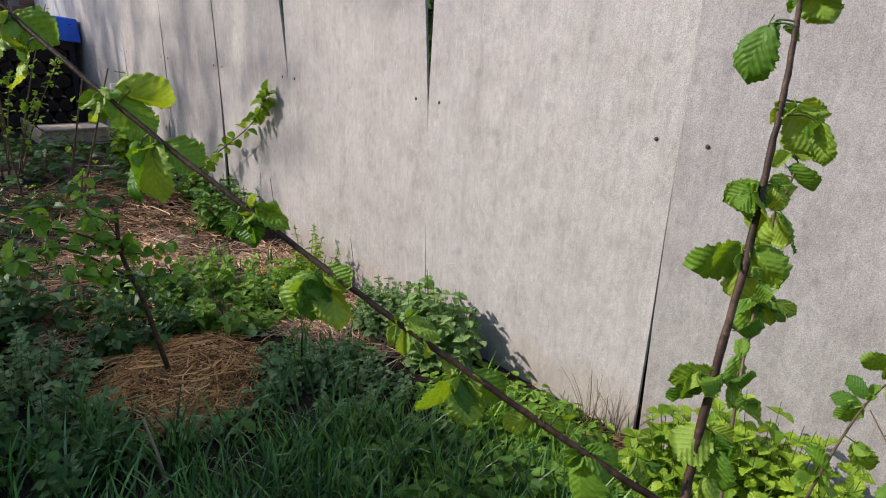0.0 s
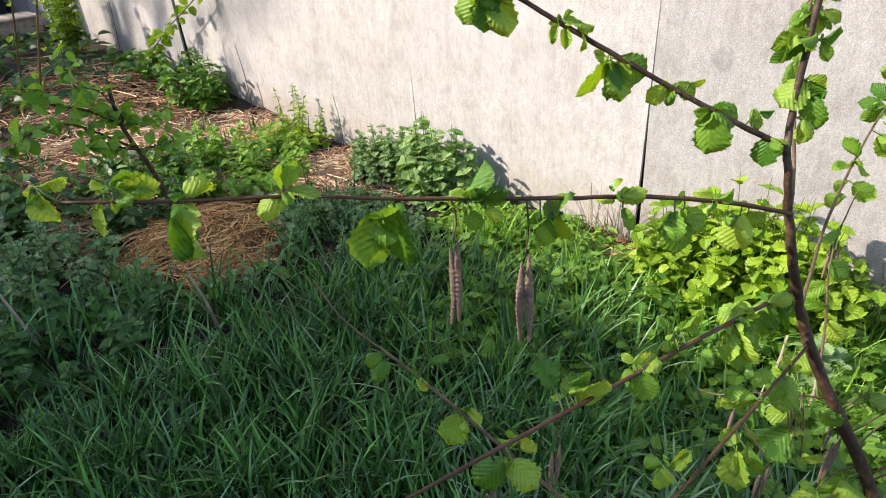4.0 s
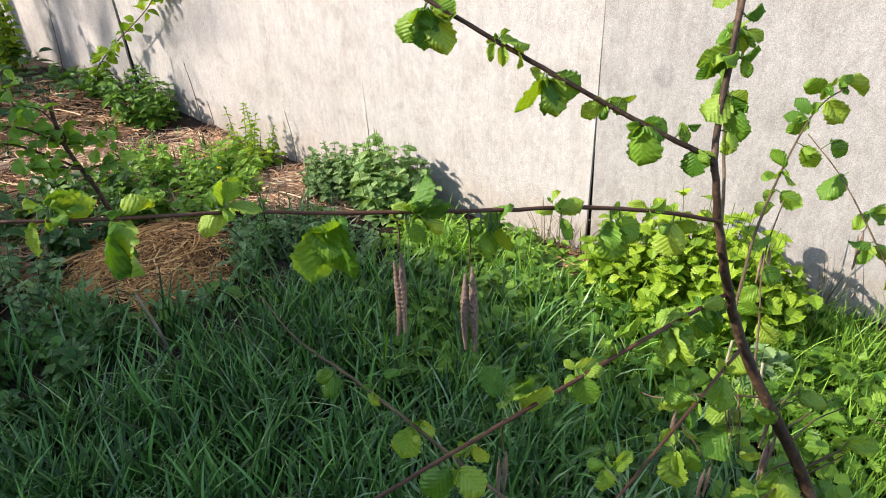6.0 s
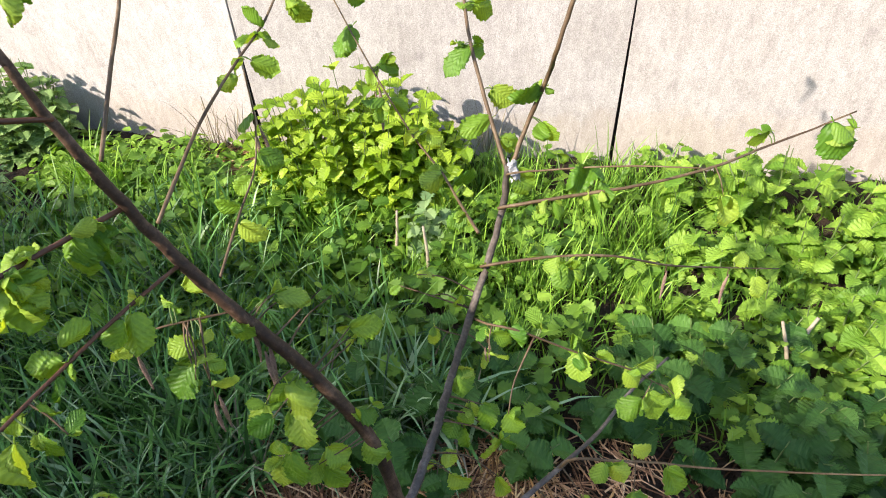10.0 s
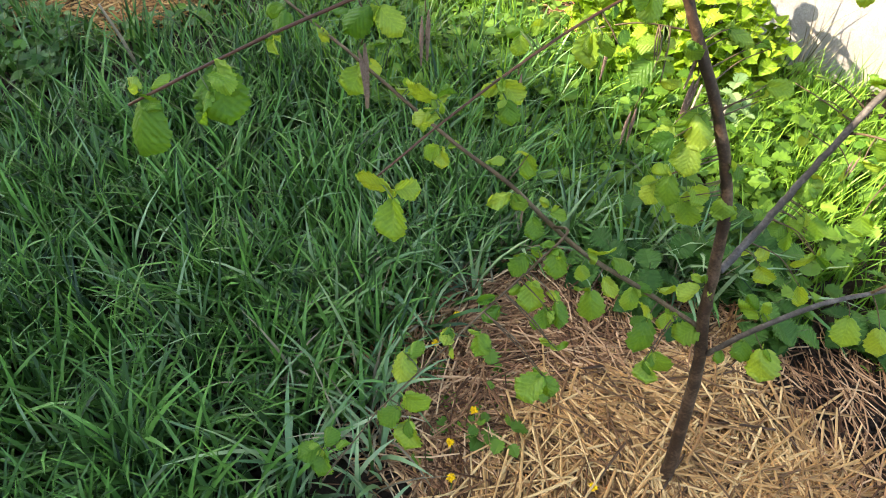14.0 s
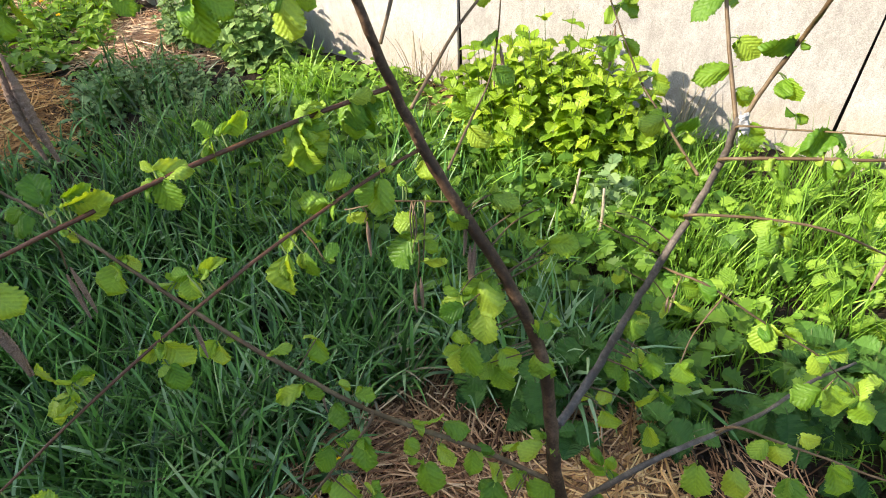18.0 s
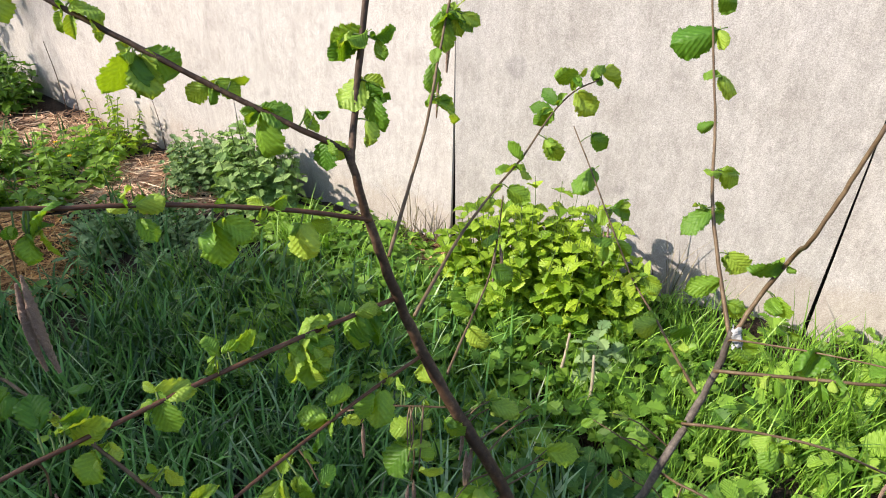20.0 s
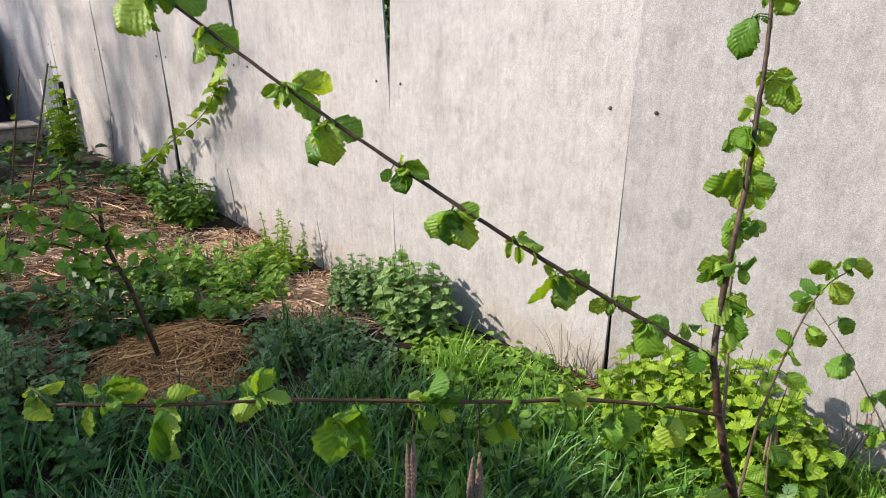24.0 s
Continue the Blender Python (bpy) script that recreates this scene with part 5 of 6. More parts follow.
LEAF_ROWS.setdefault("Re", []).extend([(782, 0, 2, 2, -18, -2, 9, 60), (830, -1, -3, -2, 19, -7, -17, 80), (972, -9, -21, -12, -19, -25, -9, 85), (856, 2, 5, 4, 22, 15, -1, 70), (990, -4, -10, -6, 16, -19, -25, 70), (1000, 21, -5, -16, -2, 20, 18, 50), (1000, 26, -1, -17, 22, -12, -23, 80)])
LEAF_ROWS.setdefault("Rd", []).extend([(367, 0, 0, 0, -5, -17, -11, 90), (375, 2, -5, -5, 8, -17, -19, 90), (287, -1, 3, 3, 16, 16, 3, 50), (21, 1, 1, 0, -20, -13, 1, 30), (404, 3, -9, -9, 7, -6, -10, 60), (385, 2, -5, -6, -15, -8, -4, 80), (378, 2, -6, -8, 11, -11, -18, 90), (880, -1, 4, 5, 19, 10, 4, 80), (940, 1, -7, -8, 11, -15, -22, 80), (636, 0, -2, -2, -12, 0, 5, 50)])
LEAF_ROWS.setdefault("Rc", []).extend([(237, 0, -1, -1, -7, -13, -6, 70), (249, 1, -1, -2, 7, -11, -13, 60), (335, -8, 15, 17, -20, -24, -8, 60), (314, -1, 2, 3, 0, -9, -7, 60), (340, -4, 7, 8, 11, -13, -18, 60), (750, -6, 6, 10, -22, -5, 3, 40), (740, -5, 5, 8, -12, -11, -8, 50), (930, 1, -1, -1, 19, -17, -27, 90), (980, 8, -7, -12, -26, -12, -3, 50), (600, 8, -8, -13, -13, -15, -12, 80), (565, 12, -15, -22, 9, -15, -21, 80)])
LEAF_ROWS.setdefault("Rc", []).extend([(538, 6, -7, -11, 20, 8, 1, 70), (338, 0, 0, 1, 13, -7, -13, 80), (316, 1, -2, -2, 7, -8, -13, 60)])
LEAF_ROWS.setdefault("Rb3", []).extend([(450, -5, 9, 11, 12, 0, -8, 60), (450, -4, 9, 10, -10, -3, 4, 30)])
LEAF_ROWS.setdefault("Rs1", []).extend([(105, 0, 0, 0, -23, -25, -7, 60), (161, 9, 6, 0, 21, -3, -15, 90), (64, 4, 3, 0, 19, 6, -6, 90), (555, 7, 6, 1, 25, 13, -11, 80), (443, 0, 0, 0, -13, -14, -6, 60), (333, 8, 6, 0, -15, -8, 8, 40), (340, 8, 6, 0, 22, 10, -13, 70), (255, -1, -1, 0, -20, -24, -13, 60), (263, -5, -5, -1, -11, -7, 3, 30), (250, 0, 0, 0, 14, 7, -8, 80), (1000, 1, 10, 15, -21, -29, -22, 50)])
LEAF_ROWS.setdefault("Rs1", []).extend([(1000, 3, 14, 19, 27, 21, -1, 60), (1000, -1, 13, 23, 2, 12, 19, 60), (911, 4, 3, 1, 26, 20, -1, 60), (864, 3, 3, 0, -27, -29, -14, 50), (771, 10, 9, 1, 20, 8, -15, 80), (678, 7, 6, 1, -35, -34, -10, 55)])
LEAF_ROWS.setdefault("Rs2", []).extend([(312, -2, 0, 1, -16, -21, -8, 50), (318, 2, 0, -1, 7, -2, -6, 50), (188, 9, 1, -5, 5, -12, -13, 80), (193, 11, 1, -6, 12, -9, -15, 30)])
LEAF_ROWS.setdefault("Rf", []).extend([(321, 1, 1, 0, -18, -22, -8, 80), (237, 3, 4, 2, 23, 13, -3, 40), (189, 7, 11, 5, 8, -7, -10, 50), (87, 0, 0, 0, -12, -15, -5, 70), (78, 0, -1, 0, 4, -6, -7, 60), (492, 11, 14, 5, 19, -6, -16, 70), (505, 6, 8, 2, -11, -18, -9, 70), (616, 0, 0, 0, 19, 0, -12, 60), (614, -5, -5, -1, -3, -18, -13, 60), (627, -3, -4, -1, -20, -11, 3, 40), (931, 11, 14, 9, 21, 7, -17, 80)])
LEAF_ROWS.setdefault("Rf", []).extend([(823, 3, 4, 2, -19, -28, -22, 55), (700, 5, 6, 3, -11, -17, -13, 60), (700, 10, 12, 6, 16, 3, -16, 60), (696, 7, 8, 4, 5, 12, 14, 30)])
LEAF_ROWS.setdefault("top", []).extend([(483, -1, -1, 0, -12, -14, -9, 40), (476, -2, -1, 0, 5, -13, -28, 35), (482, -4, -3, 1, -2, -13, -18, 35), (496, 3, 2, 0, 13, 9, -3, 80), (485, 5, 4, -1, 9, 0, -12, 80), (395, -1, -1, 0, -15, -22, -17, 50), (387, -3, -2, 1, 4, -11, -24, 75), (396, 3, 2, 0, 17, 2, -19, 80), (364, 9, 6, -2, 7, -1, -12, 80), (306, 5, 3, -1, 12, 10, 2, 40), (254, 2, 1, 0, -18, -20, -10, 55)])
LEAF_ROWS.setdefault("top", []).extend([(249, -6, -4, 1, -3, -14, -19, 30), (248, 7, 5, -1, 12, 10, 2, 40), (248, 9, 6, -2, 8, -2, -14, 60), (194, 4, 2, -1, -9, -18, -18, 85), (190, 6, 4, -1, 12, 3, -12, 80), (171, 9, 6, -2, 10, -6, -24, 70), (129, 9, 6, -1, 2, -8, -17, 70), (611, 3, 2, 0, -7, -3, 5, 80), (628, 7, 5, -1, 14, 1, -25, 80), (603, 20, 13, -3, 6, -4, -23, 60), (636, 9, 6, -1, 15, 8, -7, 60)])
LEAF_ROWS.setdefault("top", []).extend([(810, -13, -9, 1, -6, -15, -29, 75), (822, -9, -6, 1, -1, -4, -9, 60), (803, -5, -3, 0, 9, 4, -5, 80), (930, 3, 2, 0, 16, 3, -24, 70), (983, 9, 6, -1, 18, 8, -12, 50), (964, -1, -1, 0, -5, -5, -5, 60), (997, 10, 7, -1, 3, 5, 7, 60)])
LEAF_ROWS.setdefault("V1", []).extend([(931, -8, -5, 2, 11, -3, -20, 60), (963, -6, -4, 2, 20, 2, -24, 35), (686, 3, 2, 0, 13, -6, -28, 60), (687, 6, 4, -1, 24, 6, -22, 30), (507, -4, -3, 1, 9, -12, -32, 65), (517, 4, 2, -1, 11, -4, -22, 60), (518, 6, 4, -1, 20, 8, -13, 50), (408, -3, -2, 0, 5, -10, -24, 60), (348, 1, 1, 0, -2, -9, -12, 70), (342, 6, 5, -1, 20, 3, -22, 40), (1000, -6, -1, 8, -15, -15, -10, 60)])
LEAF_ROWS.setdefault("V1", []).extend([(1000, -9, -2, 11, -8, -1, 13, 70), (1000, -5, -2, 4, 6, 9, 13, 70), (862, -8, -5, 2, -18, -18, -13, 60), (604, 1, 0, 0, -20, -18, -10, 60), (611, -2, -1, 0, -13, -7, 8, 60), (511, 5, 3, -1, -18, -14, -3, 50), (517, 5, 3, -1, 3, 7, 12, 50), (515, 13, 8, -3, 17, 9, -9, 60)])
LEAF_ROWS.setdefault("V2", []).extend([(702, -2, -1, 1, -20, -12, 8, 60), (734, -3, -1, 2, -17, -3, 18, 60), (702, -2, -1, 1, -9, -17, -17, 80), (754, -2, -1, 2, 3, 9, 10, 80), (892, -8, 0, 12, -23, -20, -3, 40), (883, -9, -1, 11, 1, -8, -14, 70), (847, 2, 0, -2, 24, 4, -26, 75), (956, -4, 0, 6, 9, 16, 14, 60), (1000, -2, 5, 11, 21, 2, -24, 50), (991, -2, 0, 3, 6, -1, -10, 70), (480, 1, 0, -1, -18, -6, 14, 50)])
LEAF_ROWS.setdefault("V2", []).extend([(594, 10, 5, -6, 18, 0, -25, 70), (450, 1, 1, -1, -17, -15, -3, 40), (457, 4, 2, -2, 15, 4, -14, 30), (361, 9, 4, -5, 23, 10, -14, 70), (360, 3, 1, -2, -9, -12, -9, 50), (304, 7, 3, -4, -11, -14, -9, 50)])
# leaves of the short hidden shoot: thousandths along it and the leaf's way in millimetres
SHORT_SHOOT_ROWS = {
    "V3": [(812, -14, -13, -6), (604, 23, 5, -16), (458, -12, -15, -11), (271, -18, -9, 4), (208, 16, -2, -20)],
}
# spent catkins: limb, how far along it, length of the stalk, length of the catkin, how many side by side
CATKIN_ROWS = [
    ("H", 0.537, 0.034, 0.070, 2),
    ("H", 0.430, 0.048, 0.080, 2),
    ("C", 0.510, 0.030, 0.045, 2),
    ("C", 0.622, 0.037, 0.060, 2),
    ("K", 0.634, 0.009, 0.034, 1),
    ("M1", 0.538, 0.019, 0.046, 1),
    ("M1", 0.231, 0.100, 0.050, 2),
    ("L", 0.336, 0.014, 0.036, 1),
    ("Re", 0.336, 0.030, 0.032, 2),
    ("trunk", 0.645, 0.018, 0.060, 2),
    ("trunk", 0.665, 0.012, 0.045, 1),
    ("V1", 0.389, 0.010, 0.038, 1),
    ("V1", 0.537, 0.017, 0.060, 1),
    ("V3", 0.780, 0.011, 0.047, 2),
    ("Rf", 0.687, 0.016, 0.055, 2),
    ("Rd", 0.663, 0.010, 0.042, 1),
    ("Rd", 0.867, 0.013, 0.052, 1),
]
SAPLING = [(-2.326, 0.069, -0.030), (-2.316, 0.059, 0.049), (-2.304, 0.024, 0.222), (-2.311, -0.009, 0.391), (-2.343, -0.049, 0.550), (-2.365, -0.045, 0.705)]
LEAFY_CANE = [(-4.952, 0.98, 0.02), (-4.922, 1.0, 0.064), (-4.695, 1.06, 0.279), (-4.444, 1.1, 0.447), (-3.941, 1.13, 0.7), (-3.75, 1.15, 0.874), (-3.705, 1.155, 0.929)]
SAPLING_BRANCHES = [
    [(-2.343, -0.049, 0.550), (-2.41, -0.096, 0.631), (-2.483, -0.115, 0.7), (-2.572, -0.084, 0.824)],
    [(-2.343, -0.049, 0.550), (-2.316, -0.143, 0.633), (-2.302, -0.26, 0.693), (-2.274, -0.312, 0.762)],
    [(-2.320, -0.025, 0.460), (-2.299, -0.2, 0.605), (-2.244, -0.319, 0.632), (-2.199, -0.393, 0.62)],
    [(-2.343, -0.049, 0.550), (-2.303, -0.052, 0.593), (-2.313, -0.087, 0.676), (-2.328, -0.126, 0.701)],
    [(-2.343, -0.049, 0.550), (-2.395, 0.05, 0.525), (-2.469, 0.166, 0.533)],
    [(-2.320, -0.025, 0.460), (-2.245, -0.176, 0.544), (-2.199, -0.228, 0.533)],
    [(-2.320, -0.025, 0.460), (-2.307, 0.088, 0.46), (-2.32, 0.081, 0.491)],
]
FLOWERS = [
    ((-0.442, -0.294, 0.055), 0.0095, "small yellow composite flower on the straw"),
    ((-0.242, -0.480, 0.055), 0.0095, "small yellow composite flower on the straw"),
    ((-0.052, -0.340, 0.055), 0.0095, "small yellow composite flower on the straw"),
    ((-0.454, -0.212, 0.055), 0.0095, "small yellow composite flower on the straw"),
    ((-0.284, -0.433, 0.055), 0.0095, "small yellow composite flower on the straw"),
    ((-0.291, -0.358, 0.055), 0.0095, "small yellow composite flower on the straw"),
    ((-2.75, 0.55, 0.17), 0.012, "small yellow flower among green weeds"),
    ((-2.62, 0.62, 0.17), 0.012, "small yellow flower among green weeds"),
    ((-2.85, 0.68, 0.17), 0.012, "small yellow flower among green weeds"),
]

# ---------------------------------------------------------------- the hazel
LEAF_U = (0.0, 0.06, 0.16, 0.3, 0.45, 0.58, 0.7, 0.8, 0.88, 0.94, 1.0)
LEAF_W = (0.2, 0.5, 0.74, 0.9, 1.0, 1.03, 0.97, 0.8, 0.48, 0.2, 0.0)


def hazel_leaf_mesh(name, seed, fold=0.0):
    """A round hazel leaf with a short point: doubly toothed edge, pleated side veins, curling rim, bent stalk."""
    rng = np.random.default_rng(seed)
    rows, cols = 33, 9
    width = 0.92 * (1 - 0.3 * fold)
    droop, cup, depth = rng.uniform(0.0, 0.4), rng.uniform(-0.5, 0.35) + 0.9 * fold, rng.uniform(0.02, 0.034)
    curl, sweep, roll_edge = rng.uniform(-0.16, 0.16), rng.uniform(-0.12, 0.12), rng.uniform(-0.16, 0.06)
    lobes = rng.uniform(4.5, 6.0)
    v = []
    for i in range(rows):
        u = i / (rows - 1)
        w = 0.5 * width * float(np.interp(u, LEAF_U, LEAF_W)) + 0.004
        for j in range(cols):
            t = 2 * j / (cols - 1) - 1
            a = abs(t)
            tooth = 1 + (0.05 * (1 if i % 2 else -1) + 0.075 * math.sin(2 * math.pi * lobes * u + (1.2 if t > 0 else 0)) + rng.uniform(-0.035, 0.035)) * (a > 0.9) * (0 < i < rows - 1)
            x = w * t * tooth
            y = u - 0.10 * a * (1 - u) ** 5 + 0.05 * a * (1 - u)
            z = cup * a * w - droop * u * u + curl * math.sin(5 * u + 2.4 * t) + roll_edge * a**4
            z += depth * math.sin(40 * (y - 0.95 * abs(x))) * (0.2 + 0.8 * a) * (0 < i < rows - 1)
            z += 0.02 * math.sin(17 * u + 9 * t) + rng.normal(0, 0.003)
            v.append((x + sweep * u * u, y + 0.16, z - 0.03))
    f = [(i * cols + j, i * cols + j + 1, (i + 1) * cols + j + 1, (i + 1) * cols + j) for i in range(rows - 1) for j in range(cols - 1)]
    sv, sf = tube_data(smooth_line([(0, -0.04, 0), (0, 0.08, 0.02), (0, 0.2, -0.026)], 2), 0.017, 0.012, 4)
    vs, fs = joined([(np.array(v), f), (sv, sf)])
    me = bpy.data.meshes.new(name)
    me.from_pydata(vs.tolist(), [], fs)
    me.materials.append(M_HAZEL)
    me.polygons.foreach_set("use_smooth", [True] * len(me.polygons))
    return me


LEAVES = [hazel_leaf_mesh("leaf", 100 + i) for i in range(14)]
FOLDED = [hazel_leaf_mesh("leaf", 140 + i, 0.6 + 0.1 * i) for i in range(6)]
leaf_rng = np.random.default_rng(77)


def hang_leaf(at, way, parent, wide=0.85, facing=(0.2, -0.8, 0.55), loose=0.22):
    """One leaf from the foot of its blade along a way, its face turned to the camera; a narrow one stands edge-on."""
    rng = leaf_rng
    size = float(np.linalg.norm(way))
    way = np.array(way) / (size + 1e-9)
    face = np.array(facing) + rng.normal(0, loose, 3)
    side = np.cross(way, face)
    side /= np.linalg.norm(side)
    up = np.cross(side, way)
    if wide < 0.6:
        roll = math.acos(wide / 0.75) * rng.choice((-1, 1))
        side, up = side * math.cos(roll) + up * math.sin(roll), up * math.cos(roll) - side * math.sin(roll)
        wide = 0.75
    size *= rng.uniform(0.96, 1.1)
    me = FOLDED[rng.integers(len(FOLDED))] if rng.random() < (0.45 if size < 0.018 else 0.1) else LEAVES[rng.integers(len(LEAVES))]
    ob = new("leaf", me)
    m = Matrix.Identity(4)
    for c, axis, scale in ((0, side, wide / 0.86), (1, way, 1.0), (2, up, 1.0)):
        for r in range(3):
            m[r][c] = float(axis[r]) * size * scale
    for r in range(3):
        m[r][3] = float(at[r] - 0.14 * size * way[r])
    ob.parent = parent
    ob.matrix_world = m
    return ob


def catkin_mesh(name, seed, bend):
    rng = np.random.default_rng(seed)
    rows, sides = 34, 9
    v = []
    for i in range(rows):
        t = i / (rows - 1)
        r = 0.042 * min(1, 0.3 + 2.4 * t) * (1 - 0.62 * max(0, (t - 0.45) / 0.55) ** 1.6)
        r *= 1 + (0.11 if i % 2 else -0.09)
        for j in range(sides):
            a = 2 * math.pi * (j + 0.5 * (i % 2)) / sides
            rr = r * rng.uniform(0.92, 1.08)
            v.append((rr * math.cos(a) + bend * math.sin(2.6 * t), rr * math.sin(a), -t))
    f = [(i * sides + j, i * sides + (j + 1) % sides, (i + 1) * sides + (j + 1) % sides, (i + 1) * sides + j) for i in range(rows - 1) for j in range(sides)]
    f += [tuple(range(sides)), tuple(range(rows * sides - 1, (rows - 1) * sides - 1, -1))]
    me = bpy.data.meshes.new(name)
    me.from_pydata(v, [], f)
    me.materials.append(M_CATKIN)
    return me


CATKINS = [catkin_mesh("catkin", 200 + i, 0.05 * (i - 1)) for i in range(3)]


def hang_catkin(at, drop, length, parent, bodies=2):
    """Spent catkins hanging straight down side by side from one thin stalk."""
    at = np.array(at)
    fork = at + (0, 0, -drop)
    bow = leaf_rng.normal(0, 0.1, 2) * drop
    tube("stalk", smooth_line([at, at * 0.5 + fork * 0.5 + (bow[0], bow[1], 0), fork], 4), 0.0008, 0.0006, M_BARK_PALE, parent, 5)
    for k in range(bodies):
        a = 0.7 + 3.0 * k
        top = fork + (0.0026 * math.cos(a), 0.0026 * math.sin(a), 0.001 - 0.006 * k)
        ob = new("catkin", CATKINS[leaf_rng.integers(len(CATKINS))])
        ob.parent = parent
        ob["label"] = "spent pinkish-brown catkin"
        s = length * (1.0 if k == 0 else leaf_rng.uniform(0.85, 1.0))
        ob.matrix_world = Matrix.LocRotScale(top, Euler((leaf_rng.normal(0, 0.04), leaf_rng.normal(0, 0.04), leaf_rng.uniform(0, 6.28))), (s,) * 3)


hazel = empty("hazel_bush", (TRUNK[0][0], TRUNK[0][1], 0.0))
tagged(hazel, "young hazel bush with fresh spring leaves and old catkins", "bush")
bark_rng = np.random.default_rng(5)


def limb(name, pts, r0, r1, material, label="", sides=8):
    line = smooth_line(pts, 6)
    wob = bark_rng.normal(0, r1 * 0.12, line.shape)
    wob[0] = wob[-1] = 0
    return tube(name, line + wob, r0, r1, material, hazel, sides, 0.10, bark_rng, label), line


stems = {}
for key, name, pts, r0, r1, material, label in BRANCH_SET:
    stems[key] = limb(name, pts, r0, r1, material, label, 12 if r0 > 0.006 else 8)


def dress(key, rows):
    """The leaves of one limb, each on its own stalk, now and then with a young one out of the same bud."""
    ob, line = stems[key]
    for s, bx, by, bz, wx, wy, wz, wide in rows:
        node = spot(key, s / 1000)
        base = node + np.array((bx, by, bz)) / 1000
        way = np.array((wx, wy, wz)) / 1000
        hang_leaf(base, way, ob, wide / 100)
        reach = float(np.linalg.norm(base - node))
        if reach > 0.005:
            sag = (node + base) / 2 + (0, 0, 0.08 * reach) + leaf_rng.normal(0, 0.05 * reach, 3)
            tube("leaf_stalk", smooth_line([node, sag, base], 4), 0.0007 + 0.006 * reach, 0.0006, M_BARK_PALE if reach > 0.025 else M_STEM, ob, 5)
        for _ in range(leaf_rng.choice(3, p=(0.35, 0.4, 0.25))):
            side = leaf_rng.normal(0, 1, 3) * (1, 1, 0.7)
            side = way / (np.linalg.norm(way) + 1e-9) * 0.4 + 0.8 * side / np.linalg.norm(side)
            hang_leaf(base, side / np.linalg.norm(side) * np.linalg.norm(way) * leaf_rng.uniform(0.4, 0.7), ob, 0.65, loose=0.6)


def spot(key, s):
    line = stems[key][1]
    i = s * (len(line) - 1)
    a = min(int(i), len(line) - 2)
    return line[a] + (line[a + 1] - line[a]) * (i - a)


for key, rows in LEAF_ROWS.items():
    dress(key, rows)
for key, rows in SHORT_SHOOT_ROWS.items():
    for s, x, y, z in rows:
        way = np.array((x, y, z)) / 1000
        hang_leaf(spot(key, s / 1000) + 0.1 * way, way, stems[key][0], 0.8, loose=0.4)
for key, s, drop, length, bodies in CATKIN_ROWS:
    hang_catkin(spot(key, s), drop, length, stems[key][0], bodies)
# pale wrapping on the fork of the second stem
tag_at = spot("stemR", 1.0)
bm = bmesh.new()
film = []
for i in range(9):
    u = i / 8
    for layer in (0.0, 0.0012):
        for j in range(6):
            t = j / 5 - 0.5
            a = 2.6 * t * (1 - 0.35 * u)
            r = 0.0052 + 0.002 * u + 0.0012 * math.sin(9 * u + 5 * t) - layer
            film.append(bm.verts.new((tag_at[0] + 0.003 + r * math.sin(a) + 0.006 * u, tag_at[1] - r * math.cos(a) + 0.002, tag_at[2] + 0.006 - 0.021 * u + 0.003 * math.sin(7 * t))))
for i in range(8):
    for j in range(5):
        o, n = i * 12 + j, (i + 1) * 12 + j
        bm.faces.new((film[o], film[o + 1], film[n + 1], film[n]))
        bm.faces.new((film[o + 6], film[n + 6], film[n + 7], film[o + 7]))
    for j in (0, 5):
        o, n = i * 12 + j, (i + 1) * 12 + j
        bm.faces.new((film[o], film[n], film[n + 6], film[o + 6]))
for row in (0, 96):
    for j in range(5):
        bm.faces.new((film[row + j], film[row + j + 6], film[row + j + 7], film[row + j + 1]))
part("graft_wrap", bm, M_WRAP, hazel, "strip of pale grey film wrapped on the fork")

for ob in hazel.children:
    ob.location = -hazel.location

# ---------------------------------------------------------------- sapling on the straw heap
sap_rng = np.random.default_rng(15)
sapling = empty("sapling", (SAPLING[0][0], SAPLING[0][1], 0.0))
tagged(sapling, "small leaning fruit sapling with a loose leafy crown", "tree")
trunk_line = smooth_line(SAPLING, 5)
tube("trunk", trunk_line, 0.011, 0.006, M_BARK, sapling, 9, 0.1, sap_rng)
top = trunk_line[-1]
leaf_at, leaf_way, leaf_up, leaf_size = [], [], [], []


def twig_leaves(line, spacing, size, each=4):
    """Tufts of leaves along a twig."""
    length = np.linalg.norm(np.diff(line, axis=0), axis=1).sum()
    for t in np.arange(0.15, 1.01, spacing / length):
        i = min(t, 0.999) * (len(line) - 1)
        a = int(i)
        p = line[a] + (line[a + 1] - line[a]) * (i - a)
        for _ in range(each):
            w = sap_rng.normal(0, 1, 3) * (1, 1, 0.6) + (0, 0, -0.25)
            w /= np.linalg.norm(w)
            leaf_at.append(p + 0.012 * w)
            leaf_way.append(w)
            leaf_up.append((sap_rng.normal(0, 0.4) + 0.1, sap_rng.normal(0, 0.4) - 0.4, 0.8))
            leaf_size.append(size * sap_rng.uniform(0.6, 1.2))


for pts in SAPLING_BRANCHES:
    line = smooth_line(pts, 5)
    tube("branch", line, 0.0045, 0.0015, M_BARK, sapling, 6)
    twig_leaves(line, 0.055, 0.047, 5)
v, f = scatter(*ROUND_LEAF, leaf_frames(np.array(leaf_at), np.array(leaf_way), np.array(leaf_up), np.array(leaf_size)))
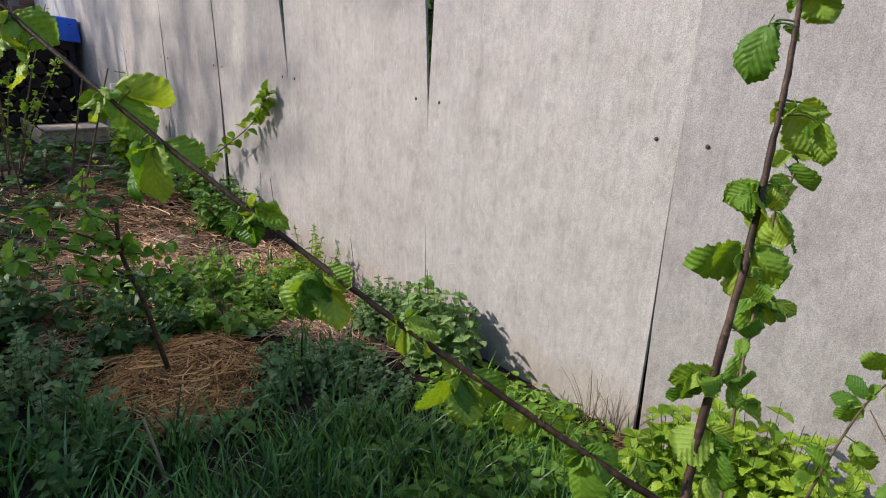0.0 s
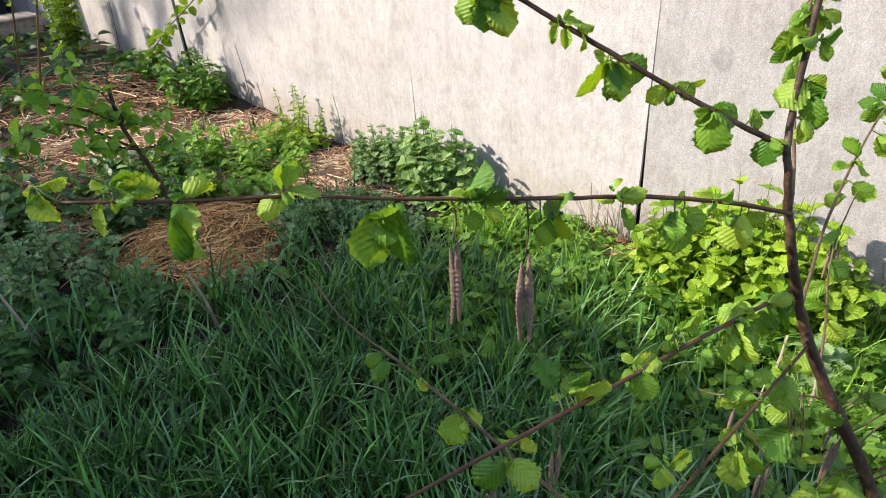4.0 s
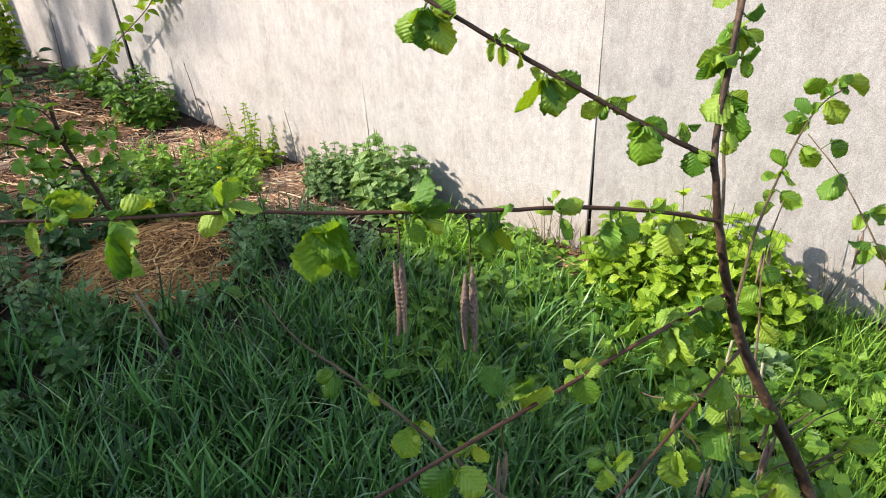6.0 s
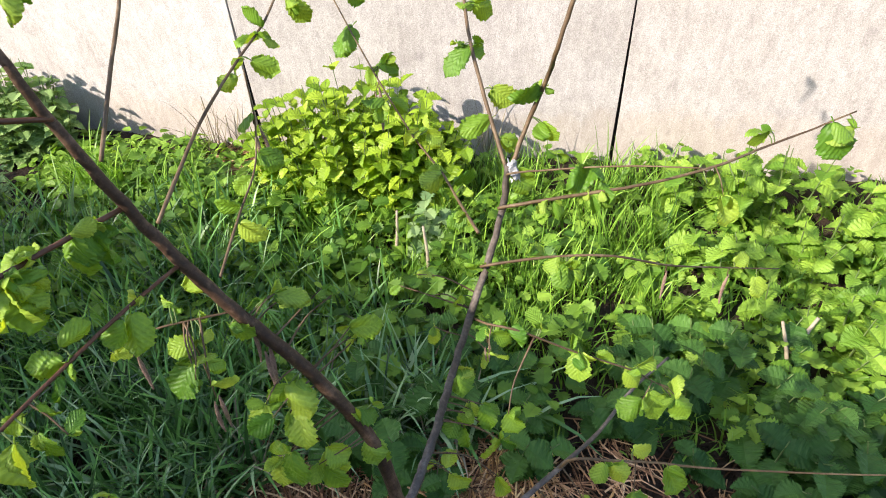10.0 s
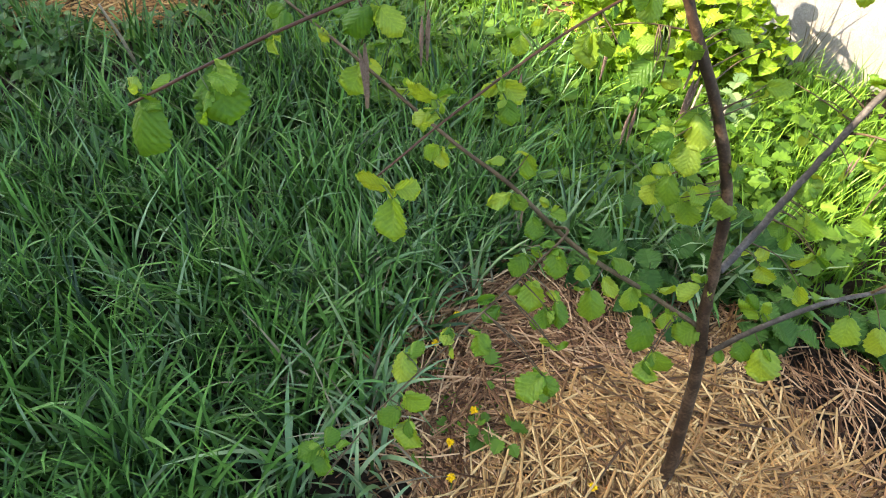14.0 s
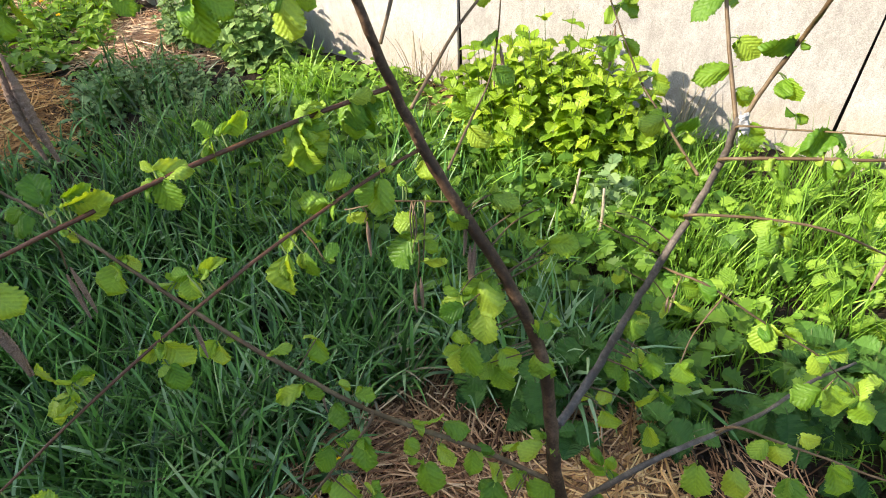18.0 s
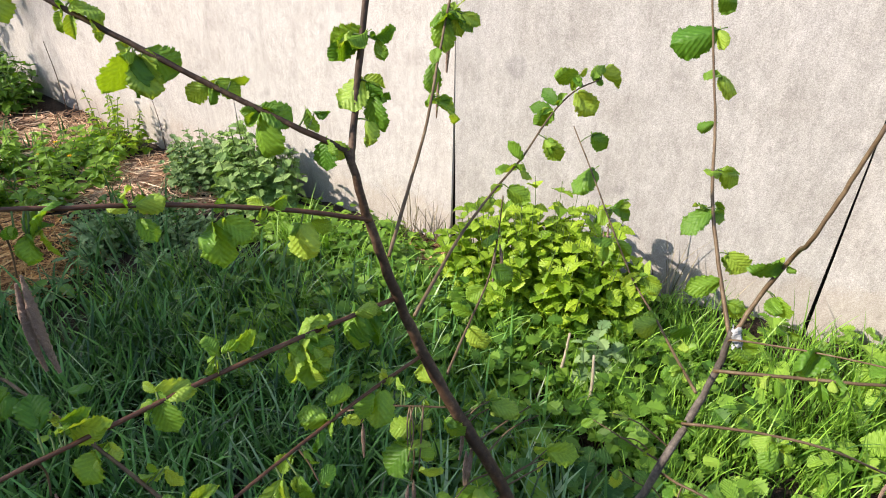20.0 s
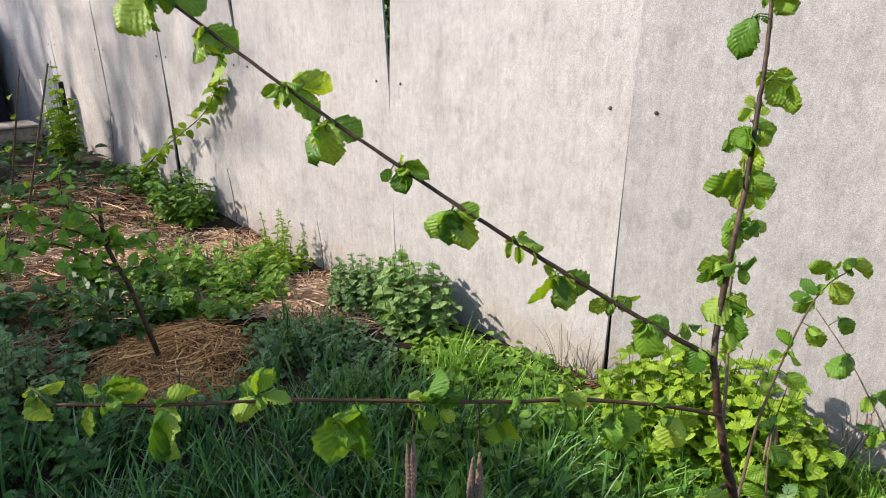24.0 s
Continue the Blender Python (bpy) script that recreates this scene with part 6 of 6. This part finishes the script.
# whole crown takes the sunlit leaf colour, as its top is lit
mesh_part("foliage", v, f, M_LEAF_LIT, sapling)
for ob in sapling.children:
    ob.location = -sapling.location

# leafy cane in the sun, fitted to the camera's view, hugging the fence
cane_line = smooth_line(LEAFY_CANE, 5) - np.array(LEAFY_CANE[0])
leafy_cane = empty("leafy_cane", LEAFY_CANE[0])
tagged(leafy_cane, "tall slender cane with tufts of yellow-green leaves by the fence", "cane")
tube("stem", cane_line, 0.006, 0.0022, M_BARK_PALE, leafy_cane, 6)
leaf_at, leaf_way, leaf_up, leaf_size = [], [], [], []
twig_leaves(cane_line[3:], 0.08, 0.066, 5)
v, f = scatter(*ROUND_LEAF, leaf_frames(np.array(leaf_at), np.array(leaf_way), np.array(leaf_up), np.array(leaf_size)))
mesh_part("foliage", v, f, M_BRIGHT, leafy_cane)

# ---------------------------------------------------------------- flowers and dry stalks
def dandelion(at, size, label):
    rng = np.random.default_rng(int(1000 * abs(at[0] + at[1])))
    z0 = float(ground_height(np.array(at[0]), np.array(at[1])))
    ob = empty("yellow_flower", (at[0], at[1], z0))
    tube("stem", smooth_line([(0, 0, -0.02), (0.004, 0.002, at[2] * 0.5), (0.0, 0.004, at[2])], 3), 0.0016, 0.0012, M_STEM, ob, 5)
    n = 34
    a = rng.uniform(0, 6.28, n)
    e = rng.uniform(0.05, 0.9, n)
    way = np.stack([np.cos(a) * np.cos(e), np.sin(a) * np.cos(e), np.sin(e)], -1)
    place = np.tile(np.array((0.0, 0.004, at[2])), (n, 1))
    up = np.tile(np.array((0.0, 0.0, 1.0)), (n, 1)) + rng.normal(0, 0.1, (n, 3))
    v, f = scatter(*SMALL_LEAF, leaf_frames(place, way, up, size * rng.uniform(0.7, 1.0, n), 0.55))
    mesh_part("petals", v, f, M_YELLOW, ob)
    tagged(ob, label, "flower", "yellow flowers")


for at, size, label in FLOWERS:
    dandelion(at, size, label)


def stalk(at, tip, r, label, name="dry_stalk", material=None):
    z0 = float(ground_height(np.array(at[0]), np.array(at[1])))
    p = np.array((at[0], at[1], z0 - 0.03))
    q = np.array(tip)
    line = smooth_line([p, p * 0.45 + q * 0.55 + (0.008, 0.004, 0), q], 5)
    ob = tube(name, line, r, r * 0.55, material or M_DRYSTALK, None, 7, 0.12, np.random.default_rng(3))
    return tagged(ob, label, "stalk")


for at, tip, r in (((-2.10, -0.55), (-2.16, -0.60, 0.30), 0.006), ((-1.78, -0.13), (-1.80, -0.17, 0.24), 0.0065), ((-2.42, -0.52), (-2.55, -0.55, 0.34), 0.006),
                   ((0.50, 0.52), (0.60, 0.62, 0.13), 0.007), ((0.56, 0.50), (0.52, 0.58, 0.14), 0.006), ((-0.30, 0.62), (-0.31, 0.66, 0.19), 0.006), ((-0.42, 0.66), (-0.40, 0.72, 0.18), 0.006)):
    stalk(at, tip, r, "pale dry hollow stalk of a dead plant")
for at, tip, r in (((-2.72, 1.12), (-2.80, 1.15, 0.27), 0.0022), ((-3.60, 1.12), (-3.75, 1.17, 0.40), 0.003), ((-3.45, 1.1), (-3.56, 1.16, 0.2), 0.0025), ((-5.35, 1.05), (-5.5, 1.15, 0.55), 0.004)):
    stalk(at, tip, r, "thin brown weed stalk leaning on the fence", "weed_stalk", M_BARK)
# bare canes and young raspberry shoots near the raised bed
cane_rng = np.random.default_rng(31)
for at, tip in (((-5.21, 0.29), (-4.93, 0.447, 0.963)), ((-4.80, 0.28), (-4.55, 0.509, 1.015)), ((-5.1, -0.15), (-5.2, -0.1, 0.85)), ((-5.35, 0.05), (-5.25, 0.0, 1.0)), ((-4.6, -0.3), (-4.66, -0.24, 0.7))):
    cane = empty("raspberry_cane", (at[0], at[1], 0))
    tagged(cane, "bare brown raspberry cane with a few fresh leaves", "cane", "raspberry canes")
    p, q = np.array((0, 0, 0.03)), np.array(tip) - (at[0], at[1], 0)
    line = smooth_line([p, (p + q) / 2 + cane_rng.normal(0, 0.03, 3), q], 6)
    tube("stem", line, 0.0075, 0.005, M_BARK_PALE, cane, 7, 0.1, cane_rng)
    n = 7
    t = cane_rng.integers(2, len(line), n)
    way = cane_rng.normal(0, 1, (n, 3)) * (1, 1, 0.5)
    up = np.stack([cane_rng.normal(0, 0.4, n), cane_rng.normal(0, 0.4, n), np.ones(n)], -1)
    v, f = scatter(*ROUND_LEAF, leaf_frames(line[t] + cane_rng.normal(0, 0.03, (n, 3)), way, up, cane_rng.uniform(0.03, 0.06, n)))
    mesh_part("foliage", v, f, M_BRIGHT, cane)
# twiggy bushes breaking into leaf before the woodpile
def currant(at, stems, seed, label):
    rng = np.random.default_rng(seed)
    z0 = float(ground_height(np.array(at[0]), np.array(at[1])))
    root = empty("currant_bush", (at[0], at[1], z0))
    tagged(root, label, "bush", "currant bushes")
    for foot, tip in stems:
        p, q = np.array((*foot, -0.02)), np.array(tip)
        line = smooth_line([p, p * 0.6 + q * 0.4 + (0, 0, 0.08), p * 0.2 + q * 0.8 + (0, 0, 0.05), q], 6)
        stem = tube("stem", line, 0.006, 0.0025, M_BARK_PALE, root, 6, 0.1, rng)
        places, ways, ups, sizes = [], [], [], []
        for t in np.arange(0.3, 1.0, 0.075):
            c = line[int(t * (len(line) - 1))] + rng.normal(0, 0.012, 3)
            for _ in range(rng.integers(3, 8)):
                w = rng.normal(0, 1, 3) * (1, 1, 0.6)
                places.append(c + 0.012 * w)
                ways.append(w)
                ups.append((rng.normal(0, 0.5), rng.normal(0, 0.5) - 0.3, 1))
                sizes.append(rng.uniform(0.022, 0.046))
        v, f = scatter(*ROUND_LEAF, leaf_frames(np.array(places), np.array(ways), np.array(ups), np.array(sizes)))
        mesh_part("foliage", v, f, M_BRIGHT, stem)


currant((-5.9, 0.0), [((0.0, -0.1), (0.0, -0.22, 1.12)), ((0.05, 0.0), (0.05, -0.05, 0.95)), ((0.0, 0.05), (0.1, 0.05, 1.08)), ((0.0, 0.1), (-0.05, 0.47, 1.28)), ((0.05, 0.1), (0.1, 0.5, 0.92)), ((-0.1, 0.05), (-0.2, 0.2, 0.8)), ((0.1, -0.1), (0.3, -0.3, 0.6)), ((0.1, 0.1), (0.3, 0.25, 0.62))], 71, "twiggy currant bush with small fresh leaves before the woodpile")
currant((-6.2, -0.35), [((0.0, 0.0), (0.0, -0.2, 1.05)), ((0.05, 0.05), (0.1, 0.1, 0.9)), ((-0.05, 0.0), (-0.1, -0.4, 0.8)), ((0.0, 0.1), (0.2, 0.15, 0.6))], 72, "low spreading currant bush with small fresh leaves")
weed_clump("leafy_bush", "round bright-leaved bush before the white board", (-5.95, 0.93), 0.10, 0.78, 14, ROUND_LEAF, M_BRIGHT, 0.075, 73, 9, "bush", 0.35, 1.0, M_BARK_PALE, 0.8)

# ---------------------------------------------------------------- far end of the garden
bed = empty("raised_bed", (-7.3, 0.75, 0))
tagged(bed, "raised bed of weathered pale boards", "raised bed")
for a, b in (((-0.02, -0.22, 0.0), (0.03, 0.36, 0.12)), ((-0.02, -0.22, 0.125), (0.03, 0.36, 0.25)), ((-1.2, -0.25, 0.0), (0.03, -0.223, 0.25)), ((-0.35, -0.22, 0.252), (0.06, 0.36, 0.272))):
    bm = bmesh.new()
    add_box(bm, a, b, 0.005)
    part("board", bm, M_WOOD, bed)
post = empty("white_board", (-6.62, 1.1, 0))
tagged(post, "white painted board leaning at the fence", "board")
bm = bmesh.new()
add_box(bm, (-0.012, -0.09, 0.0), (0.012, 0.05, 0.75), 0.003)
part("board", bm, M_WHITE, post)
# near-black upright strip beside the white board
bm = bmesh.new()
add_box(bm, (-0.012, 0.053, 0.0), (0.03, 0.085, 0.72), 0.003)
part("edge_strip", bm, M_POST, post, "dark upright strip")

pile = empty("woodpile", (-9.0, 0.3, 0))
tagged(pile, "log pile darkened for the shade under a blue tarpaulin", "woodpile")
log_rng = np.random.default_rng(8)
bm = bmesh.new()
bmesh.ops.create_cone(bm, cap_ends=True, segments=9, radius1=0.07, radius2=0.07, depth=0.5)
bmesh.ops.rotate(bm, verts=bm.verts, matrix=Matrix.Rotation(math.pi / 2, 3, "Y"))
log = part("log", bm, M_LOG, pile)
log.location = (0.25, -1.2, 0.1)
for i in range(14):
    for j in range(8):
        o = log.copy()
        scene.collection.objects.link(o)
        o.location = (0.25 + log_rng.uniform(-0.05, 0.05), -1.2 + i * 0.145 + 0.07 * (j % 2), 0.09 + j * 0.135)
        s = log_rng.uniform(0.85, 1.1)
        o.scale = (1, s, s)
gx, gy = np.meshgrid(np.linspace(-0.3, 0.62, 14), np.linspace(-2.3, 0.9, 30), indexing="ij")
gz = 1.31 + 0.02 * np.sin(3 * gy + 2 * gx) + 0.008 * np.sin(11 * gy + 1) - 0.24 * np.clip((gx - 0.48) / 0.14, 0, 1)
v = np.stack([gx - 0.08 * np.clip((gx - 0.5) / 0.12, 0, 1), gy, gz], -1).reshape(-1, 3)
i, j = np.meshgrid(np.arange(13), np.arange(29), indexing="ij")
f = np.stack([i * 30 + j, (i + 1) * 30 + j, (i + 1) * 30 + j + 1, i * 30 + j + 1], -1).reshape(-1, 4)
mesh_part("tarpaulin", v, f, M_TARP, pile, "bright blue tarpaulin", True)
for y in (-1.6, 0.78):
    bm = bmesh.new()
    add_box(bm, (-0.25, y, 0), (0.5, y + 0.06, 1.24), 0.004)
    part("end_frame", bm, M_DARKWALL, pile)

shed = empty("brick_shed", (-11.2, 0.95, 0))
tagged(shed, "old red brick shed with a boarded brown opening", "shed")
bm = bmesh.new()
add_box(bm, (-1.9, 0.0, 0), (0.0, 2.6, 2.6), 0.01)
shed_body = part("wall", bm, M_MORTAR, shed)
bm = bmesh.new()
add_box(bm, (-2.0, -0.12, 2.6), (0.15, 2.75, 2.68), 0.01)
part("roof", bm, M_DARKWALL, shed)
bm = bmesh.new()
add_box(bm, (0.0, 0.06, 1.68), (0.03, 0.40, 1.95), 0.004)
part("window", bm, M_BARK_RED, shed, "brown boarded opening")
bm = bmesh.new()
add_box(bm, (0.0, 0.40, 1.6), (0.04, 0.44, 2.1), 0.004)
part("frame_post", bm, M_WOOD, shed, "pale wooden frame post")
bm = bmesh.new()
add_box(bm, (0.0, 0.005, 0.005), (0.012, 0.183, 0.074), 0.003)
o = part("brick", bm, M_BRICK, shed_body)
o.location = (0, 0.45, 1.2)
brick_me = o.data
for row in range(16):
    for col in range(9):
        y, z = 0.02 + col * 0.19 + (0.095 if row % 2 else 0), 1.2 + row * 0.082
        if not (y < 0.42 and 1.58 < z < 1.96):
            o = new("brick", brick_me)
            o.parent = shed_body
            o.location = (0, y, z)
        if col < 8:
            o = new("brick", brick_me)
            o.parent = shed_body
            o.matrix_local = Matrix.LocRotScale((-0.2 - y + 0.02, 0, z), Euler((0, 0, -math.pi / 2)), None)
dark = empty("timber_shed", (-11.5, -1.6, 0))
tagged(dark, "dark timber shed behind the woodpile", "shed")
bm = bmesh.new()
add_box(bm, (-2.0, -2.6, 0), (0.0, 2.4, 1.86), 0.01)
part("wall", bm, M_DARKWALL, dark)
bm = bmesh.new()
add_box(bm, (-2.2, -2.8, 1.86), (0.05, 2.42, 1.92), 0.01)
part("roof", bm, M_POST, dark)
v = []
n = 61
for i in range(n):
    y = 0.0 + 1.35 * i / (n - 1)
    for z in (0.0, 1.6):
        v.append((-y * 1.35, 0.018 * math.sin(2 * math.pi * i / 6), z))
f = [(2 * i, 2 * i + 2, 2 * i + 3, 2 * i + 1) for i in range(n - 1)]
corr = mesh_part("corrugated_panel", v, f, M_CORRUGATED, None, "", True)
sol = corr.modifiers.new("thick", "SOLIDIFY")
sol.thickness = 0.006
corr.location = (-9.24, 1.25, 0.02)
tagged(corr, "pale corrugated sheet carrying the fence on", "panel")
cup = empty("orange_cap", (-4.05, -0.28, 0.10))
tagged(cup, "small orange plastic cap on the mulch", "cap")
bm = bmesh.new()
bmesh.ops.create_cone(bm, cap_ends=True, segments=14, radius1=0.03, radius2=0.024, depth=0.05)
bmesh.ops.bevel(bm, geom=[e for e in bm.edges if abs(e.verts[0].co.z - e.verts[1].co.z) < 0.001], offset=0.004, segments=2, affect="EDGES")
for w in bm.verts:
    w.co.z += 0.03
part("cap", bm, M_ORANGE, cup)

# ---------------------------------------------------------------- hedge beyond the fence
def hedge(name, at, size, leaves, seed, material, label, leaf_size=0.07):
    rng = np.random.default_rng(seed)
    root = empty(name, at)
    for k in range(9):
        x = (k / 8 - 0.5) * size[0]
        line = smooth_line([(x, 0, 0), (x + rng.normal(0, 0.1), rng.normal(0, 0.1), size[2] * 0.5), (x + rng.normal(0, 0.3), rng.normal(0, 0.2), size[2])], 4)
        tube("trunk", line, 0.04, 0.012, M_BARK, root, 7)
    p = rng.uniform(-0.5, 0.5, (leaves, 3)) * size + (0, 0, size[2] * 0.5)
    p[:, 2] += 0.25 * np.sin(p[:, 0] * 2.3) + rng.normal(0, 0.12, leaves)
    clump = np.sin(p[:, 0] * 7) * np.sin(p[:, 2] * 8 + p[:, 0] * 3) + rng.normal(0, 0.5, leaves) > -0.6
    p = p[clump]
    m = len(p)
    way = rng.normal(0, 1, (m, 3))
    up = rng.normal(0, 0.5, (m, 3)) + (0, -0.4, 0.8)
    v, f = scatter(*SMALL_LEAF, leaf_frames(p, way, up, leaf_size * rng.uniform(0.6, 1.4, m)))
    mesh_part("foliage", v, f, material, root)
    tagged(root, label, "hedge")


hedge("hedge", (-2.6, 2.6, 0), (9.0, 1.3, 3.4), 52000, 81, M_DARKLEAF, "dark shrubs rising behind the fence")
# extra row added behind so no bright sky shows through the first
hedge("hedge", (-3.5, 4.3, 0), (11.0, 1.2, 4.2), 36000, 83, M_DARKLEAF, "second row of dark shrubs added to block the sky", 0.10)
hedge("hedge", (-9.0, 2.9, 0), (6.0, 1.4, 3.6), 34000, 82, M_DARKLEAF, "leafy shrubs behind the far fence")


def bare_tree(at, height, seed, label):
    """Unseen tree whose boughs throw their shadows on the fence."""
    rng = np.random.default_rng(seed)
    root = empty("bare_tree", at)
    tagged(root, label, "tree")
    line = smooth_line([(0, 0, -0.1), (0.05, 0.03, height * 0.35), (0.1, 0.0, height * 0.6)], 5)
    tube("trunk", line, 0.13, 0.08, M_BARK, root, 10)

    def grow(p, d, length, r, depth):
        q = p + d * length
        mid = (p + q) / 2 + rng.normal(0, 0.05 * length, 3)
        chunks.append(tube_data(smooth_line([p, mid, q], 3), r, r * 0.55, 6))
        if depth:
            for _ in range(4):
                e = d + rng.normal(0, 0.42, 3) + (0, 0, 0.06)
                e /= np.linalg.norm(e)
                grow(p + (q - p) * rng.uniform(0.4, 1.0), e, length * rng.uniform(0.5, 0.75), r * 0.5, depth - 1)

    for k in range(7):
        chunks = []
        a = 2 * math.pi * k / 7
        d = np.array((0.75 * math.cos(a), 0.75 * math.sin(a), 0.9))
        d /= np.linalg.norm(d)
        grow(line[-1 - k % 3], d, height * 0.26, 0.05, 3)
        v, f = joined(chunks)
        mesh_part("bough", v, f, M_BARK, root)


bare_tree((-13.1, -7.8, 0), 10.5, 91, "bare spring tree in the garden behind")
bare_tree((-16.2, -7.5, 0), 10.8, 92, "bare spring tree further off")
# third tree added to deepen the shade on the far fence
bare_tree((-14.6, -8.0, 0), 10.2, 93, "unseen bare tree added for fence shade")
